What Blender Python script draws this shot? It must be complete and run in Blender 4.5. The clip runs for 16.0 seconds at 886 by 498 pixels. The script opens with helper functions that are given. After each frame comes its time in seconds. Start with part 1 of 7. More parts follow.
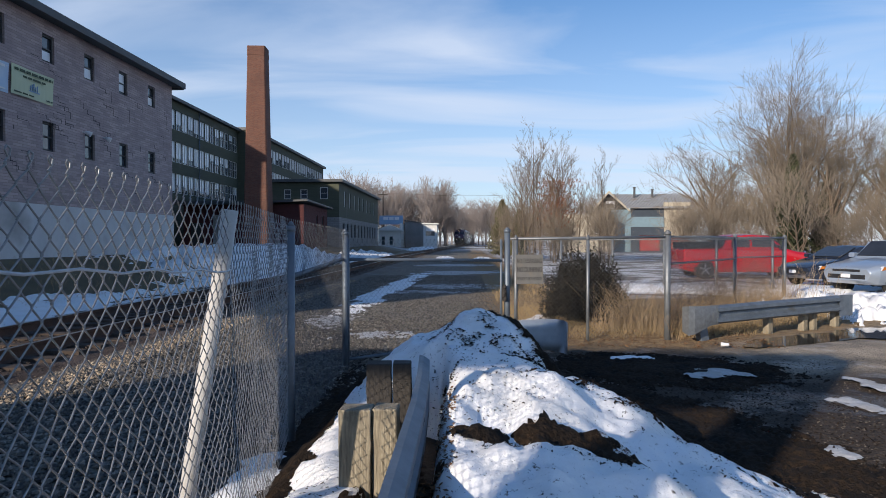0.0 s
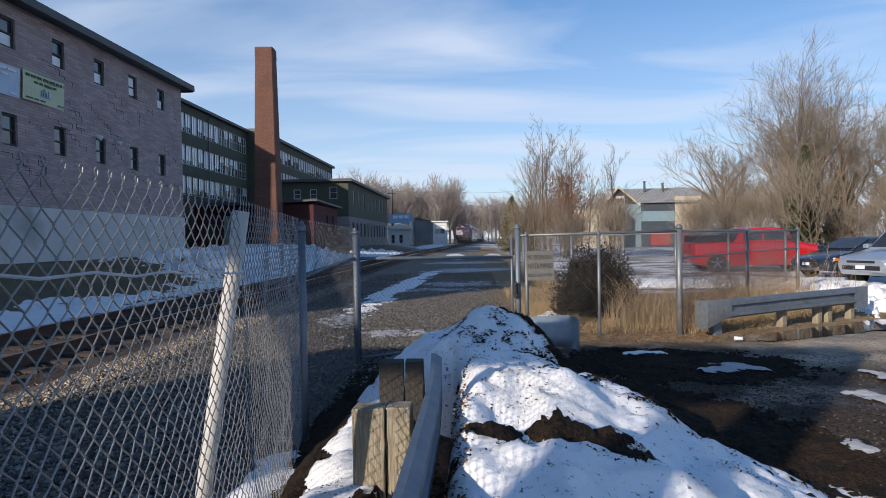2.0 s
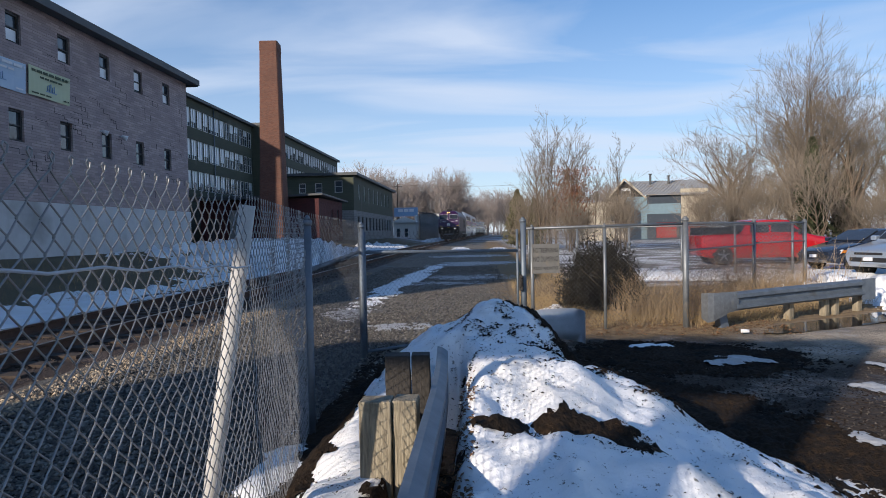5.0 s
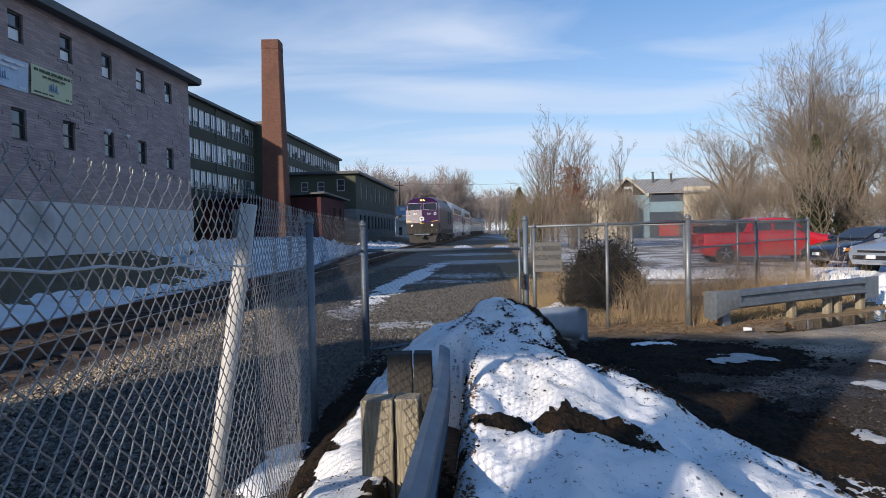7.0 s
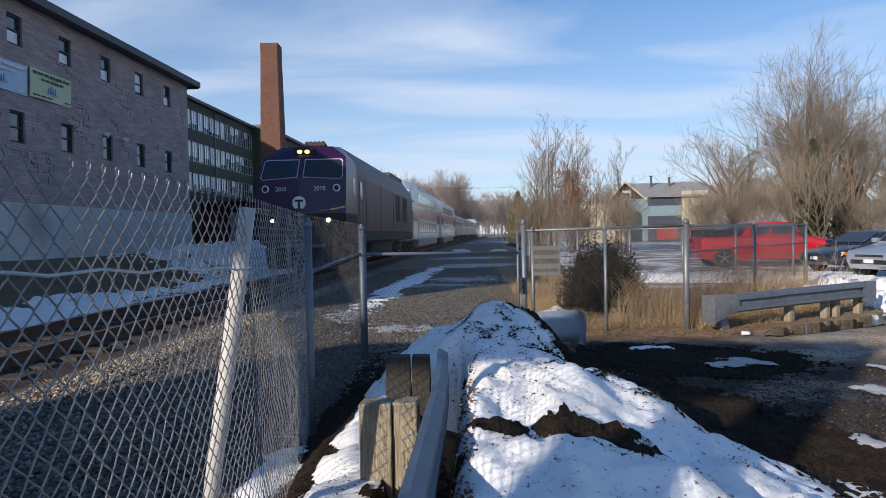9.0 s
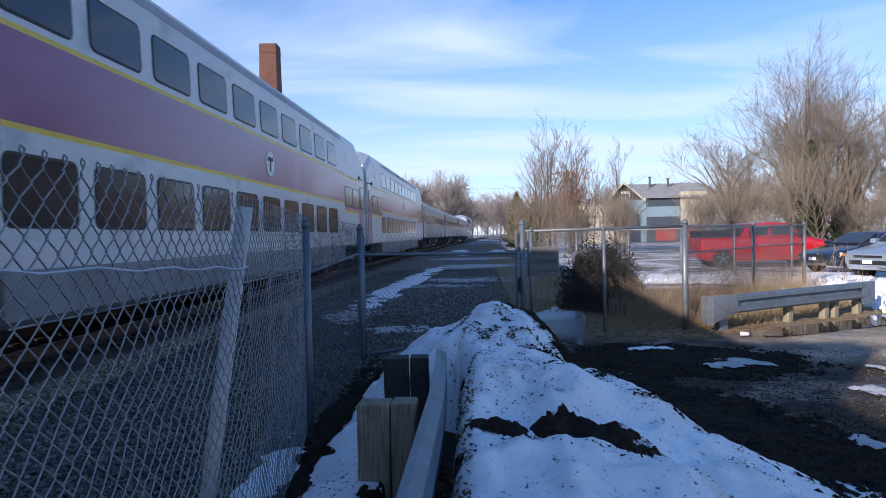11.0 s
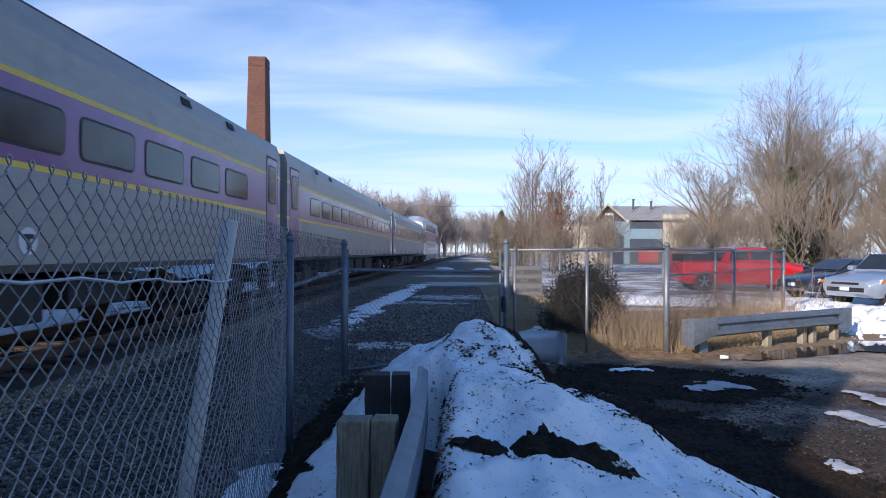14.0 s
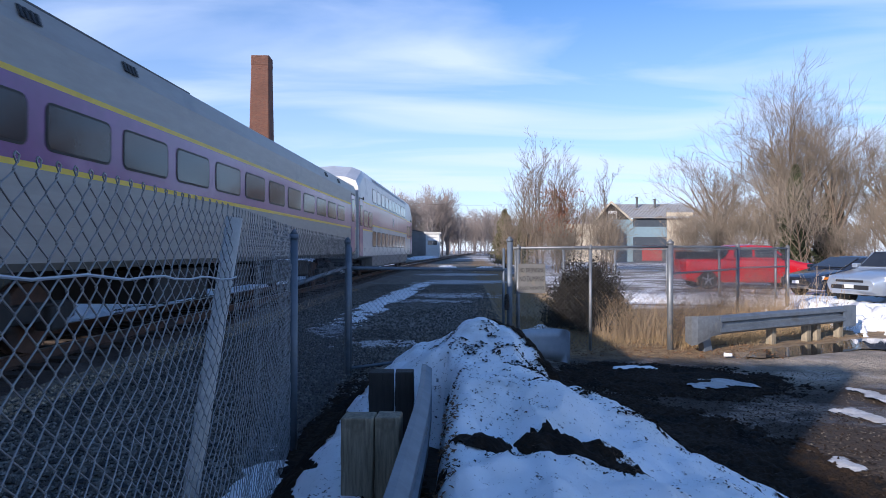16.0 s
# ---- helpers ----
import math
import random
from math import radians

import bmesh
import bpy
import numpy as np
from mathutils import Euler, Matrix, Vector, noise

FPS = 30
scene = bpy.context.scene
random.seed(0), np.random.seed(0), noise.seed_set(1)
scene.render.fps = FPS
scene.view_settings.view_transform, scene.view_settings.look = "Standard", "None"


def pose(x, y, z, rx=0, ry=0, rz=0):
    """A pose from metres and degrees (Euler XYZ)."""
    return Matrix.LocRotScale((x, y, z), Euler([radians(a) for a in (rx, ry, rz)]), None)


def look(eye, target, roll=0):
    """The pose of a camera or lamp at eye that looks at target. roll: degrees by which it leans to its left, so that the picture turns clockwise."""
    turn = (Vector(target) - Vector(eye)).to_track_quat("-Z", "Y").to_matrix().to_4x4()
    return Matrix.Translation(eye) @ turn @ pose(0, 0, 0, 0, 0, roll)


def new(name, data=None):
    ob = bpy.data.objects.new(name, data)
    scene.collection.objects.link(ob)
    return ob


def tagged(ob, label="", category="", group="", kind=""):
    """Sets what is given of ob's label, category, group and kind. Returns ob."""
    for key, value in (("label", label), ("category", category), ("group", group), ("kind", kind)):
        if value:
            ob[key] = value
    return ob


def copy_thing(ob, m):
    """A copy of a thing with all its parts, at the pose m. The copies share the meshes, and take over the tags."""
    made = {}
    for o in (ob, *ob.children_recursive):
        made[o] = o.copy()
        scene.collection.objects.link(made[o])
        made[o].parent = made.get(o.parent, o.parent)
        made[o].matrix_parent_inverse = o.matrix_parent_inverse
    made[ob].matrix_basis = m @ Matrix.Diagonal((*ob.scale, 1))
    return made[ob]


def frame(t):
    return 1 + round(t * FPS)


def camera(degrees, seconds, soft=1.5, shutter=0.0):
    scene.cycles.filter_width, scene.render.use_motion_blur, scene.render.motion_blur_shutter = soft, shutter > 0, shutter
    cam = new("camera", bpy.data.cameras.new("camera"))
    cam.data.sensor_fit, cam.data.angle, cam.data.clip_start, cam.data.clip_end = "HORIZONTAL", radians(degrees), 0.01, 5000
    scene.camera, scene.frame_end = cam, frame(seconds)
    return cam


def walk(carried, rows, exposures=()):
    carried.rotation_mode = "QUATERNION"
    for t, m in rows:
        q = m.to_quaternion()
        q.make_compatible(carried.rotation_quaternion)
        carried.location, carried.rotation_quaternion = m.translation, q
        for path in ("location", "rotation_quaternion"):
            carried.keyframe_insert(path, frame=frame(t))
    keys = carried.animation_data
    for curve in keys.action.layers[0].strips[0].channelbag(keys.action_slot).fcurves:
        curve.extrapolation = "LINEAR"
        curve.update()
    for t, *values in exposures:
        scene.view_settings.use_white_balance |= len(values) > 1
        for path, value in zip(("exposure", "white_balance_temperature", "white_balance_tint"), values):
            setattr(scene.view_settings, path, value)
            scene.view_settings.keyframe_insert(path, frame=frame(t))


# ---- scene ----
cam = camera(69.3, 16.0, 0.8, 0.08)
PATH = [
    (0, (0.031, -0.051, 1.632), (-0.035, 1.948, 1.607), -0.0),
    (0.5, (0.031, -0.057, 1.634), (-0.04, 1.942, 1.609), -0.2),
    (1, (0.029, -0.049, 1.632), (-0.059, 1.949, 1.6), -0.6),
    (1.5, (0.026, -0.045, 1.635), (-0.068, 1.952, 1.601), -0.6),
    (2, (0.027, -0.049, 1.633), (-0.07, 1.948, 1.601), -0.9),
    (2.5, (0.028, -0.05, 1.633), (-0.073, 1.947, 1.595), -1.0),
    (3, (0.027, -0.05, 1.633), (-0.079, 1.947, 1.59), -1.1),
    (3.5, (0.028, -0.05, 1.633), (-0.08, 1.947, 1.589), -1.2),
    (4, (0.027, -0.051, 1.634), (-0.083, 1.945, 1.588), -1.2),
    (6.5, (0.023, -0.046, 1.632), (-0.096, 1.949, 1.574), -1.1),
    (7, (0.027, -0.048, 1.633), (-0.094, 1.948, 1.576), -1.2),
    (7.5, (0.027, -0.044, 1.633), (-0.092, 1.951, 1.578), -1.3),
    (8, (0.027, -0.05, 1.632), (-0.089, 1.946, 1.582), -1.4),
    (8.5, (0.027, -0.049, 1.635), (-0.086, 1.947, 1.588), -1.4),
    (9, (0.027, -0.05, 1.634), (-0.089, 1.946, 1.588), -1.1),
    (9.2, (0.023, -0.05, 1.631), (-0.094, 1.946, 1.585), -1.0),
    (11.5, (0.029, -0.033, 1.628), (-0.079, 1.963, 1.587), -1.2),
    (12, (0.029, -0.049, 1.651), (-0.068, 1.948, 1.621), -1.1),
    (12.5, (0.027, -0.047, 1.628), (-0.036, 1.952, 1.604), -0.1),
    (13, (0.03, -0.057, 1.631), (-0.018, 1.942, 1.61), 0.1),
    (13.5, (0.02, -0.042, 1.631), (-0.031, 1.958, 1.623), 0.4),
    (14, (0.028, -0.051, 1.632), (-0.035, 1.948, 1.641), 0.3),
    (14.5, (0.024, -0.054, 1.63), (-0.035, 1.945, 1.645), 0.3),
    (15, (0.022, -0.043, 1.629), (-0.035, 1.956, 1.641), 0.4),
    (15.5, (0.025, -0.054, 1.631), (-0.036, 1.945, 1.637), 0.3),
    (16, (0.026, -0.057, 1.627), (-0.047, 1.942, 1.631), 0.2),
]
walk(cam, [(t, look(eye, target, roll)) for t, eye, target, roll in PATH],
     exposures=[(0, 0.1, 6250, 12), (9.2, 0.1, 6250, 12), (11.3, 0.42, 5750, 17), (16, 0.42, 5750, 17)])

# ---- small tools ----
def part(name, bm, material, parent=None, label="", smooth=False):
    """Link a bmesh as one mesh object; material may be one or a list of slots."""
    me = bpy.data.meshes.new(name)
    bm.to_mesh(me)
    bm.free()
    for m in (material if isinstance(material, (list, tuple)) else [material]):
        me.materials.append(m)
    if smooth:
        me.shade_smooth()
    ob = new(name, me)
    if parent is not None:
        ob.parent = parent
    if label:
        ob["label"] = label
    return ob


def raw(name, verts, faces, material, parent=None, label="", smooth=False):
    """Link plain vertices and faces as one mesh object."""
    me = bpy.data.meshes.new(name)
    me.from_pydata(verts, [], faces)
    me.materials.append(material)
    if smooth:
        me.shade_smooth()
    ob = new(name, me)
    if parent is not None:
        ob.parent = parent
    if label:
        ob["label"] = label
    return ob


def box(bm, x0, x1, y0, y1, z0, z1, m=None, slot=0, bevel=0.0):
    vs = [Vector((x, y, z)) for z in (z0, z1) for y in (y0, y1) for x in (x0, x1)]
    if m is not None:
        vs = [m @ v for v in vs]
    v = [bm.verts.new(p) for p in vs]
    made = []
    for f in ((0, 2, 3, 1), (4, 5, 7, 6), (0, 1, 5, 4), (2, 6, 7, 3), (0, 4, 6, 2), (1, 3, 7, 5)):
        face = bm.faces.new([v[i] for i in f])
        face.material_index = slot
        made.append(face)
    if bevel:
        edges = {e for f in made for e in f.edges}
        bmesh.ops.bevel(bm, geom=list(edges), offset=bevel, segments=2, affect="EDGES", profile=0.5)
    return bm


def tube(bm, p0, p1, r0, r1=None, n=8, caps=True, slot=0):
    p0, p1 = Vector(p0), Vector(p1)
    r1 = r0 if r1 is None else r1
    d = (p1 - p0).normalized()
    a = d.orthogonal().normalized()
    b = d.cross(a)
    rings = []
    for p, r in ((p0, r0), (p1, r1)):
        rings.append([bm.verts.new(p + (a * math.cos(2 * math.pi * i / n) + b * math.sin(2 * math.pi * i / n)) * r) for i in range(n)])
    for i in range(n):
        f = bm.faces.new((rings[0][i], rings[0][(i + 1) % n], rings[1][(i + 1) % n], rings[1][i]))
        f.material_index = slot
        f.smooth = n > 5
    if caps:
        bm.faces.new(rings[0][::-1]).material_index = slot
        bm.faces.new(rings[1]).material_index = slot
    return bm


def loft(bm, rings, slots=None, close=True, caps=True):
    """Skin rings of points; slots gives the material of each strip between neighbouring points."""
    vs = [[bm.verts.new(p) for p in r] for r in rings]
    n = len(rings[0])
    for a, b in zip(vs, vs[1:]):
        for i in range(n if close else n - 1):
            f = bm.faces.new((a[i], a[(i + 1) % n], b[(i + 1) % n], b[i]))
            if slots:
                f.material_index = slots[i]
    if caps:
        bm.faces.new(vs[0][::-1])
        bm.faces.new(vs[-1])
    return bm


def nb():
    return bmesh.new()


def sticks(segs, n=3):
    """Vertices and faces of many thin tapered rods, segs as rows of p0, p1, r0, r1."""
    s = np.array(segs, dtype=float)
    p0, p1, r0, r1 = s[:, :3], s[:, 3:6], s[:, 6:7], s[:, 7:8]
    d = p1 - p0
    d /= np.linalg.norm(d, axis=1, keepdims=True) + 1e-9
    ref = np.where(np.abs(d[:, 2:3]) < 0.9, np.array([[0, 0, 1.0]]), np.array([[1.0, 0, 0]]))
    a = np.cross(d, ref)
    a /= np.linalg.norm(a, axis=1, keepdims=True) + 1e-9
    b = np.cross(d, a)
    out = []
    for p, r in ((p0, r0), (p1, r1)):
        for i in range(n):
            w = 2 * math.pi * i / n
            out.append(p + (a * math.cos(w) + b * math.sin(w)) * r)
    v = np.stack(out, axis=1).reshape(-1, 3)
    base = np.arange(len(s))[:, None] * 2 * n
    fs = [np.concatenate([base + i, base + (i + 1) % n, base + n + (i + 1) % n, base + n + i], axis=1) for i in range(n)]
    return v.tolist(), np.concatenate(fs).tolist()


def thing(name, m, label, category, group="", kind=""):
    ob = new(name)
    ob.empty_display_size = 0.2
    ob.matrix_basis = m
    return tagged(ob, label, category, group, kind)


# ---- world and sun ----
SUN_AZ, SUN_EL = radians(36), radians(19)
SUN_DIR = Vector((-math.sin(SUN_AZ) * math.cos(SUN_EL), -math.cos(SUN_AZ) * math.cos(SUN_EL), math.sin(SUN_EL)))
world = bpy.data.worlds.new("sky")
scene.world = world
world.use_nodes = True
wn, wl = world.node_tree.nodes, world.node_tree.links
wn.clear()
sky = wn.new("ShaderNodeTexSky")
sky.sky_type, sky.sun_disc = "NISHITA", False
sky.sun_elevation, sky.sun_rotation = SUN_EL, math.pi + SUN_AZ
sky.air_density, sky.dust_density, sky.ozone_density = 1.0, 0.2, 4.0
coord = wn.new("ShaderNodeTexCoord")
# thin high cloud: streaks on a flat layer far above
sep = wn.new("ShaderNodeSeparateXYZ")
wl.new(coord.outputs["Generated"], sep.inputs[0])


def wmath(op, a, b):
    n = wn.new("ShaderNodeMath")
    n.operation = op
    for k, v in enumerate((a, b)):
        if isinstance(v, (int, float)):
            n.inputs[k].default_value = v
        else:
            wl.new(v, n.inputs[k])
    return n.outputs[0]


up = wmath("ADD", wmath("MAXIMUM", sep.outputs[2], 0.0), 0.12)
flat = wn.new("ShaderNodeCombineXYZ")
wl.new(wmath("DIVIDE", sep.outputs[0], up), flat.inputs[0])
wl.new(wmath("DIVIDE", sep.outputs[1], up), flat.inputs[1])
turn = wn.new("ShaderNodeMapping")
turn.inputs["Rotation"].default_value = (0, 0, radians(12))
turn.inputs["Scale"].default_value = (0.55, 1.5, 1)
wl.new(flat.outputs[0], turn.inputs[0])
wisp = wn.new("ShaderNodeTexNoise")
wisp.inputs["Scale"].default_value, wisp.inputs["Detail"].default_value = 0.9, 8
wisp.inputs["Roughness"].default_value, wisp.inputs["Distortion"].default_value = 0.5, 0.9
wl.new(turn.outputs[0], wisp.inputs[0])
amount = wn.new("ShaderNodeMapRange")
amount.inputs[1].default_value, amount.inputs[2].default_value = 0.44, 0.74
amount.inputs[3].default_value, amount.inputs[4].default_value = 0.0, 0.55
wl.new(wisp.outputs[0], amount.inputs[0])
low = wn.new("ShaderNodeMapRange")
low.inputs[1].default_value, low.inputs[2].default_value = 0.0, 0.42
low.inputs[3].default_value, low.inputs[4].default_value = 0.72, 0.05
wl.new(sep.outputs[2], low.inputs[0])
clear = wn.new("ShaderNodeMapRange")
clear.inputs[1].default_value, clear.inputs[2].default_value = 0.4, 0.85
clear.inputs[3].default_value, clear.inputs[4].default_value = 1.0, 0.35
wl.new(sep.outputs[2], clear.inputs[0])
cover = wmath("MULTIPLY", wmath("MINIMUM", wmath("ADD", amount.outputs[0], low.outputs[0]), 0.85), clear.outputs[0])
mix = wn.new("ShaderNodeMix")
mix.data_type = "RGBA"
wl.new(cover, mix.inputs[0])
vivid = wn.new("ShaderNodeHueSaturation")
vivid.inputs["Saturation"].default_value, vivid.inputs["Value"].default_value = 1.24, 1.3
wl.new(sky.outputs[0], vivid.inputs["Color"])
wl.new(vivid.outputs[0], mix.inputs[6])
mix.inputs[7].default_value = (6.9, 7.7, 8.9, 1)
back = wn.new("ShaderNodeBackground")
back.inputs[1].default_value = 0.096
wl.new(mix.outputs[2], back.inputs[0])
wout = wn.new("ShaderNodeOutputWorld")
wl.new(back.outputs[0], wout.inputs[0])

sun = new("sun", bpy.data.lights.new("sun", "SUN"))
sun.data.energy, sun.data.angle, sun.data.color = 5.0, radians(0.53), (1.0, 0.87, 0.7)
sun.matrix_basis = look((0, 0, 60), Vector((0, 0, 60)) - SUN_DIR)


# ---- materials ----
def material(name, base, other=None, rough=0.7, metal=0.0, scale=8.0, amount=0.5, bump=0.0, bump_scale=None,
             stain=None, stain_scale=0.7, stain_from=0.55, spec=0.5, coat=0.0, stretch=(1, 1, 1)):
    """Surface with grain between two colours, larger stains and fine relief, at world size."""
    m = bpy.data.materials.new(name)
    m.use_nodes = True
    n, l = m.node_tree.nodes, m.node_tree.links
    b = n["Principled BSDF"]
    b.inputs["Roughness"].default_value, b.inputs["Metallic"].default_value = rough, metal
    b.inputs["Specular IOR Level"].default_value = spec
    b.inputs["Coat Weight"].default_value = coat
    b.inputs["Coat Roughness"].default_value = 0.08
    other = other or tuple(c * 0.7 for c in base)
    tc = n.new("ShaderNodeTexCoord")
    mp = n.new("ShaderNodeMapping")
    mp.inputs["Scale"].default_value = stretch
    l.new(tc.outputs["Object"], mp.inputs[0])
    fine = n.new("ShaderNodeTexNoise")
    fine.inputs["Scale"].default_value, fine.inputs["Detail"].default_value = scale, 6
    fine.inputs["Roughness"].default_value = 0.65
    l.new(mp.outputs[0], fine.inputs[0])
    ramp = n.new("ShaderNodeMapRange")
    ramp.inputs[1].default_value, ramp.inputs[2].default_value = 0.5 - 0.3 * amount, 0.5 + 0.3 * amount
    l.new(fine.outputs[0], ramp.inputs[0])
    mx = n.new("ShaderNodeMix")
    mx.data_type = "RGBA"
    mx.inputs[6].default_value, mx.inputs[7].default_value = (*base, 1), (*other, 1)
    l.new(ramp.outputs[0], mx.inputs[0])
    colour = mx.outputs[2]
    if stain:
        big = n.new("ShaderNodeTexNoise")
        big.inputs["Scale"].default_value, big.inputs["Detail"].default_value = stain_scale, 5
        l.new(tc.outputs["Object"], big.inputs[0])
        sr = n.new("ShaderNodeMapRange")
        sr.inputs[1].default_value, sr.inputs[2].default_value = stain_from, stain_from + 0.12
        l.new(big.outputs[0], sr.inputs[0])
        m2 = n.new("ShaderNodeMix")
        m2.data_type = "RGBA"
        l.new(sr.outputs[0], m2.inputs[0])
        l.new(colour, m2.inputs[6])
        m2.inputs[7].default_value = (*stain, 1)
        colour = m2.outputs[2]
    l.new(colour, b.inputs["Base Color"])
    if bump:
        bn = n.new("ShaderNodeTexNoise")
        bn.inputs["Scale"].default_value, bn.inputs["Detail"].default_value = bump_scale or scale * 2, 5
        l.new(mp.outputs[0], bn.inputs[0])
        bu = n.new("ShaderNodeBump")
        bu.inputs["Strength"].default_value, bu.inputs["Distance"].default_value = 1.0, bump
        l.new(bn.outputs[0], bu.inputs["Height"])
        l.new(bu.outputs[0], b.inputs["Normal"])
    return m


def glow(name, colour, strength):
    m = bpy.data.materials.new(name)
    m.use_nodes = True
    b = m.node_tree.nodes["Principled BSDF"]
    b.inputs["Base Color"].default_value = (*colour, 1)
    b.inputs["Emission Color"].default_value, b.inputs["Emission Strength"].default_value = (*colour, 1), strength
    return m


GALV = material("galvanised_steel", (0.23, 0.245, 0.26), (0.14, 0.15, 0.16), 0.5, 0.5, 14, 0.8, 0.0008, 60, (0.3, 0.28, 0.25), 2.5, 0.6)
GALV_DULL = material("weathered_galvanised", (0.19, 0.225, 0.265), (0.115, 0.14, 0.17), 0.55, 0.45, 6, 0.8, 0.001, 40, (0.13, 0.13, 0.13), 1.8, 0.6)
# paler galvanised steel for the buried rail end and the tension wire
PALE_GALV = material("pale_galvanised", (0.5, 0.53, 0.56), (0.38, 0.41, 0.44), 0.5, 0.4, 10, 0.8, 0.001, 40)
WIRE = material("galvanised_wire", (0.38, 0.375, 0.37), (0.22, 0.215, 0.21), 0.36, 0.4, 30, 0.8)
# the same wire as a shaded copy: far mesh dimmed through its colour
FAR_WIRE = material("darker_wire", (0.2, 0.2, 0.2), (0.1, 0.1, 0.105), 0.5, 0.5, 12, 0.8)
PAINT_POST = material("pale_painted_post", (0.58, 0.565, 0.53), (0.4, 0.385, 0.36), 0.6, 0.0, 30, 0.9, 0.001, 90, (0.3, 0.28, 0.25), 6, 0.6)
WOOD = material("weathered_timber", (0.36, 0.31, 0.22), (0.14, 0.115, 0.08), 0.85, 0, 14, 0.7, 0.008, 22, (0.1, 0.085, 0.06), 5, 0.58, stretch=(4, 4, 0.35))
# tone lowered to carry the shade on the far guardrail post
DARK_WOOD = material("dark_timber", (0.045, 0.038, 0.032), (0.02, 0.018, 0.016), 0.8, 0, 12, 0.9, 0.004, 30, stretch=(3, 3, 0.4))
RUST = material("rusty_rail_steel", (0.15, 0.078, 0.048), (0.075, 0.042, 0.03), 0.8, 0.2, 9, 0.8, 0.002, 40, (0.06, 0.05, 0.05), 1.2)
RAIL_TOP = material("worn_rail_head", (0.5, 0.48, 0.46), (0.35, 0.33, 0.31), 0.28, 0.9, 6, 0.6)
TIE = material("creosoted_tie", (0.07, 0.048, 0.035), (0.04, 0.03, 0.024), 0.9, 0, 12, 0.9, 0.004, 24, stretch=(1, 4, 4))
WHITE = material("white_car_paint", (0.7, 0.69, 0.67), (0.58, 0.57, 0.55), 0.45, 0, 3, 0.8, 0, None, (0.42, 0.42, 0.42), 0.9, 0.58, coat=0.3, stretch=(1, 1, 3))
SILVER = material("fluted_grey_car_side", (0.37, 0.355, 0.325), (0.3, 0.285, 0.26), 0.42, 0.15, 2.5, 0.8, 0, None, (0.25, 0.245, 0.235), 0.8, 0.6, stretch=(1, 0.6, 3))
PURPLE = material("purple_car_paint", (0.215, 0.06, 0.235), (0.16, 0.045, 0.18), 0.3, 0, 2.5, 0.8, 0, None, (0.3, 0.13, 0.3), 0.7, 0.6, coat=0.4)
LOCO_PURPLE = material("deep_purple_paint", (0.04, 0.008, 0.052), (0.028, 0.006, 0.037), 0.36, 0, 3, 0.8, coat=0.1)
LOCO_SIDE = material("dark_plum_loco_side", (0.07, 0.03, 0.04), (0.045, 0.02, 0.027), 0.48, 0.0, 3, 0.8, 0, None, (0.11, 0.06, 0.07), 1.0, 0.6, spec=0.35, stretch=(1, 1, .3))
MAGENTA = material("faded_magenta_car_paint", (0.27, 0.03, 0.15), (0.19, 0.022, 0.115), 0.3, 0, 1.2, 0.8, 0, None, (0.33, 0.12, 0.26), 0.5, 0.6, coat=0.4, stretch=(1, 1, 3))
YELLOW = material("yellow_stripe", (0.85, 0.6, 0.05), (0.72, 0.5, 0.04), 0.4, 0, 3, 0.6)
BLACK = material("black_running_gear", (0.03, 0.028, 0.027), (0.05, 0.042, 0.036), 0.75, 0.2, 8, 0.9)
GASKET = material("black_rubber", (0.012, 0.012, 0.013), None, 0.55)
TINT = material("tinted_glass", (0.03, 0.035, 0.045), (0.022, 0.026, 0.034), 0.08, 0, 1.0, 0.5, spec=0.45)
GLASS = material("window_glass", (0.06, 0.075, 0.09), (0.035, 0.045, 0.055), 0.05, 0, 0.8, 0.8, spec=1.0)
LAMP_WARM = glow("headlight_glow", (1.0, 0.58, 0.14), 3.2)
LAMP_WHITE = glow("ditch_light_glow", (1.0, 0.93, 0.8), 6)
CONCRETE = material("weathered_concrete", (0.42, 0.41, 0.38), (0.3, 0.29, 0.27), 0.9, 0, 3, 0.9, 0.004, 30, (0.2, 0.19, 0.17), 0.4, 0.58)


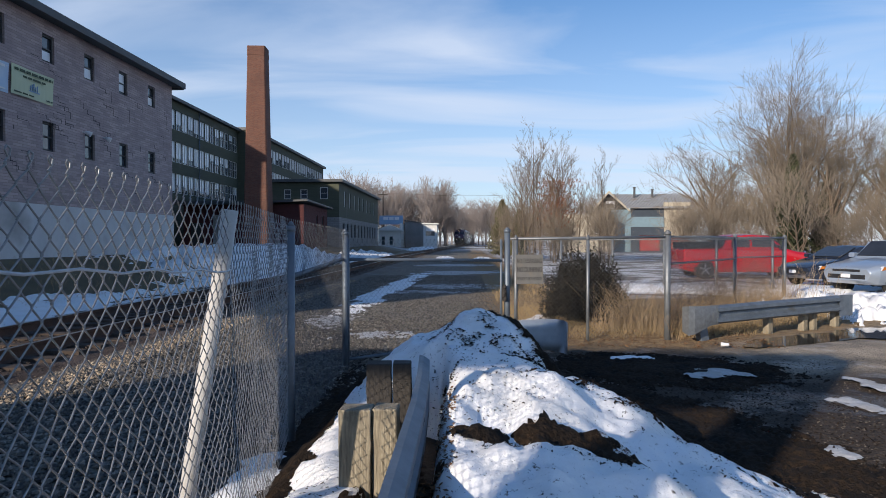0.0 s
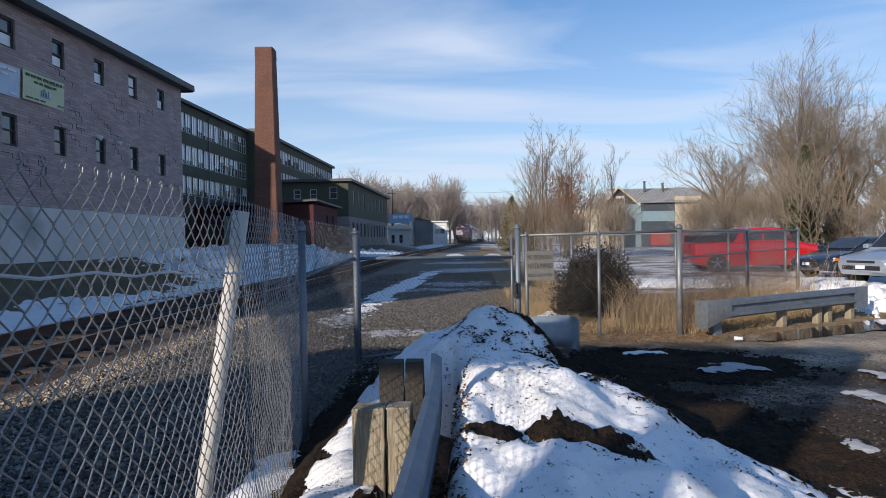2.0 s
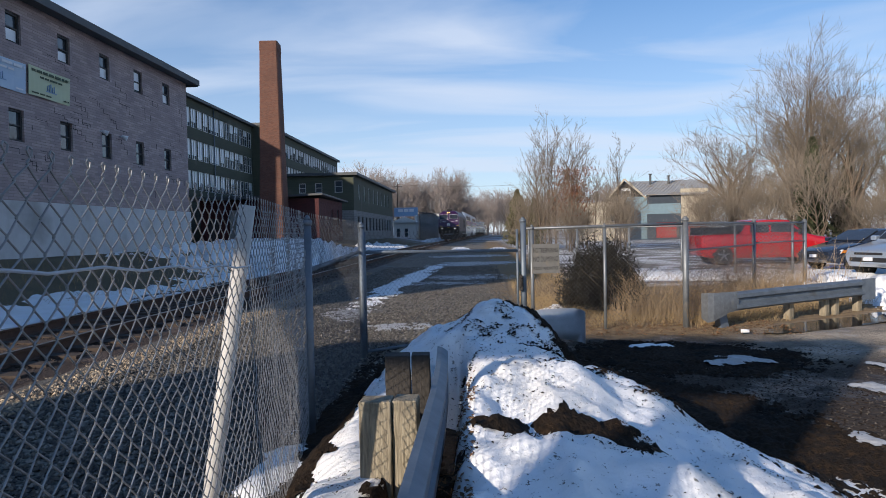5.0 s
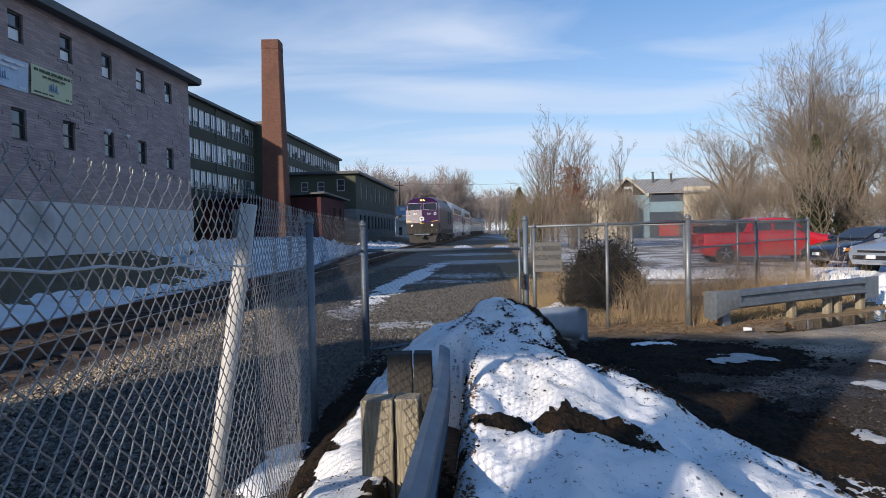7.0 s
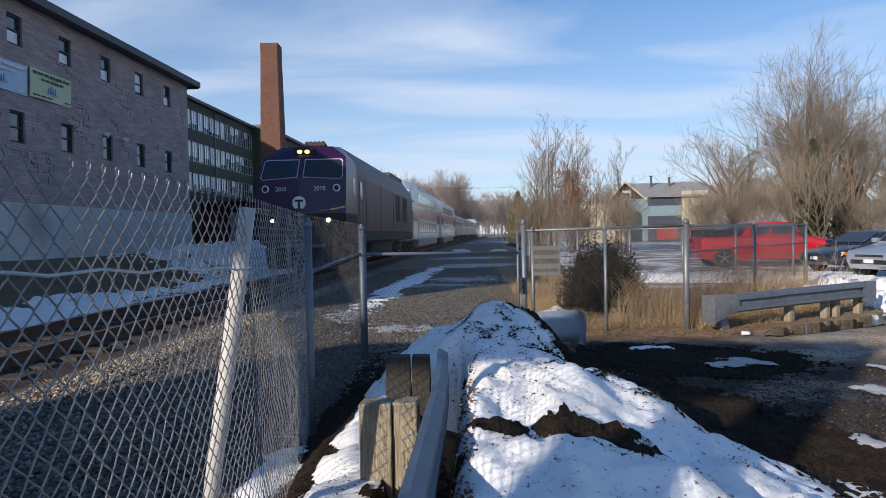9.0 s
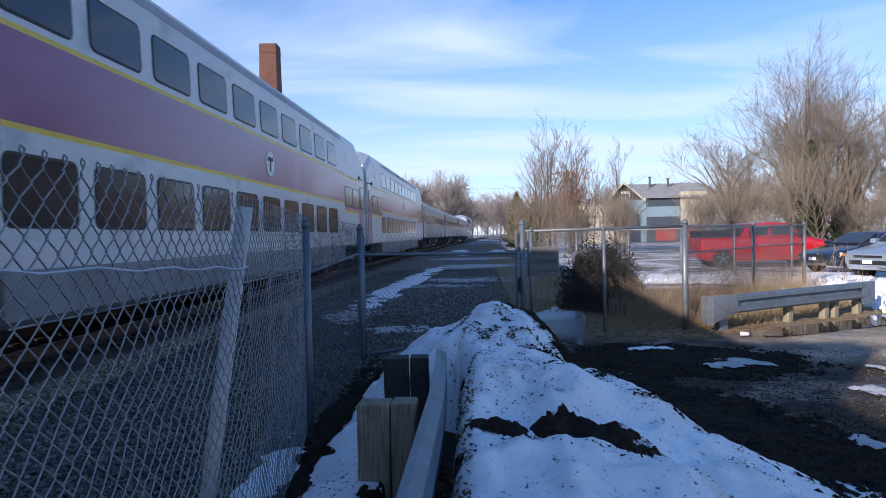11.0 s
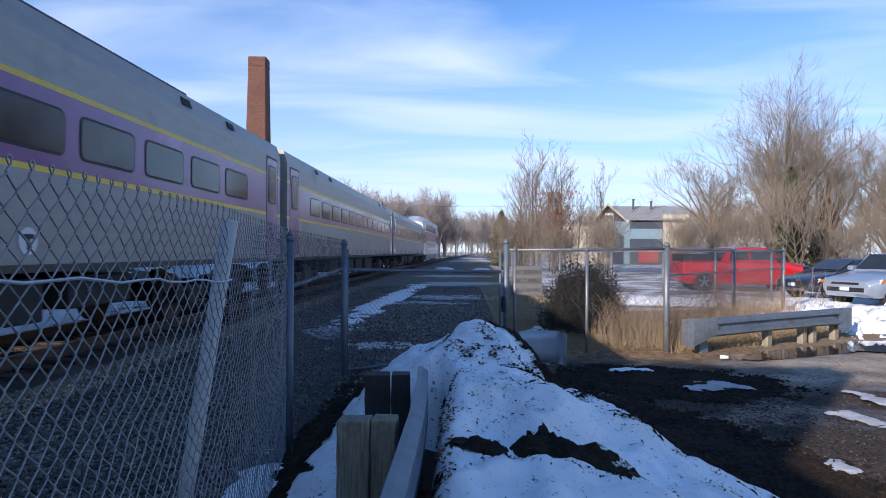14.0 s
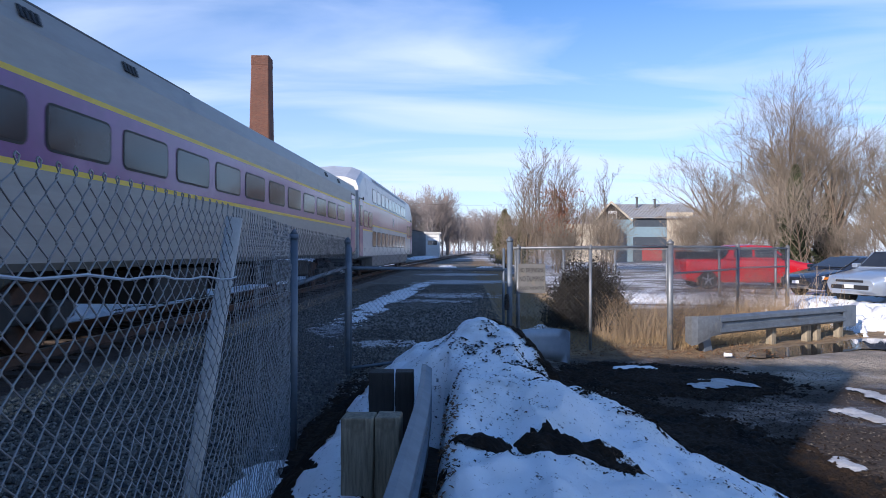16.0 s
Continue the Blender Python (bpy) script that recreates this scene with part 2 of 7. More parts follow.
def brick_material(name, a, b, mortar, size, rough=0.85, bump=0.01, axis="x", stain=None):
    """Courses of small bricks or siding strips, too fine to build singly, on a wall across the given axis."""
    m = bpy.data.materials.new(name)
    m.use_nodes = True
    n, l = m.node_tree.nodes, m.node_tree.links
    p = n["Principled BSDF"]
    p.inputs["Roughness"].default_value = rough
    tc = n.new("ShaderNodeTexCoord")
    sp = n.new("ShaderNodeSeparateXYZ")
    l.new(tc.outputs["Object"], sp.inputs[0])
    ad = n.new("ShaderNodeMath")
    ad.operation = "ADD"
    l.new(sp.outputs[0], ad.inputs[0])
    l.new(sp.outputs[1], ad.inputs[1])
    cb = n.new("ShaderNodeCombineXYZ")
    l.new(ad.outputs[0], cb.inputs[0])
    l.new(sp.outputs[2], cb.inputs[1])
    br = n.new("ShaderNodeTexBrick")
    br.inputs["Color1"].default_value, br.inputs["Color2"].default_value = (*a, 1), (*b, 1)
    br.inputs["Mortar"].default_value = (*mortar, 1)
    br.inputs["Scale"].default_value = 1
    br.inputs["Brick Width"].default_value, br.inputs["Row Height"].default_value = size
    br.inputs["Mortar Size"].default_value = size[1] * 0.07
    br.inputs["Bias"].default_value = 0.1
    l.new(cb.outputs[0], br.inputs[0])
    no = n.new("ShaderNodeTexNoise")
    no.inputs["Scale"].default_value, no.inputs["Detail"].default_value = 0.8, 8
    l.new(tc.outputs["Object"], no.inputs[0])
    rr = n.new("ShaderNodeMapRange")
    rr.inputs[1].default_value, rr.inputs[2].default_value = 0.45, 0.75
    rr.inputs[4].default_value = 0.7
    l.new(no.outputs[0], rr.inputs[0])
    mx = n.new("ShaderNodeMix")
    mx.data_type = "RGBA"
    mx.inputs[7].default_value = (*(stain or tuple(c * 0.6 for c in a)), 1)
    l.new(rr.outputs[0], mx.inputs[0])
    l.new(br.outputs[0], mx.inputs[6])
    l.new(mx.outputs[2], p.inputs["Base Color"])
    bu = n.new("ShaderNodeBump")
    bu.inputs["Distance"].default_value = bump
    bu.invert = True
    l.new(br.outputs[1], bu.inputs["Height"])
    l.new(bu.outputs[0], p.inputs["Normal"])
    return m


SIDING = brick_material("mauve_grey_brick_siding", (0.5, 0.4, 0.385), (0.34, 0.275, 0.27), (0.3, 0.24, 0.238), (0.5, 0.105), stain=(0.27, 0.215, 0.215))
PALE_BASE = material("pale_concrete_base", (0.66, 0.66, 0.66), (0.5, 0.5, 0.5), 0.9, 0, 1.2, 0.9, 0.004, 20, (0.36, 0.35, 0.34), 0.35, 0.58, stretch=(1, 1, 0.5))
RED_BRICK = brick_material("old_red_brick", (0.2, 0.084, 0.052), (0.135, 0.056, 0.038), (0.14, 0.1, 0.08), (0.23, 0.075), stain=(0.085, 0.042, 0.032))
MAROON_BRICK = brick_material("painted_maroon_brick", (0.1, 0.026, 0.026), (0.075, 0.02, 0.021), (0.07, 0.022, 0.022), (0.23, 0.075), stain=(0.07, 0.022, 0.022))
GREY_BLOCK = brick_material("grey_block_wall", (0.27, 0.27, 0.27), (0.22, 0.22, 0.22), (0.15, 0.15, 0.15), (0.4, 0.2))


def ground_material():
    """One ground: wet lot with its shaded side darkened, grey gravel, tan dry grass, snow further out, chosen by place.
    """
    m = bpy.data.materials.new("ground_earth")
    m.use_nodes = True
    n, l = m.node_tree.nodes, m.node_tree.links
    p = n["Principled BSDF"]
    tc = n.new("ShaderNodeTexCoord")
    sp = n.new("ShaderNodeSeparateXYZ")
    l.new(tc.outputs["Object"], sp.inputs[0])

    def noise_of(scale, detail=6, rough=0.6):
        t = n.new("ShaderNodeTexNoise")
        t.inputs["Scale"].default_value, t.inputs["Detail"].default_value = scale, detail
        t.inputs["Roughness"].default_value = rough
        l.new(tc.outputs["Object"], t.inputs[0])
        return t.outputs[0]

    def rng(v, a, b, c=0.0, d=1.0):
        r = n.new("ShaderNodeMapRange")
        for k, w in enumerate((a, b, c, d)):
            r.inputs[k + 1].default_value = w
        l.new(v, r.inputs[0])
        return r.outputs[0]

    def calc(op, a, b):
        t = n.new("ShaderNodeMath")
        t.operation = op
        for k, v in enumerate((a, b)):
            if isinstance(v, (int, float)):
                t.inputs[k].default_value = v
            else:
                l.new(v, t.inputs[k])
        return t.outputs[0]

    def blend(f, a, b):
        t = n.new("ShaderNodeMix")
        t.data_type = "RGBA"
        for k, v in ((0, f), (6, a), (7, b)):
            if isinstance(v, tuple):
                t.inputs[k].default_value = (*v, 1)
            else:
                l.new(v, t.inputs[k])
        return t.outputs[2]

    wob = calc("MULTIPLY", calc("SUBTRACT", noise_of(0.9), 0.5), 2.2)
    X, Y = calc("ADD", sp.outputs[0], wob), calc("ADD", sp.outputs[1], wob)
    fine = noise_of(34, 4, 0.7)
    stones = n.new("ShaderNodeTexVoronoi")
    stones.inputs["Scale"].default_value = 19
    l.new(tc.outputs["Object"], stones.inputs[0])
    grit = calc("MULTIPLY", calc("ADD", stones.outputs[0], fine), 0.6)
    gravel = blend(rng(grit, 0.35, 0.75), (0.038, 0.037, 0.036), (0.28, 0.25, 0.205))
    lot = blend(rng(noise_of(1.3), 0.4, 0.62), (0.22, 0.185, 0.145), (0.42, 0.345, 0.26))
    lot = blend(rng(fine, 0.52, 0.75), lot, (0.1, 0.088, 0.075))
    # heap side of the lot: black wet soil, the shade there also in this colour
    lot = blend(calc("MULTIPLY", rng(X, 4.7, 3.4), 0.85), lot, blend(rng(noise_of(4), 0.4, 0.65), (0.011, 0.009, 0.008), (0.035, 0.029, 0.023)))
    brown = blend(rng(noise_of(7), 0.35, 0.65), (0.19, 0.125, 0.07), (0.34, 0.235, 0.12))
    turf = blend(rng(noise_of(0.25), 0.35, 0.65), (0.1, 0.085, 0.055), (0.17, 0.14, 0.085))
    snow = blend(rng(noise_of(3), 0.4, 0.6), (0.74, 0.76, 0.8), (0.62, 0.64, 0.67))
    # from the tracks rightwards: gravel drive, dry grass, then the lot
    right = rng(X, 0.2, 0.9)
    col = blend(right, gravel, brown)
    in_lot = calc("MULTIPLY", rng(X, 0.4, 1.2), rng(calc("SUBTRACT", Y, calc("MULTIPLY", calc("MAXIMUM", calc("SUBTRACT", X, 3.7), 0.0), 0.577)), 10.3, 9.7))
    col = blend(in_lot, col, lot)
    near_dirt = calc("MULTIPLY", rng(sp.outputs[0], -1.7, -1.3), rng(Y, 8.6, 7.6))
    col = blend(near_dirt, col, (0.055, 0.04, 0.03))
    yard = calc("MULTIPLY", rng(sp.outputs[1], 18.0, 19.5), rng(sp.outputs[0], 2.5, 4.0))
    col = blend(yard, col, blend(rng(noise_of(0.5), 0.47, 0.53), (0.2, 0.19, 0.18), snow))
    left = rng(X, -8.6, -9.4)
    col = blend(left, col, turf)
    far = rng(sp.outputs[1], 90, 130)
    col = blend(far, col, blend(rng(noise_of(0.06), 0.45, 0.6), (0.13, 0.1, 0.065), snow))
    l.new(col, p.inputs["Base Color"])
    wet = calc("MULTIPLY", in_lot, rng(noise_of(0.7), 0.48, 0.56))
    rough = n.new("ShaderNodeMix")
    l.new(wet, rough.inputs[0])
    rough.inputs[2].default_value, rough.inputs[3].default_value = 0.95, 0.3
    l.new(rough.outputs[0], p.inputs["Roughness"])
    p.inputs["Specular IOR Level"].default_value = 0.3
    bu = n.new("ShaderNodeBump")
    bu.inputs["Distance"].default_value = 0.03
    l.new(grit, bu.inputs["Height"])
    l.new(bu.outputs[0], p.inputs["Normal"])
    return m


GROUND = ground_material()


def snow_material(name, dirty):
    m = bpy.data.materials.new(name)
    m.use_nodes = True
    n, l = m.node_tree.nodes, m.node_tree.links
    p = n["Principled BSDF"]
    p.inputs["Roughness"].default_value = 0.6
    p.inputs["Subsurface Weight"].default_value = 0.0
    tc = n.new("ShaderNodeTexCoord")

    def noise_of(scale, detail=6, rough=0.6):
        t = n.new("ShaderNodeTexNoise")
        t.inputs["Scale"].default_value, t.inputs["Detail"].default_value = scale, detail
        t.inputs["Roughness"].default_value = rough
        l.new(tc.outputs["Object"], t.inputs[0])
        return t.outputs[0]

    def rng(v, a, b):
        r = n.new("ShaderNodeMapRange")
        r.inputs[1].default_value, r.inputs[2].default_value = a, b
        l.new(v, r.inputs[0])
        return r.outputs[0]

    def blend(f, a, b):
        t = n.new("ShaderNodeMix")
        t.data_type = "RGBA"
        l.new(f, t.inputs[0])
        for k, v in ((6, a), (7, b)):
            if isinstance(v, tuple):
                t.inputs[k].default_value = (*v, 1)
            else:
                l.new(v, t.inputs[k])
        return t.outputs[2]

    col = blend(rng(noise_of(2.2), 0.4, 0.65), (0.93, 0.93, 0.94), (0.86, 0.85, 0.83))
    if dirty:
        col = blend(rng(noise_of(1.1, 8), 0.63, 0.74), col, (0.62, 0.58, 0.52))
        col = blend(rng(noise_of(34, 4, 0.75), 0.63, 0.67), col, (0.06, 0.045, 0.03))
        col = blend(rng(noise_of(11, 6, 0.8), 0.615, 0.65), col, (0.09, 0.07, 0.05))
    l.new(col, p.inputs["Base Color"])
    bu = n.new("ShaderNodeBump")
    bu.inputs["Distance"].default_value = 0.014
    l.new(noise_of(14, 8, 0.7), bu.inputs["Height"])
    l.new(bu.outputs[0], p.inputs["Normal"])
    return m


SNOW = snow_material("crusted_snow", True)
SNOW_CLEAN = snow_material("settled_snow", False)
SNOW_THIN = material("thin_dirty_snow", (0.6, 0.6, 0.6), (0.3, 0.29, 0.28), 0.6, 0, 14, 0.9, 0.01, 20, (0.4, 0.37, 0.33), 2.0, 0.55)
SOIL = material("dark_mulch_soil", (0.01, 0.008, 0.006), (0.045, 0.027, 0.015), 0.95, 0, 28, 0.9, 0.02, 40, (0.013, 0.01, 0.008), 3, 0.5, spec=0.2)
LEAF_LITTER = material("brown_leaf_litter", (0.24, 0.125, 0.055), (0.1, 0.055, 0.028), 0.9, 0, 20, 0.9)
BALLAST = material("crushed_stone_ballast", (0.25, 0.21, 0.16), (0.07, 0.065, 0.06), 0.95, 0, 22, 1.0, 0.03, 30, (0.2, 0.19, 0.18), 0.5, 0.52)


RUST_BALLAST = material("rust_stained_ballast", (0.075, 0.046, 0.032), (0.035, 0.024, 0.019), 0.95, 0, 22, 1.0, 0.03, 30, (0.1, 0.07, 0.055), 0.8, 0.5)


# ---- track line: nearly straight here, bending right in the distance ----
TRACK_X, BEND, DRIFT, RAIL_Z = -6.45, 1.75e-4, -0.0035, 0.28


def track_x(y):
    yy = max(min(y, 110.0), 0.0)
    return TRACK_X + BEND * yy * yy + 2 * BEND * yy * max(y - 110.0, 0.0) + DRIFT * y


def smooth(a, b, v):
    u = min(max((v - a) / (b - a), 0.0), 1.0)
    return u * u * (3 - 2 * u)


def height(x, y):
    """Ground level: flat by the drive, a bank up to the mill on the far side of the track."""
    z = 1.0 * smooth(-9.0, -15.0, x) * (0.25 + 0.75 * smooth(160, 90, y))
    z += 0.05 * noise.noise(Vector((x * 0.4, y * 0.4, 0))) * smooth(60, 20, abs(y)) * (1 if x > -4 or x < -9 else 0)
    z -= 0.12 * smooth(0.9, 2.0, x) * smooth(10.5, 9.0, y) * 0.3
    return z


def ground_sheet():
    xs = sorted(set([-3000, -1500, -700, -300, -150, -80, -50] + [-40 + i * 1.0 for i in range(30)] + [-10 + 0.25 * i for i in range(100)] + [15 + i * 1.5 for i in range(40)] + [80, 150, 300, 700, 1500, 3000]))
    ys = sorted(set([-3000, -1000, -300, -100, -50, -25, -12] + [-6 + 0.25 * i for i in range(110)] + [21.5 + i for i in range(100)] + [125, 140, 170, 220, 300, 500, 900, 1600, 3000]))
    verts = [(x, y, height(x, y)) for y in ys for x in xs]
    w = len(xs)
    faces = [(j * w + i, j * w + i + 1, (j + 1) * w + i + 1, (j + 1) * w + i) for j in range(len(ys) - 1) for i in range(w - 1)]
    ob = raw("ground", verts, faces, GROUND, smooth=True)
    tagged(ob, "gravel drive, dry grass and wet dirt lot", "ground", kind="structure")


ground_sheet()


def track():
    """Ballast bed, ties and two rails along the line."""
    ys = [-60 + 2.0 * i for i in range(60)] + [60 + 10 * i for i in range(45)]
    prof = ((-2.6, -0.02), (-1.75, 0.08), (-1.3, 0.1), (0, 0.105), (1.3, 0.095), (1.75, 0.05), (2.6, -0.02))
    fine_ys = [-20 + 0.3 * i for i in range(300)]
    use = sorted(set(ys + fine_ys))
    verts, faces = [], []
    n = len(prof) * 4
    for y in use:
        for k in range(n):
            u = k / (n - 1) * (len(prof) - 1)
            i = min(int(u), len(prof) - 2)
            f = u - i
            px = prof[i][0] * (1 - f) + prof[i + 1][0] * f
            pz = prof[i][1] * (1 - f) + prof[i + 1][1] * f
            jig = 0.035 * noise.noise(Vector((px * 7, y * 7, 1))) if y < 70 else 0
            verts.append((track_x(y) + px, y, pz + jig))
    for j in range(len(use) - 1):
        for k in range(n - 1):
            faces.append((j * n + k, j * n + k + 1, (j + 1) * n + k + 1, (j + 1) * n + k))
    bed = raw("track_bed", verts, faces, BALLAST)
    bed.data.materials.append(RUST_BALLAST)
    for poly in bed.data.polygons:
        k = poly.vertices[0] % n
        poly.material_index = 1 if n * 0.24 < k < n * 0.74 else 0
    tagged(bed, "grey and tan crushed stone track bed", "track bed", kind="structure")
    rails = thing("railway_track", Matrix.Identity(4), "rusty steel railway track on dark wooden ties", "railway track", kind="structure")
    web = ((-0.07, 0), (0.07, 0), (0.07, 0.015), (0.012, 0.03), (0.012, 0.125), (0.036, 0.14), (0.036, 0.17), (-0.036, 0.17), (-0.036, 0.14), (-0.012, 0.125), (-0.012, 0.03), (-0.07, 0.015))
    for side in (-0.755, 0.755):
        bm = nb()
        slots = [0] * 12
        slots[6] = 1
        loft(bm, [[(track_x(y) + side + a, y, RAIL_Z - 0.17 + b) for a, b in web] for y in ys], slots)
        part("rail", bm, [RUST, RAIL_TOP], rails)
    bm = nb()
    box(bm, -1.3, 1.3, -0.11, 0.11, -0.1, 0.075)
    first = part("tie", bm, TIE, rails)
    me = first.data
    count = 0
    y = -3.0
    rng = random.Random(4)
    while y < 130:
        if count == 0:
            ob = first
        else:
            ob = new("tie", me)
            ob.parent = rails
        ob.matrix_basis = pose(track_x(y) + rng.uniform(-0.05, 0.05), y, 0.055 + rng.uniform(-0.01, 0.015), 0, 0, rng.uniform(-1.5, 1.5))
        count += 1
        y += 0.55 if y < 90 else 1.1


track()


# ---- snow: the ploughed heap and the thin patches ----
def bumpy(x, y, s=1.0, seed=0.0):
    return noise.fractal(Vector((x * s, y * s, seed)), 0.9, 2.1, 5)


def heap_height(x, y):
    """Ploughed ridge, highest far off, falling to the lot on one side and to the fence on the other."""
    ridge_x = 0.05 + 0.10 * (y - 5.0)
    crest = 0.86 * smooth(8.4, 6.4, y) + 0.06 * smooth(6.9, 6.2, y) * smooth(5.2, 6.1, y)
    crest *= 0.72 + 0.28 * smooth(3.2, 6.0, y)
    right = max(2.25 - 0.53 * (y - 4.15), 0.75) if y > 4.15 else 2.25
    left = -1.25
    if x > ridge_x:
        u = (x - ridge_x) / max(right - ridge_x, 0.2)
    else:
        u = (ridge_x - x) / (ridge_x - left)
    prof = max(0.0, 1 - u ** 1.5) if u < 1 else -0.25 * (u - 1)
    z = crest * prof
    edge = min(1, max(prof, 0) * 3)
    z += edge * (0.13 * bumpy(x, y, 1.3, 3.0) + 0.10 * (0.3 - abs(noise.noise(Vector((x * 2.1, y * 2.1, 5.0))))) + 0.05 * (0.3 - abs(noise.noise(Vector((x * 4.6, y * 4.6, 6.0))))) + 0.012 * bumpy(x, y, 9.0, 7.0))
    z += 0.17 * math.exp(-((x - 0.6) / 0.6) ** 2 - ((y - 4.25) / 0.36) ** 2) + 0.13 * math.exp(-((x - 0.75) / 0.75) ** 2 - ((y - 2.85) / 0.36) ** 2)
    z -= 0.1 * math.exp(-((x - 0.3) / 0.7) ** 2 - ((y - 5.15) / 0.3) ** 2)
    # trough beside the guardrail and a soil hollow
    sunk = smooth(-0.95, -0.7, x) * smooth(0.0, -0.25, x) * smooth(5.3, 4.9, y)
    z -= sunk * max(0.0, z - 0.34)
    z -= 0.6 * smooth(-0.11, -0.2, x) * smooth(-0.52, -0.42, x) * smooth(5.6, 5.25, y)
    z -= 0.09 * math.exp(-((x - 0.62 - 0.9 * (3.5 - y)) / 0.5) ** 2 - ((y - 3.5) / 0.22) ** 2)
    return z - 0.03


def grid(name, x0, x1, y0, y1, step, f, mat, keep=None):
    nx, ny = int((x1 - x0) / step) + 1, int((y1 - y0) / step) + 1
    verts = [(x0 + i * step, y0 + j * step, f(x0 + i * step, y0 + j * step)) for j in range(ny) for i in range(nx)]
    faces = [(j * nx + i, j * nx + i + 1, (j + 1) * nx + i + 1, (j + 1) * nx + i) for j in range(ny - 1) for i in range(nx - 1)]
    if keep:
        faces = [q for q in faces if any(keep(*verts[k][:2]) for k in q)]
    return raw(name, verts, faces, mat, smooth=True)


heap = grid("snow_heap", -1.35, 2.8, 1.6, 8.6, 0.035, heap_height, SNOW)
tagged(heap, "ploughed heap of dirty melting snow", "snow heap", kind="structure")


def dirt(x, y, lx, ly, turn, seed, label):
    """Loose soil lying over the heap, thickest in the middle, with a torn edge."""
    step = 0.022
    c, q = math.cos(radians(turn)), math.sin(radians(turn))
    nx, ny = int(2.6 * lx / step), int(2.6 * ly / step)
    verts, faces, val = [], [], []
    for j in range(ny + 1):
        for i in range(nx + 1):
            a, b = -1.3 * lx + i * step, -1.3 * ly + j * step
            v = 1 - math.sqrt((a / lx) ** 2 + (b / ly) ** 2) + 0.4 * bumpy(a * 2.5, b * 2.5, 1.0, seed) + 0.4 * bumpy(a, b, 14.0, seed) + 0.35 * bumpy(a, b, 45.0, seed)
            X, Y = x + a * c - b * q, y + a * q + b * c
            base = max(heap_height(X, Y), height(X, Y)) if Y < 8.6 else height(X, Y)
            verts.append((X, Y, base + 0.014 + 0.05 * max(-0.5, min(v, 0.7)) + 0.012 * bumpy(X, Y, 30.0, seed)))
            val.append(v)
    w = nx + 1
    for j in range(ny):
        for i in range(nx):
            f = (j * w + i, j * w + i + 1, (j + 1) * w + i + 1, (j + 1) * w + i)
            if max(val[k] for k in f) > 0:
                faces.append(f)
    tagged(raw("soil_patch", verts, faces, SOIL, smooth=True), label, "soil", "soil patches", "stuff")


dirt(0.66, 3.52, 0.30, 0.2, -8, 2.0, "dark mulchy soil showing through the snow")
dirt(0.13, 3.4, 0.15, 0.1, 25, 5.0, "dark mulchy soil showing through the snow")
dirt(0.95, 6.7, 0.6, 0.42, -12, 3.0, "black dirt crusting the heap's crest")
dirt(-0.35, 2.6, 0.22, 1.5, 0, 6.0, "brown mulch under the guardrail")
dirt(-1.2, 5.0, 0.2, 3.0, 2, 8.0, "dark soil along the fence foot")
dirt(1.0, 6.3, 0.4, 0.9, 14, 27.0, "black dirt crusting the heap's crest")
dirt(1.2, 5.5, 0.3, 0.85, 24, 33.0, "black dirt crusting the heap's crest")
dirt(0.5, 6.25, 0.17, 0.6, 30, 35.0, "black dirt crusting the heap's crest")
dirt(0.9, 5.45, 0.12, 0.5, 27, 37.0, "black dirt crusting the heap's crest")
dirt(1.75, 6.0, 0.75, 2.0, 28, 7.0, "black wet soil beside the heap")
dirt(2.6, 8.3, 1.4, 0.9, 0, 9.0, "black wet soil beside the heap")


def patch(x, y, lx, ly, turn, seed, thick=0.05, step=0.12, label="thin patch of old snow on gravel", torn=0.45):
    """A low snow patch with a torn, shredded edge."""
    c, s = math.cos(radians(turn)), math.sin(radians(turn))

    def z_of(a, b):
        r = math.sqrt((a / lx) ** 2 + (b / ly) ** 2)
        v = 1 - r + 0.8 * bumpy(a, b, 1.1, seed) + torn * bumpy(a, b, 4.5, seed + 2)
        return v

    nx, ny = int(2.6 * lx / step), int(2.6 * ly / step)
    verts, faces, idx = [], [], {}
    for j in range(ny + 1):
        for i in range(nx + 1):
            a, b = -1.3 * lx + i * step, -1.3 * ly + j * step
            v = z_of(a, b)
            X, Y = x + a * c - b * s, y + a * s + b * c
            idx[i, j] = (len(verts), v)
            verts.append((X, Y, patch_base(X, Y) + thick * max(-0.6, min(v * 2.2, 1)) + 0.012 * bumpy(a, b, 5, seed) + (0.3 * thick * bumpy(a, b, 0.9, seed + 4) if thick > 0.2 else 0)))
    for j in range(ny):
        for i in range(nx):
            q = [idx[i, j], idx[i + 1, j], idx[i + 1, j + 1], idx[i, j + 1]]
            if max(k[1] for k in q) > -0.12:
                faces.append([k[0] for k in q])
    if faces:
        tagged(raw("snow_patch", verts, faces, SNOW_THIN if thick < 0.036 else SNOW_CLEAN, smooth=True), label, "snow patch", "melting snow patches", "structure")


def patch_base(x, y):
    d = abs(x - track_x(y))
    bed = 0.0 if d > 2.6 else (0.04 if d < 1.75 else 0.04 * (2.6 - d) / 0.85)
    return max(height(x, y), bed)


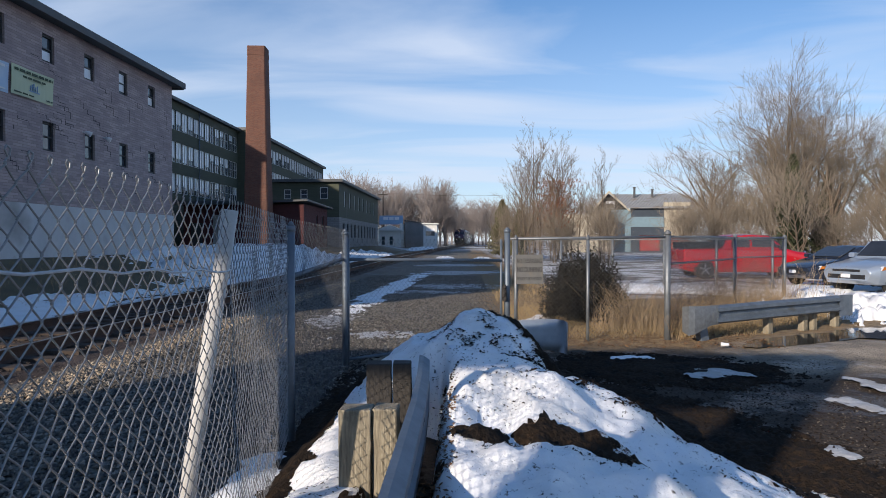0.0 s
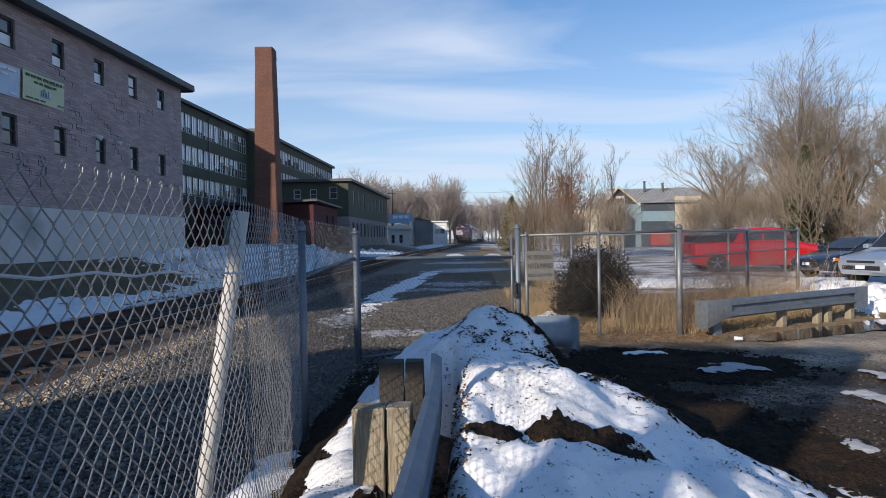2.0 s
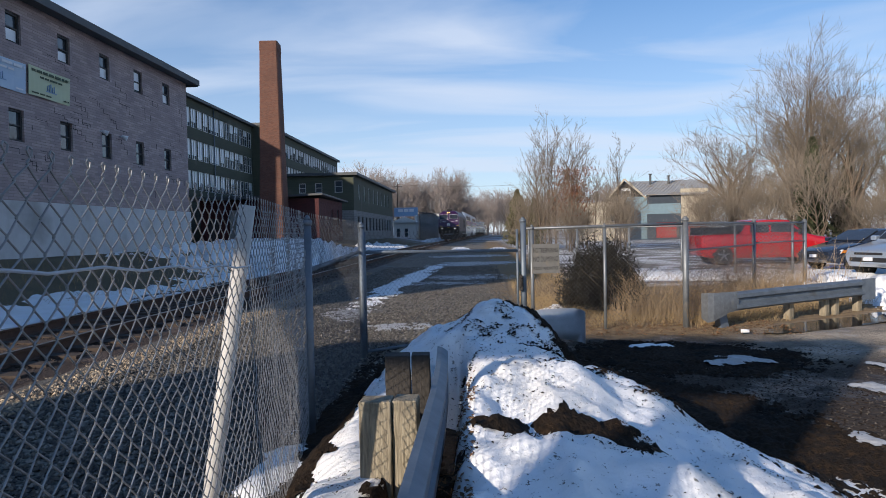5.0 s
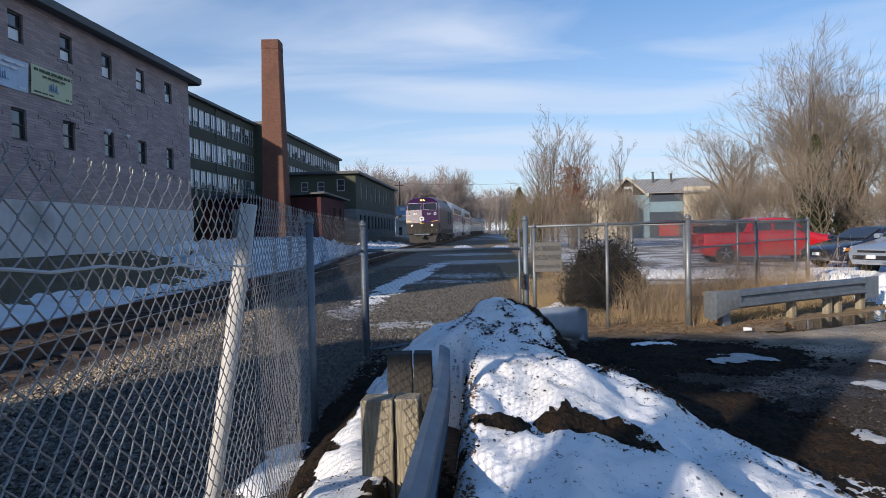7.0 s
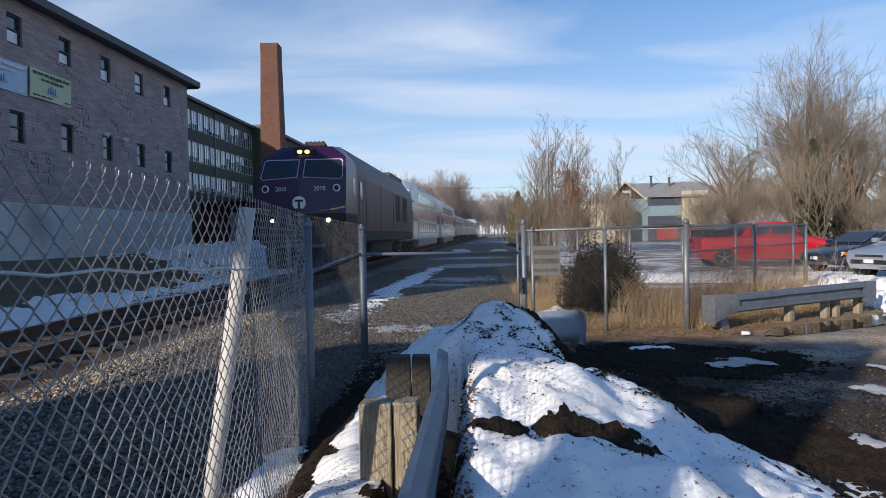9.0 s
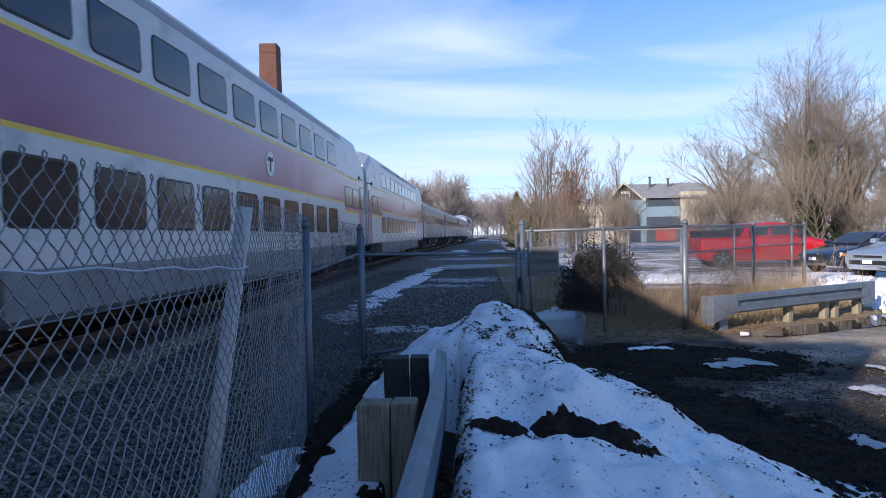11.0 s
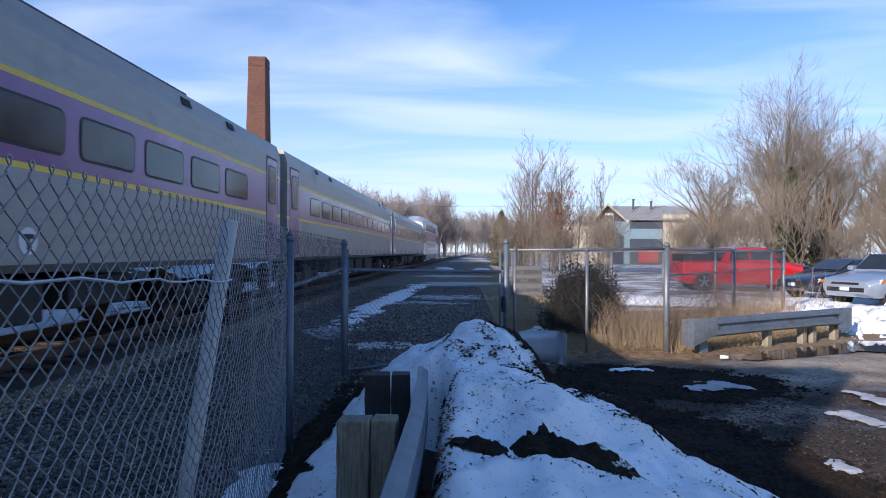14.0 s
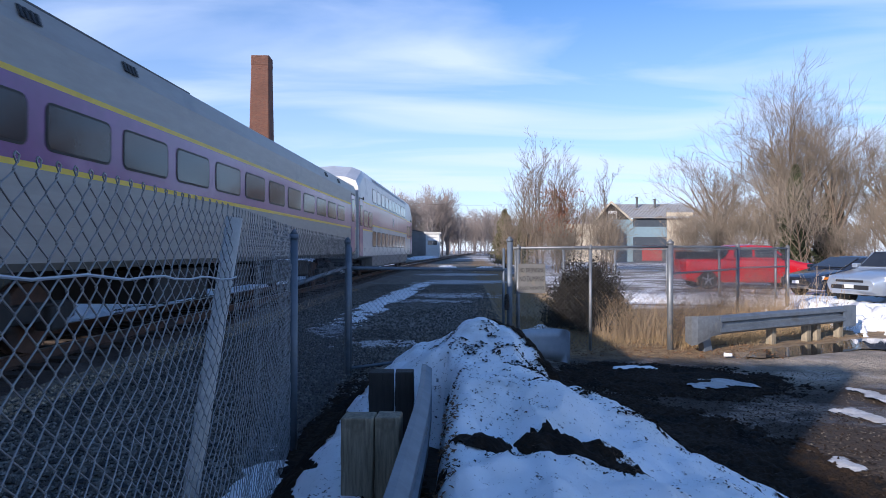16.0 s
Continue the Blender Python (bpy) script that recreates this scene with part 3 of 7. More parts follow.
patch(-9.6, 13.5, 1.1, 6.0, 0, 1.0, 0.10, label="strip of shaded snow beside the rails")
patch(-12.6, 40, 3.2, 13, 3, 2.0, 0.45, 0.3, label="deep bank of snow below the mill buildings")
patch(-9.3, 30, 1.2, 9, 0, 21.0, 0.10, 0.2, label="strip of shaded snow beside the rails")
patch(-9.5, 62, 2.0, 14, 2, 9.0, 0.3, 0.4, label="bank of snow beside the track")
patch(-2.4, 22.5, 0.42, 7.5, -2, 3.0, 0.04, 0.08, torn=0.8)
patch(-0.4, 23.0, 1.4, 1.0, 0, 6.0, 0.015, 0.07, torn=1.3)
patch(-0.9, 20.2, 0.9, 0.6, 0, 14.0, 0.012, 0.07, torn=1.4)
patch(-1.5, 11.0, 0.65, 0.4, 5, 4.0, 0.02, 0.05, torn=0.8)
patch(-2.7, 12.8, 0.4, 1.0, 8, 5.0, 0.02, 0.06, torn=1.2)
patch(0.1, 33, 1.6, 1.6, 5, 16.0, 0.02, 0.12, torn=1.2)
patch(-0.6, 43, 2.2, 1.4, 5, 26.0, 0.02, 0.15, torn=1.2)
patch(-1.6, 60, 0.8, 8, 4, 7.0, 0.05, 0.3)
patch(1.6, 58, 0.7, 7, -4, 17.0, 0.05, 0.3)
patch(-1.35, 4.3, 0.22, 0.75, 8, 8.0, 0.05, 0.05, "scrap of snow at the fence foot")
patch(1.55, 12.6, 0.3, 0.9, -10, 12.0, 0.08)
patch(2.3, 8.9, 0.3, 0.12, 0, 13.0, 0.04, 0.04, "scrap of snow on the dark lot")
patch(3.15, 8.0, 0.34, 0.2, 10, 15.0, 0.014, 0.035, "scrap of thin snow on the dark lot", 1.3)
patch(9.9, 13.6, 1.9, 1.1, 10, 18.0, 0.3, 0.08, "ploughed snow beside the parked cars")
patch(12.0, 16.2, 3.5, 1.2, 5, 19.0, 0.35, 0.12, "ploughed snow beside the parked cars")
patch(9.5, 21.5, 5.5, 2.0, 0, 20.0, 0.12, 0.2, "flattened snow on the yard")
patch(2.95, 5.0, 0.08, 0.14, 0, 22.0, 0.008, 0.025, "thin ice and snow on the wet lot", 1.3)
patch(4.0, 6.4, 0.12, 0.28, 15, 23.0, 0.008, 0.03, "thin ice and snow on the wet lot", 1.2)
patch(4.7, 7.3, 0.14, 0.45, 10, 29.0, 0.008, 0.03, "thin ice and snow on the wet lot", 1.2)
patch(-7.5, 120, 2.0, 12, 0, 25.0, 0.5, 0.6, "heap of snow by the shop")


# ---- fences ----
def chain_link(name, p0, p1, top0, top1, bottom, parent, n=3, r=0.0019, hooks=True, step=0.036, mat=None, fine=False):
    """Woven zigzag wires between two points, each bend hooked round its neighbour's, with twisted barbs along the top."""
    p0, p1 = Vector((*p0, 0)), Vector((*p1, 0))
    length = (p1 - p0).length
    d = (p1 - p0).normalized()
    side = Vector((-d.y, d.x, 0))
    up = Vector((0, 0, 1))
    segs = []

    def run(*pts):
        for a, b in zip(pts, pts[1:]):
            segs.append((*a, *b, r, r))

    for i in range(int(length / step)):
        u = i * step
        top = top0 + (top1 - top0) * u / length
        last = None
        for j in range(int((top - bottom) / step) + 1):
            right = (j + i) % 2
            sag = 0.004 * noise.noise(Vector((u * 3, j * 0.3, 5)))
            out = 1 if right else -1
            q = p0 + d * (u + step * right) + side * (sag * 3 if fine else 0.0022 * out + sag * 3) + up * (top - j * step + sag)
            if fine:
                a, b = q + up * 0.0052 - d * (0.0028 * out) + side * (0.0016 * out), q - up * 0.0052 - d * (0.0028 * out) - side * (0.0016 * out)
                bend = q + d * (0.0032 * out)
                if last is None:
                    run(bend, b)
                else:
                    run(last, a, bend, b)
                last = b
            else:
                if last is not None:
                    run(last, q)
                last = q
            if j == 0 and hooks and right == 0:
                e = q + up * 0.026 + d * 0.004
                run(q - d * 0.004, q + up * 0.012 + d * 0.008, e - d * 0.006, q + up * 0.035 + d * 0.004, q + up * 0.030 + d * 0.016, q + up * 0.014 + d * 0.012)
    v, f = sticks(segs, n)
    return raw(name, v, f, mat or WIRE, parent, smooth=True)


def rod(name, p0, p1, r, mat, parent, n=10, label=""):
    bm = nb()
    tube(bm, p0, p1, r, r, n)
    return part(name, bm, mat, parent, label)


def post(name, x, y, z0, z1, r, mat, parent, lean=(0, 0), cap=True):
    bm = nb()
    tube(bm, (x + lean[0], y + lean[1], z0), (x, y, z1), r, r, 14)
    if cap:
        tube(bm, (x, y, z1 - 0.03), (x, y, z1 + 0.012), r * 1.22, r * 1.18, 14)
        tube(bm, (x, y, z1 + 0.012), (x, y, z1 + 0.05), r * 1.05, r * 0.35, 14)
    return part(name, bm, mat, parent)


near_fence = thing("chain_link_fence", Matrix.Identity(4), "tall galvanised chain link fence beside the railway", "fence")
chain_link("wire_mesh", (-0.80, 0.1), (-0.96, 2.62), 1.79, 1.78, 0.03, near_fence, 5, 0.0023, fine=True)
chain_link("wire_mesh", (-0.98, 2.68), (-1.37, 5.0), 1.78, 1.78, 0.02, near_fence, 4, 0.0019, fine=True)
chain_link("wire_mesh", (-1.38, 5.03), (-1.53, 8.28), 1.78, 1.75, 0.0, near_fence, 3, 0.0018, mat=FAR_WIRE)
post("post", -0.965, 2.65, -0.2, 1.765, 0.034, PAINT_POST, near_fence, (-0.31, 0.0), False)["label"] = "leaning pale painted post"
post("post", -1.345, 5.0, -0.2, 1.74, 0.03, GALV_DULL, near_fence)
post("post", -1.52, 8.25, -0.2, 1.74, 0.038, GALV_DULL, near_fence)
for a, b in (((-0.785, 0.1, 1.621), (-0.945, 2.63, 1.505)),):
    bm = nb()
    rings = []
    for k in range(24):
        p = Vector(a).lerp(Vector(b), k / 23) + Vector((0.006 * math.sin(k * 2.1), 0, 0.006 * math.sin(k * 1.7)))
        rings.append([p + Vector((0.004 * math.cos(w * 1.2566), 0, 0.004 * math.sin(w * 1.2566))) for w in range(5)])
    loft(bm, rings)
    part("tension_wire", bm, PALE_GALV, near_fence, "pale twisted tension wire")
rod("brace_rail", (-1.40, 5.0, 1.33), (-1.55, 8.28, 1.40), 0.021, GALV_DULL, near_fence)

gate = thing("chain_link_gate", Matrix.Identity(4), "closed chain link gate across the gravel drive", "gate")
GA, GB = Vector((-1.50, 8.35, 0)), Vector((0.62, 10.18, 0))
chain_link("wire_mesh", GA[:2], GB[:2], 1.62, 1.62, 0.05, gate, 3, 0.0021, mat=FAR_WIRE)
rod("gate_rail", (GA.x, GA.y, 1.39), (GB.x, GB.y, 1.32), 0.024, GALV_DULL, gate)
rod("gate_rail", (GA.x, GA.y, 0.07), (GB.x, GB.y, 0.07), 0.02, GALV_DULL, gate)
rod("gate_stile", (GA.x, GA.y, 0.03), (GA.x, GA.y, 1.66), 0.021, GALV_DULL, gate)
rod("gate_stile", (GB.x, GB.y, 0.03), (GB.x, GB.y, 1.66), 0.021, GALV_DULL, gate)
bm = nb()
for k in range(7):
    a = 2 * math.pi * k / 7
    box(bm, -0.03, 0.03, -0.02, 0.02, -0.035, 0.035, pose(GB.x + 0.05, GB.y - 0.03, 0.72 + 0.03 * k, 30 * k, 40 * k, 50 * k), bevel=0.008)
part("padlock_chain", bm, BLACK, gate, "dark padlock and chain")

right_fence = thing("chain_link_fence", Matrix.Identity(4), "galvanised chain link fence in front of dry grass", "fence")
FA, FB = Vector((0.72, 10.25, 0)), Vector((3.42, 10.75, 0))
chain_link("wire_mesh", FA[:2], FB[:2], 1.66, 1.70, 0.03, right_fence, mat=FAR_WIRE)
post("post", FA.x, FA.y, -0.2, 1.80, 0.045, GALV_DULL, right_fence)
post("post", 0.86, 10.27, -0.2, 1.68, 0.03, GALV, right_fence)
post("post", 2.05, 10.48, -0.2, 1.68, 0.026, GALV, right_fence)
post("post", FB.x, FB.y, -0.2, 1.77, 0.05, GALV, right_fence)
rod("top_rail", (FA.x, FA.y, 1.665), (FB.x, FB.y, 1.70), 0.021, GALV, right_fence)

yard_fence = thing("chain_link_fence", Matrix.Identity(4), "chain link fence running back to the parking yard", "fence")
YA, YB, YC = Vector((3.46, 10.8, 0)), Vector((6.25, 14.9, 0)), Vector((8.7, 17.6, 0))
chain_link("wire_mesh", YA[:2], YB[:2], 1.70, 1.72, 0.05, yard_fence, 3, 0.0024, mat=FAR_WIRE)
chain_link("wire_mesh", YB[:2], YC[:2], 1.72, 1.72, 0.05, yard_fence, 3, 0.0026, mat=FAR_WIRE)
post("post", YB.x, YB.y, -0.2, 1.75, 0.04, GALV, yard_fence)
post("post", YC.x, YC.y, -0.2, 1.75, 0.05, GALV, yard_fence)
for a, b in ((YA, YB), (YB, YC)):
    rod("top_rail", (*a[:2], 1.70), (*b[:2], 1.71), 0.021, GALV, yard_fence)
    rod("mid_rail", (*a[:2], 1.25), (*b[:2], 1.22), 0.019, GALV, yard_fence)

far_fence = thing("chain_link_fence", Matrix.Identity(4), "farther chain link fence along the snowy yard", "fence")
for x, y in ((1.9, 24.5), (3.6, 23.7), (5.3, 22.9), (6.9, 22.2), (8.4, 21.5), (9.9, 20.8)):
    post("post", x, y, -0.1, 1.7, 0.04, GALV, far_fence)
rod("top_rail", (1.9, 24.5, 1.69), (9.9, 20.8, 1.69), 0.022, GALV, far_fence)
chain_link("wire_mesh", (1.9, 24.5), (9.9, 20.8), 1.69, 1.69, 0.1, far_fence, 3, 0.0055, False, 0.06, FAR_WIRE)

# ---- sign on the fence ----
SIGN_FACE = material("faded_sign_face", (0.17, 0.165, 0.155), (0.125, 0.12, 0.11), 0.7, 0, 9, 0.9, 0, None, (0.18, 0.16, 0.13), 6, 0.56)
INK = material("black_lettering", (0.025, 0.025, 0.028), (0.06, 0.055, 0.05), 0.7, 0, 30, 0.9)


def writing(text, m, size, mat, parent, name="lettering", depth=0.0012, align="CENTER"):
    cu = bpy.data.curves.new(name, "FONT")
    cu.body, cu.size, cu.extrude, cu.align_x, cu.align_y = text, size, depth, align, "CENTER"
    tmp = new(name, cu)
    dg = bpy.context.evaluated_depsgraph_get()
    me = bpy.data.meshes.new_from_object(tmp.evaluated_get(dg))
    bpy.data.objects.remove(tmp)
    me.materials.clear()
    me.materials.append(mat)
    ob = new(name, me)
    ob.parent = parent
    ob.matrix_basis = m
    return ob


fd = (FB - FA).normalized()
sign = thing("warning_sign", Matrix.Translation((1.075, 10.255, 1.18)) @ pose(0, 0, 0, 90, 0, math.degrees(math.atan2(fd.y, fd.x))), "faded white no trespassing sign wired to the fence", "sign")
bm = nb()
box(bm, -0.225, 0.225, -0.235, 0.235, -0.003, 0.003, bevel=0.002)
part("plate", bm, SIGN_FACE, sign)
for text, y, s in (("NO TRESPASSING", 0.13, 0.066), ("NO DUMPING", -0.01, 0.075), ("POLICE TAKE NOTICE", -0.155, 0.044)):
    ob = writing(text, pose(0, y, 0.005), s, INK, sign)
    w = ob.dimensions.x
    ob.matrix_basis = pose(0, y, 0.005) @ Matrix.Diagonal((0.405 / max(w, 0.01) if w > 0.405 else 1, 1.6, 1, 1))


# ---- guardrails ----
W_BEAM = ((-0.155, 0.0), (-0.15, 0.028), (-0.115, 0.078), (-0.06, 0.078), (-0.025, 0.012), (0.025, 0.012), (0.06, 0.078), (0.115, 0.078), (0.15, 0.028), (0.155, 0.0))


def beam(pts, parent, flip=1, name="beam", mat=None):
    """A W-section rail through points (x, y, z of its middle); its ribs face the right of its way, or the left with flip -1."""
    bm = nb()
    rings = []
    pts = [Vector(p) for p in pts]
    for i, p in enumerate(pts):
        d = (pts[min(i + 1, len(pts) - 1)] - pts[max(i - 1, 0)])
        d.z = 0
        d.normalize()
        s = Vector((d.y, -d.x, 0)) * flip
        ring = [p + Vector((0, 0, a)) + s * b for a, b in W_BEAM]
        ring += [p + Vector((0, 0, a)) + s * (b - 0.006) for a, b in reversed(W_BEAM)]
        rings.append(ring)
    loft(bm, rings)
    bmesh.ops.recalc_face_normals(bm, faces=bm.faces)
    return part(name, bm, mat or GALV_DULL, parent)


def timber(x, y, z0, z1, wx, wy, turn, parent, mat, name="post"):
    bm = nb()
    box(bm, -wx / 2, wx / 2, -wy / 2, wy / 2, z0, z1, bevel=0.008)
    bmesh.ops.subdivide_edges(bm, edges=[e for e in bm.edges if abs(e.verts[0].co.z - e.verts[1].co.z) > 0.2], cuts=10)
    for v in bm.verts:
        v.co += Vector((noise.noise(v.co * 9), noise.noise(v.co * 9 + Vector((7, 0, 0))), noise.noise(v.co * 25))) * 0.006
    ob = part(name, bm, mat, parent)
    ob.matrix_basis = pose(x, y, 0, 0, 0, turn)
    return ob


near_rail = thing("guardrail", Matrix.Identity(4), "steel guardrail on weathered timber posts half buried in snow", "guardrail")
beam([(-0.27, 1.0, 0.565), (-0.27, 2.4, 0.565), (-0.27, 3.6, 0.56), (-0.29, 4.4, 0.555), (-0.33, 5.2, 0.54)], near_rail)
timber(-0.555, 3.43, -0.3, 0.725, 0.175, 0.15, -2, near_rail, WOOD)
timber(-0.395, 3.45, 0.15, 0.725, 0.135, 0.15, -3, near_rail, WOOD, "blockout")
# second post stands in shade, painted here by the darker timber
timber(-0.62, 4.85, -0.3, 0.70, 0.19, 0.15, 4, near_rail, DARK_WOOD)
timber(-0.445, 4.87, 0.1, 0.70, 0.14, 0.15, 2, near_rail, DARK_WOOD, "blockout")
for y in (2.3, 3.44, 3.52, 4.86):
    bm = nb()
    tube(bm, (-0.20, y, 0.63), (-0.185, y, 0.63), 0.016, 0.012, 8)
    part("bolt", bm, GALV, near_rail)

buried_rail = thing("guardrail", Matrix.Identity(4), "end of a second guardrail behind the snow heap", "guardrail")
bm = nb()
rings = []
for x, y, h in ((0.55, 8.05, 0.15), (0.8, 8.0, 0.17), (1.0, 7.95, 0.19), (1.16, 7.87, 0.2), (1.24, 7.76, 0.2), (1.26, 7.6, 0.19)):
    rings.append([Vector((x, y, 0.47 + a * h)) for a in (-1, -0.4, 0.4, 1)] + [Vector((x - 0.004, y + 0.008, 0.47 + a * h)) for a in (1, 0.4, -0.4, -1)])
loft(bm, rings)
bmesh.ops.recalc_face_normals(bm, faces=bm.faces)
part("end_plate", bm, PALE_GALV, buried_rail, smooth=True)
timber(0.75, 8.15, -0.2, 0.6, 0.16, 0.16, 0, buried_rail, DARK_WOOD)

lot_rail = thing("guardrail", Matrix.Identity(4), "dented steel guardrail with flared end beside the lot", "guardrail")
beam([(4.12, 10.58, 0.42), (4.7, 10.9, 0.43), (5.3, 11.27, 0.435), (5.9, 11.6, 0.44), (6.5, 11.96, 0.445), (7.12, 12.3, 0.45)], lot_rail)
bm = nb()
rings = []
for x, y, hgt, zc, bulge in ((4.2, 10.6, 0.155, 0.425, 0.05), (4.02, 10.5, 0.165, 0.42, 0.06), (3.9, 10.43, 0.19, 0.395, 0.05), (3.72, 10.35, 0.225, 0.36, 0.045), (3.62, 10.33, 0.235, 0.35, 0.03), (3.56, 10.42, 0.2, 0.37, 0.0)):
    front = [(x, y - bulge * (0.55 + 0.45 * math.cos(a * 1.4)), zc + hgt * a) for a in (-1, -0.75, -0.5, -0.25, 0, 0.25, 0.5, 0.75, 1)]
    rings.append([Vector(q) for q in front] + [Vector(q) + Vector((0, 0.008, 0)) for q in reversed(front)])
loft(bm, rings)
bmesh.ops.recalc_face_normals(bm, faces=bm.faces)
part("flared_end", bm, GALV, lot_rail)
bm = nb()
rings = []
for x, y, h in ((7.08, 12.21, 0.2), (7.3, 12.3, 0.2), (7.42, 12.38, 0.19), (7.46, 12.55, 0.18)):
    rings.append([Vector((x, y, 0.42 + a * h)) for a in (-1, -0.3, 0.3, 1)] + [Vector((x, y + 0.01, 0.42 + a * h)) for a in (1, 0.3, -0.3, -1)])
loft(bm, rings)
part("end_plate", bm, GALV_DULL, lot_rail)
bm = nb()
box(bm, -0.09, 0.09, -0.06, 0.06, -0.2, 0.4, bevel=0.01)
lean_post = part("post", bm, GALV_DULL, lot_rail, "leaning steel post")
lean_post.matrix_basis = pose(3.98, 10.68, 0, 0, -14, 28)
for x, y in ((5.42, 11.5), (6.3, 12.02), (6.55, 12.16), (7.15, 12.5)):
    timber(x, y, -0.2, 0.4, 0.12, 0.12, 30, lot_rail, WOOD)


# ---- loose soil, leaves and a can ----
def litter(name, n, area, size, mat, z_of, seed, label, category):
    rng = random.Random(seed)
    verts, faces = [], []
    for _ in range(n):
        x, y = rng.uniform(*area[:2]), rng.uniform(*area[2:])
        s = size * rng.uniform(0.5, 1.4)
        e = Euler((rng.uniform(-0.6, 0.6), rng.uniform(-0.6, 0.6), rng.uniform(0, 6.28))).to_matrix()
        z = z_of(x, y) + s * 0.3 + 0.004
        k = len(verts)
        for p in ((-1, 0, 0), (0, -0.5, 0.15), (1, 0, 0), (0, 0.5, 0.15)):
            verts.append(tuple(Vector((x, y, z)) + e @ (Vector(p) * s)))
        faces.append((k, k + 1, k + 2, k + 3))
    ob = raw(name, verts, faces, mat)
    tagged(ob, label, category, kind="stuff")


def lot_level(x, y):
    return max(height(x, y), heap_height(x, y) if -1.3 < x < 2.7 and 1.6 < y < 8.5 else -1)


def crumb_level(x, y):
    return height(x, y) if heap_height(x, y) < 0.1 else -1.0


litter("fallen_leaves", 1500, (-0.42, -0.02, 1.8, 4.2), 0.016, LEAF_LITTER, lot_level, 1, "brown wood chips and leaves round the guardrail", "leaf litter")
litter("fallen_leaves", 1500, (1.0, 5.0, 9.9, 11.6), 0.024, LEAF_LITTER, height, 2, "brown leaves along the fence foot", "leaf litter")
litter("soil_crumbs", 5000, (1.1, 3.8, 3.6, 9.4), 0.016, SOIL, crumb_level, 3, "black crumbs of soil beside the snow heap", "soil")


def crest_level(x, y):
    return heap_height(x, y) if bumpy(x, y, 3.0, 11.0) + 0.5 * smooth(-0.2, 0.8, x) * smooth(4.0, 5.6, y) > 0.3 else -1.0


def pepper_level(x, y):
    return heap_height(x, y) if bumpy(x, y, 2.0, 13.0) > 0.0 else -1.0


litter("soil_crumbs", 14000, (-0.4, 1.9, 4.3, 6.9), 0.017, SOIL, crest_level, 4, "black crumbs of dirt over the heap's crest", "soil")
CHIPS = material("brown_wood_chips", (0.14, 0.08, 0.042), (0.05, 0.032, 0.02), 0.9, 0, 30, 0.9)
litter("soil_crumbs", 2200, (0.4, 1.0, 3.34, 3.68), 0.01, CHIPS, lot_level, 15, "brown wood chips on the soil patch", "leaf litter")
litter("soil_crumbs", 4500, (-1.1, 2.2, 2.2, 5.4), 0.01, SOIL, pepper_level, 5, "fine dark grit on the melting snow", "soil")


def stones(name, n, area, size, mat, z_of, seed, label):
    """Loose broken stones, each a small uneven block."""
    g = np.random.default_rng(seed)
    base = np.array([(1, 0, 0), (-1, 0, 0), (0, 1, 0), (0, -1, 0), (0, 0, 1), (0, 0, -1)], float)
    tri = np.array([(0, 2, 4), (2, 1, 4), (1, 3, 4), (3, 0, 4), (2, 0, 5), (1, 2, 5), (3, 1, 5), (0, 3, 5)])
    x, y = g.uniform(area[0], area[1], n), area[2] + (area[3] - area[2]) * g.uniform(0, 1, n) ** 1.5
    z = np.array([z_of(a, b) for a, b in zip(x, y)])
    s = size * g.uniform(0.45, 1.25, (n, 1, 1))
    v = base[None] * s * g.uniform(0.6, 1.2, (n, 6, 3))
    a = g.uniform(0, 6.28, n)
    c, q = np.cos(a)[:, None], np.sin(a)[:, None]
    v = np.stack([v[:, :, 0] * c - v[:, :, 1] * q, v[:, :, 0] * q + v[:, :, 1] * c, v[:, :, 2] * 0.75 + v[:, :, 0] * g.uniform(-0.4, 0.4, (n, 1))], axis=2)
    v += np.stack([x, y, z + size * 0.25], axis=1)[:, None]
    f = (tri[None] + 6 * np.arange(n)[:, None, None]).reshape(-1, 3)
    ob = raw(name, v.reshape(-1, 3).tolist(), f.tolist(), mat)
    tagged(ob, label, "gravel", kind="stuff")


def stone_material(name, dark, light, warm):
    m = bpy.data.materials.new(name)
    m.use_nodes = True
    n, l = m.node_tree.nodes, m.node_tree.links
    p = n["Principled BSDF"]
    p.inputs["Roughness"].default_value = 0.9
    geo = n.new("ShaderNodeNewGeometry")
    ramp = n.new("ShaderNodeValToRGB")
    e = ramp.color_ramp.elements
    e[0].color, e[1].color = (*dark, 1), (*light, 1)
    k = ramp.color_ramp.elements.new(0.7)
    k.color = (*warm, 1)
    l.new(geo.outputs["Random Per Island"], ramp.inputs[0])
    l.new(ramp.outputs[0], p.inputs["Base Color"])
    return m


STONE = stone_material("broken_grey_stone", (0.035, 0.035, 0.037), (0.27, 0.25, 0.22), (0.13, 0.112, 0.09))
STONE_RUST = stone_material("rust_stained_stone", (0.03, 0.021, 0.016), (0.12, 0.08, 0.053), (0.06, 0.04, 0.028))
stones("ballast_stones", 26000, (-5.3, -1.2, 2.0, 13.0), 0.026, STONE, patch_base, 1, "loose grey ballast stones beside the fence")
stones("ballast_stones", 9000, (-9.2, -7.7, 8.0, 26.0), 0.03, STONE, patch_base, 2, "loose grey ballast stones beyond the rails")
# sunlit strip along the near rail, its light put into brighter tan stones
STONE_SUNLIT = stone_material("sunlit_tan_stone", (0.14, 0.11, 0.08), (0.56, 0.44, 0.3), (0.38, 0.29, 0.19))
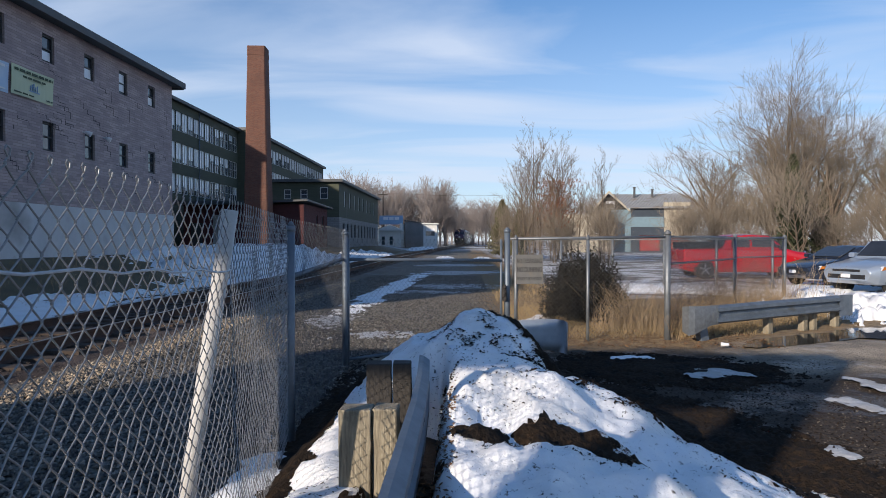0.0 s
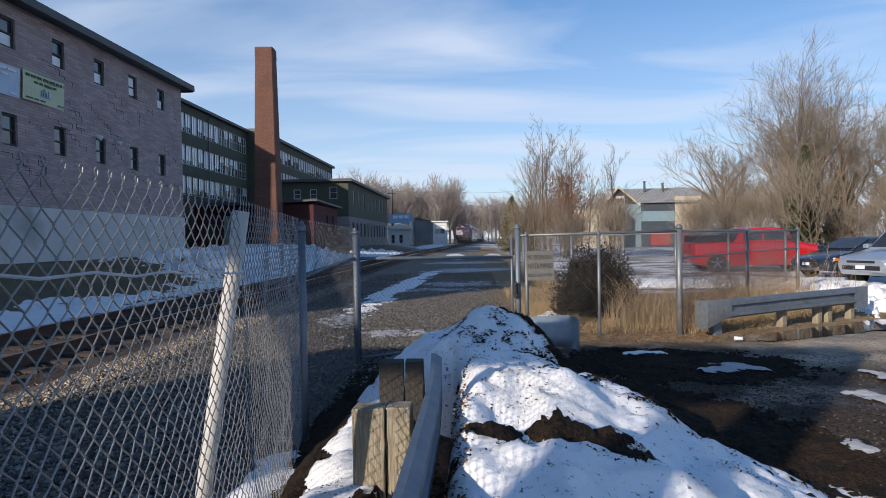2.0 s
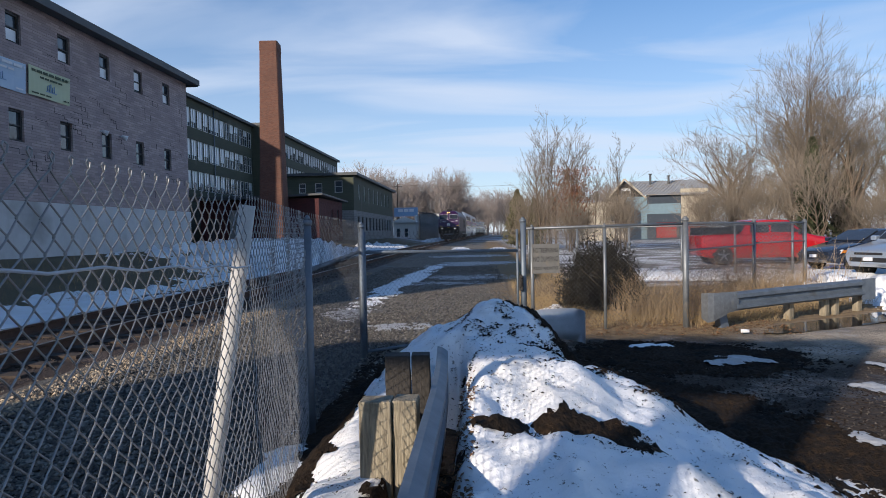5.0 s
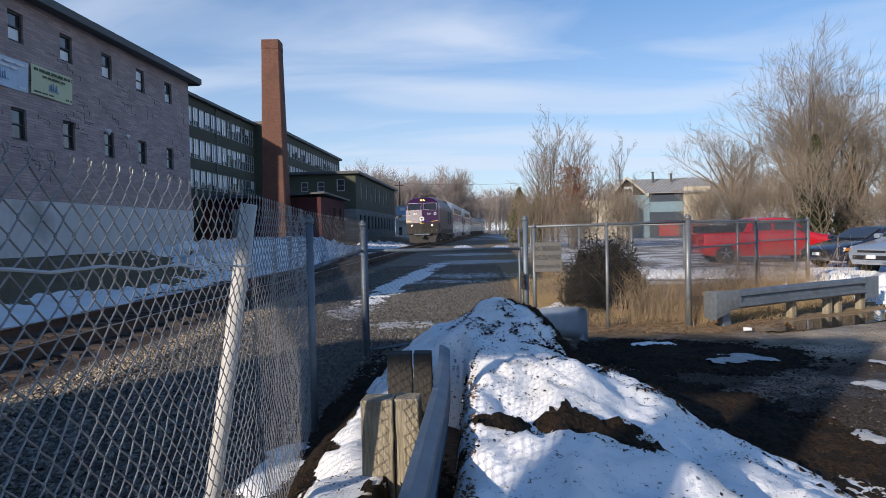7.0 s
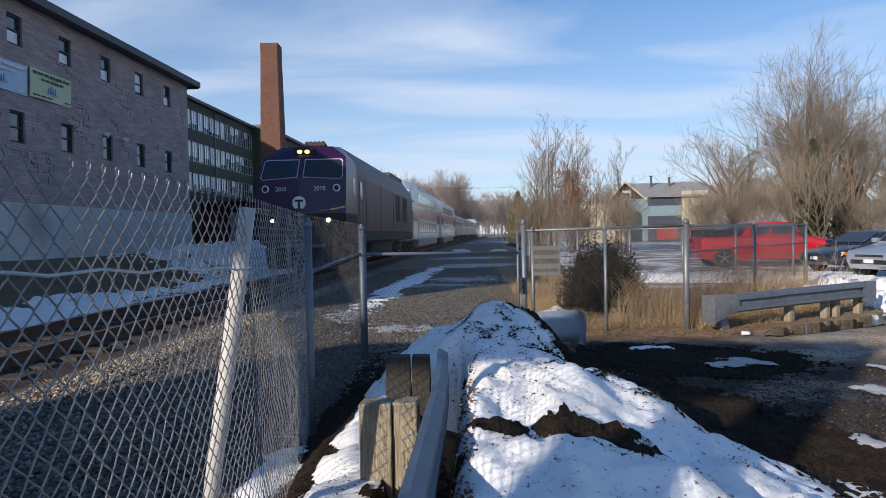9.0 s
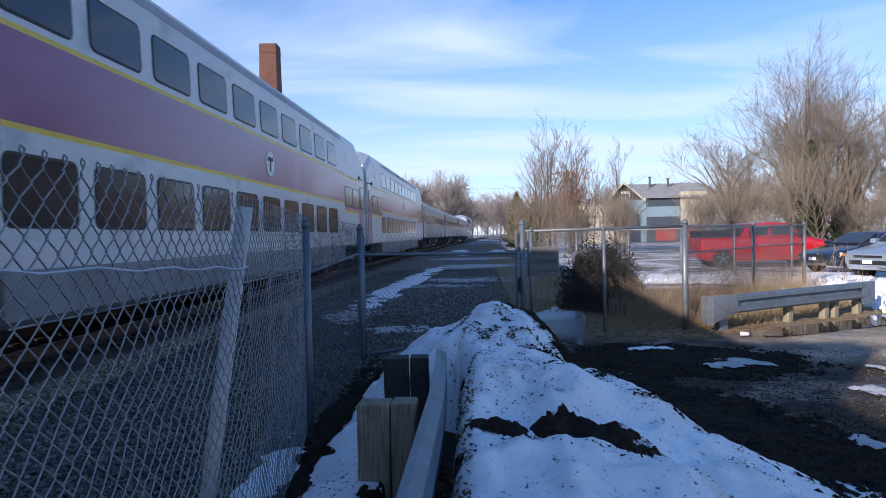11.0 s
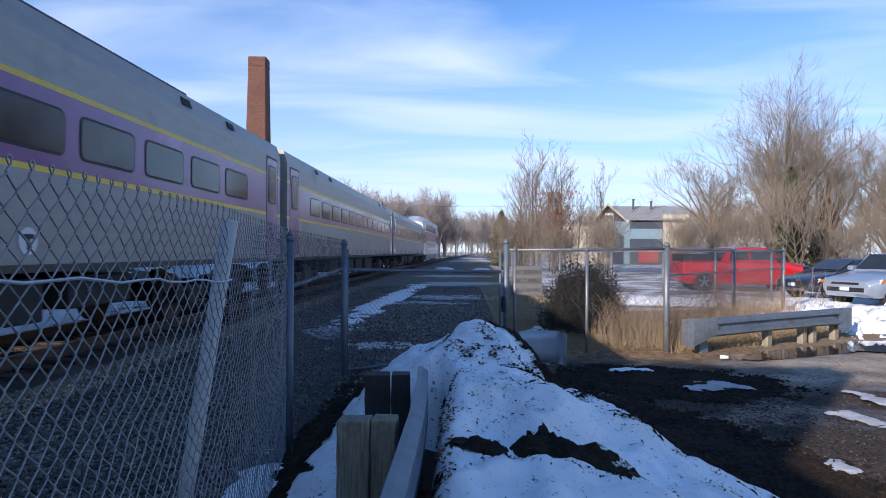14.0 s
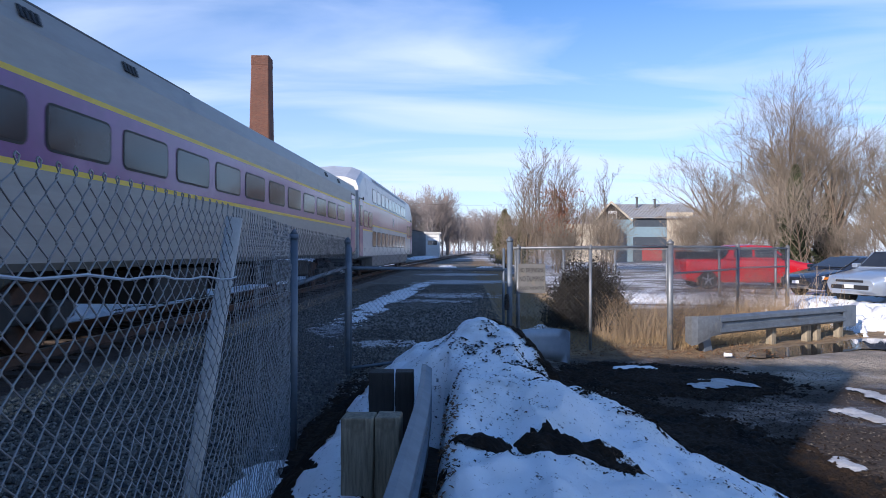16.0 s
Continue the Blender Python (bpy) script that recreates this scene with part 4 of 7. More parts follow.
stones("ballast_stones", 9000, (-5.2, -4.3, 4.0, 26.0), 0.03, STONE_SUNLIT, patch_base, 3, "loose ballast stones beside the rails, coloured as sunlit tan")
stones("ballast_stones", 9000, (-7.6, -5.3, 5.0, 24.0), 0.026, STONE_RUST, lambda x, y: 0.1, 4, "rust-stained ballast stones between the rails")
stones("ballast_stones", 16000, (-4.3, 0.8, 9.0, 30.0), 0.026, STONE, patch_base, 5, "loose stones on the gravel drive")
LOT_STONE = stone_material("dark_wet_stone", (0.025, 0.023, 0.021), (0.17, 0.145, 0.115), (0.075, 0.062, 0.05))
stones("lot_gravel", 9000, (1.6, 7.5, 3.6, 9.2), 0.011, LOT_STONE, height, 6, "fine loose gravel on the dirt lot")


# ---- the train ----
def hull(sect, y0, y1, slots, mats, name, parent, cuts=(), label=""):
    """A car side shell: half section points (x, z) from bottom to roof ridge, mirrored, run from y0 to y1."""
    ring = [(x, z) for x, z in sect] + [(-x, z) for x, z in reversed(sect[:-1])]
    sl = list(slots) + list(reversed(slots)) + [slots[0]]
    bm = nb()
    stations = [y0, *cuts, y1]
    loft(bm, [[(x, y, z) for x, z in ring] for y in stations], sl)
    for f in bm.faces:
        f.normal_update()
    bmesh.ops.recalc_face_normals(bm, faces=bm.faces)
    return part(name, bm, mats, parent, label)


def side_x(sect, z):
    for (xa, za), (xb, zb) in zip(sect, sect[1:]):
        if za <= z <= zb and zb > za:
            return xa + (xb - xa) * (z - za) / (zb - za)
    return sect[0][0]


def pane_shape(bm, y0, y1, z0, z1, sect, out, r=0.09, slot=0):
    """A rounded pane lying on the shell, out metres proud of it."""
    pts = []
    for cy, cz, a0 in ((y1 - r, z1 - r, 0), (y0 + r, z1 - r, 90), (y0 + r, z0 + r, 180), (y1 - r, z0 + r, 270)):
        for k in range(4):
            a = radians(a0 + 30 * k)
            pts.append((cy + r * math.cos(a), cz + r * math.sin(a)))
    for sgn in (SIDE,):
        vs = [bm.verts.new((sgn * (side_x(sect, z) + out), y, z)) for y, z in pts]
        ws = [bm.verts.new((sgn * (side_x(sect, z) - 0.02), y, z)) for y, z in pts]
        f = bm.faces.new(vs)
        f.material_index = slot
        for i in range(len(pts)):
            g = bm.faces.new((vs[i], ws[i], ws[(i + 1) % len(pts)], vs[(i + 1) % len(pts)]))
            g.material_index = slot


SIDE = 1


def both(make):
    """Make a piece on each flank of a car."""
    global SIDE
    for SIDE in (1, -1):
        make()
    SIDE = 1


def car_window(y0, y1, z0, z1, sect, parent, r=0.09):
    both(lambda: one_window(y0, y1, z0, z1, sect, parent, r))


def one_window(y0, y1, z0, z1, sect, parent, r):
    bm = nb()
    pane_shape(bm, y0 - 0.035, y1 + 0.035, z0 - 0.035, z1 + 0.035, sect, 0.006, r + 0.03, 0)
    pane_shape(bm, y0, y1, z0, z1, sect, 0.012, r, 1)
    bmesh.ops.recalc_face_normals(bm, faces=bm.faces)
    return part("window", bm, [GASKET, TINT], parent)


def truck(y, parent, wheelbase=2.6):
    bm = nb()
    for s in (-1, 1):
        box(bm, s * 1.05 - 0.09, s * 1.05 + 0.09, -wheelbase / 2 - 0.5, wheelbase / 2 + 0.5, 0.42, 0.66, bevel=0.04)
        box(bm, s * 1.1 - 0.13, s * 1.1 + 0.13, -0.45, 0.45, 0.35, 0.85, bevel=0.05)
        for w in (-1, 1):
            box(bm, s * 1.12 - 0.12, s * 1.12 + 0.12, w * wheelbase / 2 - 0.18, w * wheelbase / 2 + 0.18, 0.3, 0.62, bevel=0.04)
    box(bm, -1.0, 1.0, -0.35, 0.35, 0.45, 0.75)
    t = part("truck", bm, BLACK, parent)
    t.matrix_basis = pose(0, y, 0)
    for w in (-1, 1):
        bm = nb()
        for s in (-1, 1):
            tube(bm, (s * 0.69, 0, 0.45), (s * 0.83, 0, 0.45), 0.455, 0.455, 24)
            tube(bm, (s * 0.65, 0, 0.45), (s * 0.69, 0, 0.45), 0.48, 0.48, 24)
            tube(bm, (s * 0.83, 0, 0.45), (s * 0.98, 0, 0.45), 0.12, 0.12, 12)
        tube(bm, (-0.7, 0, 0.45), (0.7, 0, 0.45), 0.09, 0.09, 10)
        o = part("wheelset", bm, RUST, t)
        o.matrix_basis = pose(0, w * wheelbase / 2, 0)


def door(y0, y1, z0, z1, wz0, wz1, sect, parent, mat):
    both(lambda: one_door(y0, y1, z0, z1, wz0, wz1, sect, parent, mat))


def one_door(y0, y1, z0, z1, wz0, wz1, sect, parent, mat):
    bm = nb()
    pane_shape(bm, y0 - 0.06, y1 + 0.06, z0, z1 + 0.06, sect, 0.004, 0.08, 0)
    pane_shape(bm, y0, y1, z0 + 0.02, z1, sect, 0.010, 0.06, 1)
    pane_shape(bm, y0 + 0.12, y1 - 0.12, wz0 - 0.03, wz1 + 0.03, sect, 0.014, 0.09, 0)
    pane_shape(bm, y0 + 0.15, y1 - 0.15, wz0, wz1, sect, 0.019, 0.07, 2)
    bmesh.ops.recalc_face_normals(bm, faces=bm.faces)
    return part("door", bm, [GASKET, mat, TINT], parent)


def roundel(y, z, r, sect, parent, white):
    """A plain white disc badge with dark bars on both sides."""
    for s in (-1, 1):
        bm = nb()
        x = side_x(sect, z) + 0.004
        tube(bm, (s * x, y, z), (s * (x + 0.006), y, z), r, r, 28, True, 0)
        for a0, a1, b0, b1 in ((-0.62, 0.62, 0.18, 0.5), (-0.17, 0.17, -0.62, 0.18)):
            xs = sorted((s * (x + 0.004), s * (x + 0.009)))
            box(bm, xs[0], xs[1], y + a0 * r, y + a1 * r, z + b0 * r, z + b1 * r, slot=1)
        part("badge", bm, [white, GASKET], parent, "round white badge")


def end_fittings(parent, L, top, mat):
    for s in (-1, 1):
        bm = nb()
        e = s * L / 2
        for a in (0, 1, 2):
            o = e + s * (0.04 + 0.09 * a)
            box(bm, -0.62, 0.62, min(o, o + s * 0.06), max(o, o + s * 0.06), 1.15, top, bevel=0.02)
        part("diaphragm", bm, GASKET, parent)
        bm = nb()
        box(bm, -0.12, 0.12, min(e, e + s * 0.36), max(e, e + s * 0.36), 0.72, 0.98)
        part("coupler", bm, BLACK, parent)


CL = 25.2
BADGE = material("white_enamel", (0.75, 0.75, 0.76), (0.65, 0.65, 0.66), 0.35)
BLUE_TAG = material("blue_access_sign", (0.05, 0.17, 0.45), None, 0.4)


def single_coach(name_label):
    car = thing("passenger_coach", pose(0, 300, 0), name_label, "railway coach", "coaches of the train")
    sect = [(1.40, 1.08), (1.52, 1.18), (1.525, 1.75), (1.525, 2.27), (1.525, 2.34), (1.525, 3.28), (1.525, 3.35), (1.52, 3.85), (1.42, 4.18), (1.0, 4.38), (0.0, 4.46)]
    slots = [0, 0, 0, 1, 2, 1, 0, 0, 3, 3]
    roof_m = material("grey_coach_roof", (0.3, 0.31, 0.32), (0.22, 0.23, 0.24), 0.5, 0.1, 3, 0.8) if "grey_coach_roof" not in bpy.data.materials else bpy.data.materials["grey_coach_roof"]
    hull(sect, -CL / 2, CL / 2, slots, [SILVER, YELLOW, PURPLE, roof_m], "body", car, (-6, 0, 6))
    bm = nb()
    box(bm, -1.531, 1.531, -CL / 2 + 1.7, CL / 2 - 1.7, 1.62, 1.65)
    part("side_rib", bm, SILVER, car)
    w, p = 1.33, 1.70
    n = 12
    y0 = -10.1
    for k in range(n):
        car_window(y0 + k * p, y0 + k * p + w, 2.54, 3.06, sect, car)
    car_window(y0 - 0.64, y0 - 0.26, 2.54, 3.06, sect, car)
    for s in (-1, 1):
        ya = s * (CL / 2 - 0.75)
        door(ya - 0.44, ya + 0.44, 1.25, 3.72, 2.6, 3.52, sect, car, PURPLE)
        truck(s * 9.0, car)
    for s in (-1, 1):
        bm = nb()
        y = -CL / 2 + 1.48
        xs = sorted((s * 1.526, s * 1.533))
        box(bm, xs[0], xs[1], y - 0.16, y + 0.16, 2.78, 3.16)
        part("access_sign", bm, BLUE_TAG, car, "small blue access sign")
    for y in (-8.8, -6.6, 8.8, 6.6):
        for s in (-1, 1):
            bm = nb()
            for k in range(4):
                m = Matrix.Translation((s * 1.487, y + 0.1 * k, 4.02)) @ pose(0, 0, 0, 0, s * 70, 0)
                box(bm, -0.075, 0.075, -0.03, 0.03, -0.01, 0.008, m)
            part("roof_vent", bm, GASKET, car, "dark louvred vent")
    for y0_, y1_, z0_, w_ in ((-5.2, -3.0, 0.42, 1.25), (-2.2, -0.4, 0.5, 1.2), (0.6, 3.2, 0.45, 1.25), (3.8, 5.4, 0.55, 1.2)):
        bm = nb()
        box(bm, -w_, w_, y0_, y1_, z0_, 1.0, bevel=0.03)
        part("equipment_box", bm, BLACK, car)
    roundel(2.5, 1.45, 0.16, sect, car, BADGE)
    end_fittings(car, CL, 3.55, SILVER)
    return car


def bilevel_coach(name_label):
    car = thing("bilevel_coach", pose(0, 300, 0), name_label, "railway coach", "coaches of the train")
    sect = [(1.40, 0.42), (1.50, 0.50), (1.525, 1.05), (1.525, 2.58), (1.525, 2.65), (1.525, 3.66), (1.52, 3.73), (1.48, 4.85), (1.38, 5.14), (0.95, 5.32), (0.0, 5.38)]
    slots = [1, 1, 0, 2, 3, 2, 0, 0, 4, 4]
    ends = [(1.40, 0.95), (1.50, 1.0), (1.525, 1.05), (1.525, 2.28), (1.525, 2.35), (1.525, 3.61), (1.52, 3.68), (1.50, 4.2), (1.38, 4.52), (0.9, 4.7), (0.0, 4.76)]
    grey = material("bilevel_grey_skirt", (0.3, 0.3, 0.3), (0.22, 0.22, 0.22), 0.5, 0.1, 3, 0.8, 0, None, (0.2, 0.19, 0.18), 0.8) if "bilevel_grey_skirt" not in bpy.data.materials else bpy.data.materials["bilevel_grey_skirt"]
    white_roof = material("ribbed_white_roof", (0.5, 0.54, 0.6), (0.4, 0.43, 0.48), 0.45, 0.2, 2, 0.7) if "ribbed_white_roof" not in bpy.data.materials else bpy.data.materials["ribbed_white_roof"]
    mats = [WHITE, grey, YELLOW, MAGENTA, white_roof]
    m = 8.55
    ring = lambda s: [(x, z) for x, z in s] + [(-x, z) for x, z in reversed(s[:-1])]
    low = [(x, max(z, 0.95) if z < 1 else z) for x, z in sect]
    bm = nb()
    tall = ends[:7] + sect[7:]
    stations = [(-CL / 2, ends), (-CL / 2 + 1.5, tall), (-m - 0.03, tall), (-m, low), (-m + 0.01, sect), (0, sect), (m - 0.01, sect), (m, low), (m + 0.03, tall), (CL / 2 - 1.5, tall), (CL / 2, ends)]
    loft(bm, [[(x, y, z) for x, z in ring(s)] for y, s in stations], slots + slots[::-1] + [1])
    bmesh.ops.recalc_face_normals(bm, faces=bm.faces)
    part("body", bm, mats, car)
    bm = nb()
    for k in range(4):
        z, x = 4.9 + 0.05 * k, 1.47 - 0.018 * k
        for s in (-1, 1):
            tube(bm, (s * x, -m + 0.3, z), (s * x, m - 0.3, z), 0.012, 0.012, 5)
    part("roof_rib", bm, white_roof, car)
    w, p, n = 1.22, 1.62, 10
    y0 = -8.52
    for k in range(n):
        car_window(y0 + k * p, y0 + k * p + w, 3.85, 4.52, sect, car)
        car_window(y0 + k * p, y0 + k * p + w, 1.54, 2.3, sect, car)
    for s in (-1, 1):
        for a in (s * (CL / 2 - 3.4), s * (CL / 2 - 1.95)):
            car_window(a - 0.57, a + 0.57, 2.5, 3.22, ends, car)
        ya = s * (CL / 2 - 0.66)
        door(ya - 0.44, ya + 0.44, 1.05, 3.72, 2.5, 3.4, ends, car, PURPLE)
        truck(s * 9.6, car)
    roundel(0.12, 3.13, 0.3, sect, car, BADGE)
    for s in (-1, 1):
        for y in (-CL / 2 + 1.2, CL / 2 - 1.2):
            bm = nb()
            xs = sorted((s * 1.52, s * 1.56))
            tube(bm, (xs[0], y, 3.78), (xs[1], y, 3.78), 0.07, 0.07, 12)
            part("marker_lamp", bm, GASKET, car)
    end_fittings(car, CL, 3.6, WHITE)
    return car


def flank_plate(name, y0, y1, z0, z1, sect, r, mat, parent):
    def make():
        bm = nb()
        pane_shape(bm, y0, y1, z0, z1, sect, 0.012, r)
        part(name, bm, mat, parent)
    both(make)


TRIM_PALE = material("thin_pale_surround", (0.6, 0.58, 0.62), None, 0.5)


def locomotive():
    loco = thing("diesel_locomotive", pose(0, 300, 0), "purple and silver diesel locomotive with lit headlights", "locomotive")
    L = 21.6
    F = -L / 2
    sect = [(1.42, 0.95), (1.53, 1.02), (1.55, 1.40), (1.55, 3.30), (1.50, 3.62), (0.98, 4.32), (0.0, 4.36)]
    bm = nb()
    ring = lambda s, y: [(x, y, z) for x, z in s] + [(-x, y, z) for x, z in reversed(s[:-1])]
    loft(bm, [ring(sect, F + 2.3), ring(sect, 0), ring(sect, L / 2 - 0.2)], [0, 0, 1, 1, 1, 2, 2, 1, 1, 1, 0, 0, 0])
    bmesh.ops.recalc_face_normals(bm, faces=bm.faces)
    roof = material("dark_loco_roof", (0.06, 0.045, 0.06), (0.04, 0.035, 0.04), 0.6)
    part("body", bm, [BLACK, LOCO_SIDE, roof], loco)
    # nose: raked face, chamfered roof, tapering sides
    bm = nb()
    lowest = [(1.40, 0.95), (1.50, 1.02), (1.53, 1.40), (1.53, 1.95), (1.53, 3.15), (1.44, 3.84), (0.9, 4.24), (0.0, 4.24)]
    full = [(1.42, 0.95), (1.53, 1.02), (1.55, 1.40), (1.55, 1.95), (1.55, 3.30), (1.50, 3.75), (0.98, 4.32), (0.0, 4.36)]
    depth = (0.55, 0.5, 0.42, 0.25, 0.5, 0.95, 1.35, 1.35)
    face_ring = lambda: [(x, F + d, z) for (x, z), d in zip(lowest, depth)] + [(-x, F + d, z) for (x, z), d in reversed(list(zip(lowest, depth))[:-1])]
    back_ring = [(x, F + 2.31, z) for x, z in full] + [(-x, F + 2.31, z) for x, z in reversed(full[:-1])]
    a, b = [bm.verts.new(p) for p in face_ring()], [bm.verts.new(p) for p in back_ring]
    n = len(a)
    for i in range(n):
        bm.faces.new((a[i], a[(i + 1) % n], b[(i + 1) % n], b[i]))
    # the face in level bands, pushed forward in the middle
    rows = [(0, 14), (1, 13), (2, 12), (3, 11), (4, 10), (5, 9), (6, 8)]
    mids = []
    for i, j in rows:
        p = a[i].co
        mids.append(bm.verts.new((0, p.y - 0.22, p.z)))
    for k in range(len(rows) - 1):
        bm.faces.new((a[rows[k][0]], a[rows[k + 1][0]], mids[k + 1], mids[k]))
        bm.faces.new((a[rows[k][1]], mids[k], mids[k + 1], a[rows[k + 1][1]]))
    bm.faces.new((a[6], a[7], mids[6]))
    bm.faces.new((a[8], mids[6], a[7]))
    bmesh.ops.recalc_face_normals(bm, faces=bm.faces)
    for face in bm.faces:
        if max(q.co.z for q in face.verts) < 1.97:
            face.material_index = 1
    part("nose", bm, [LOCO_PURPLE, BLACK], loco)

    def on_face(x, z, out=0.0):
        """A place on the front, by height between the bands."""
        zs = [q[1] for q in lowest[:7]]
        ds = list(depth[:7])
        hw = [q[0] for q in lowest[:7]]
        for k in range(6):
            if zs[k] <= z <= zs[k + 1]:
                f = (z - zs[k]) / (zs[k + 1] - zs[k])
                d, w = ds[k] + (ds[k + 1] - ds[k]) * f, hw[k] + (hw[k + 1] - hw[k]) * f
                return Vector((x, F + d - 0.22 * (1 - abs(x) / w) - out, z))
        return Vector((x, F + 0.3 - out, z))

    def plate(name, pts, mat, out, label=""):
        bm = nb()
        vs = [bm.verts.new(on_face(x, z, out)) for x, z in pts]
        ws = [bm.verts.new(on_face(x, z, -0.02)) for x, z in pts]
        bm.faces.new(vs)
        for i in range(len(vs)):
            bm.faces.new((vs[i], ws[i], ws[(i + 1) % len(vs)], vs[(i + 1) % len(vs)]))
        bmesh.ops.recalc_face_normals(bm, faces=bm.faces)
        return part(name, bm, mat, loco, label)

    for s in (-1, 1):
        shape = [(s * 0.12, 3.16), (s * 1.3, 3.1), (s * 1.38, 3.18), (s * 1.34, 3.68), (s * 1.25, 3.75), (s * 0.12, 3.73)]
        grow = [(x + s * (0.03 if abs(x) > 0.6 else -0.03), z + (0.03 if z > 3.4 else -0.03)) for x, z in shape]
        plate("windshield_frame", grow, TRIM_PALE, 0.012, "pale windshield surround")
        plate("windshield", shape, TINT, 0.03)
        plate("stripe", [(s * 0.02, 1.88), (s * 1.5, 2.14), (s * 1.5, 2.18), (s * 0.02, 1.92)], YELLOW, 0.012)
        bm = nb()
        c = on_face(s * 1.22, 2.78, 0.0)
        tube(bm, c, c + Vector((0, -0.035, 0)), 0.13, 0.12, 20)
        tube(bm, c + Vector((0, -0.035, 0)), c + Vector((0, -0.04, 0)), 0.085, 0.085, 20, True, 1)
        part("marker_light", bm, [BADGE, GASKET], loco)
        bm = nb()
        c = on_face(s * 0.95, 1.74, -0.02)
        tube(bm, c, c + Vector((0, -0.06, 0)), 0.065, 0.065, 18)
        part("ditch_light", bm, LAMP_WHITE, loco)
        ob = writing("2010", pose(*on_face(s * 0.66, 2.76, 0.02), 90, 0, s * 8), 0.2, BADGE, loco, "fleet_number", 0.003)
        bm = nb()
        c = Vector((s * 0.13, F + 0.86, 4.02))
        tube(bm, c, c + Vector((0, -0.06, 0)), 0.085, 0.085, 16)
        for q in bm.verts:
            q.co.z = 4.02 + (q.co.z - 4.02) * 0.75
        part("headlight", bm, LAMP_WARM, loco)
    bm = nb()
    box(bm, -0.33, 0.33, F + 0.82, F + 1.6, 3.89, 4.16, bevel=0.04)
    part("headlight_housing", bm, GASKET, loco)
    bm = nb()
    c = on_face(0, 2.3, -0.02)
    tube(bm, c, c + Vector((0, -0.045, 0)), 0.22, 0.22, 28)
    box(bm, -0.14, 0.14, c.y - 0.05, c.y - 0.04, 2.34, 2.41, slot=1)
    box(bm, -0.04, 0.04, c.y - 0.05, c.y - 0.04, 2.17, 2.34, slot=1)
    part("badge", bm, [BADGE, GASKET], loco, "round white badge")
    # low pilot, coupler, steps
    bm = nb()
    loft(bm, [[(-1.38, F + 0.75, 0.95), (1.38, F + 0.75, 0.95), (1.38, F + 1.2, 0.95), (-1.38, F + 1.2, 0.95)], [(-1.2, F + 0.35, 0.18), (1.2, F + 0.35, 0.18), (1.2, F + 1.1, 0.18), (-1.2, F + 1.1, 0.18)]])
    bmesh.ops.recalc_face_normals(bm, faces=bm.faces)
    part("pilot", bm, BLACK, loco)
    bm = nb()
    box(bm, -0.75, 0.75, F + 0.28, F + 0.5, 0.86, 0.98, bevel=0.02)
    part("bumper", bm, GALV_DULL, loco, "pale front step")
    bm = nb()
    box(bm, -0.15, 0.15, F - 0.1, F + 0.7, 0.6, 0.85, bevel=0.03)
    part("coupler", bm, BLACK, loco)
    bm = nb()
    for k in range(5):
        tube(bm, (-0.3 + 0.15 * k, F + 3.0, 4.45), (-0.3 + 0.15 * k, F + 2.5, 4.5), 0.05, 0.09, 10)
    box(bm, -0.4, 0.4, F + 2.8, F + 3.2, 4.3, 4.44)
    part("air_horn", bm, BLACK, loco)
    s2 = [(1.55, 1.4), (1.55, 3.3), (1.5, 3.62)]
    door(F + 2.75, F + 3.45, 1.2, 3.3, 2.5, 3.15, s2, loco, LOCO_SIDE)
    car_window(F + 1.65, F + 2.25, 2.6, 3.2, [(1.535, 1.4), (1.535, 3.3)], loco, 0.06)
    for y in (F + 4.2, F + 8.0, F + 12.2, F + 16.0):
        flank_plate("panel_seam", y, y + 0.05, 1.5, 3.35, s2, 0.02, GASKET, loco)
    for y in (F + 13.2, F + 14.2, F + 16.6, F + 17.6):
        flank_plate("grille", y, y + 0.8, 1.9, 3.25, s2, 0.03, BLACK, loco)
    bm = nb()
    box(bm, -1.2, 1.2, -3.2, 3.2, 0.35, 0.97, bevel=0.12)
    part("fuel_tank", bm, BLACK, loco)
    bm = nb()
    box(bm, -1.0, 1.0, L / 2 - 6.0, L / 2 - 0.8, 4.25, 4.58, bevel=0.08)
    part("roof_fan_housing", bm, roof, loco)
    truck(-7.0, loco, 2.7)
    truck(7.0, loco, 2.7)
    loco.scale = (1.08, 1, 1.12)
    return loco


TRAIN = [(locomotive(), 0.4, 21.6)]
first_two = bilevel_coach("white and purple double-deck railway coach with dark windows")
TRAIN.append((first_two, 22.75, CL))
TRAIN.append((copy_thing(first_two, pose(0, 400, 0)), 48.65, CL))
coach = single_coach("grey and purple single-deck railway coach with yellow stripes")
TRAIN.append((coach, 74.55, CL))
turned_coach = copy_thing(coach, pose(0, 430, 0))
TRAIN.append((turned_coach, 100.45, CL))
TRAIN.append((copy_thing(coach, pose(0, 460, 0)), 126.35, CL))
TRAIN.append((copy_thing(first_two, pose(0, 490, 0)), 152.25, CL))
# the locomotive's front along the line, by seconds
FRONT = ((0, 201.5), (4, 122.3), (6.5, 74.4), (7, 64.0), (8, 43.6), (9, 22.2), (11.5, -31.0), (12, -41.4), (12.5, -52.0), (13, -62.7), (14.5, -92.5), (15.7, -117.0), (16, -123.2))


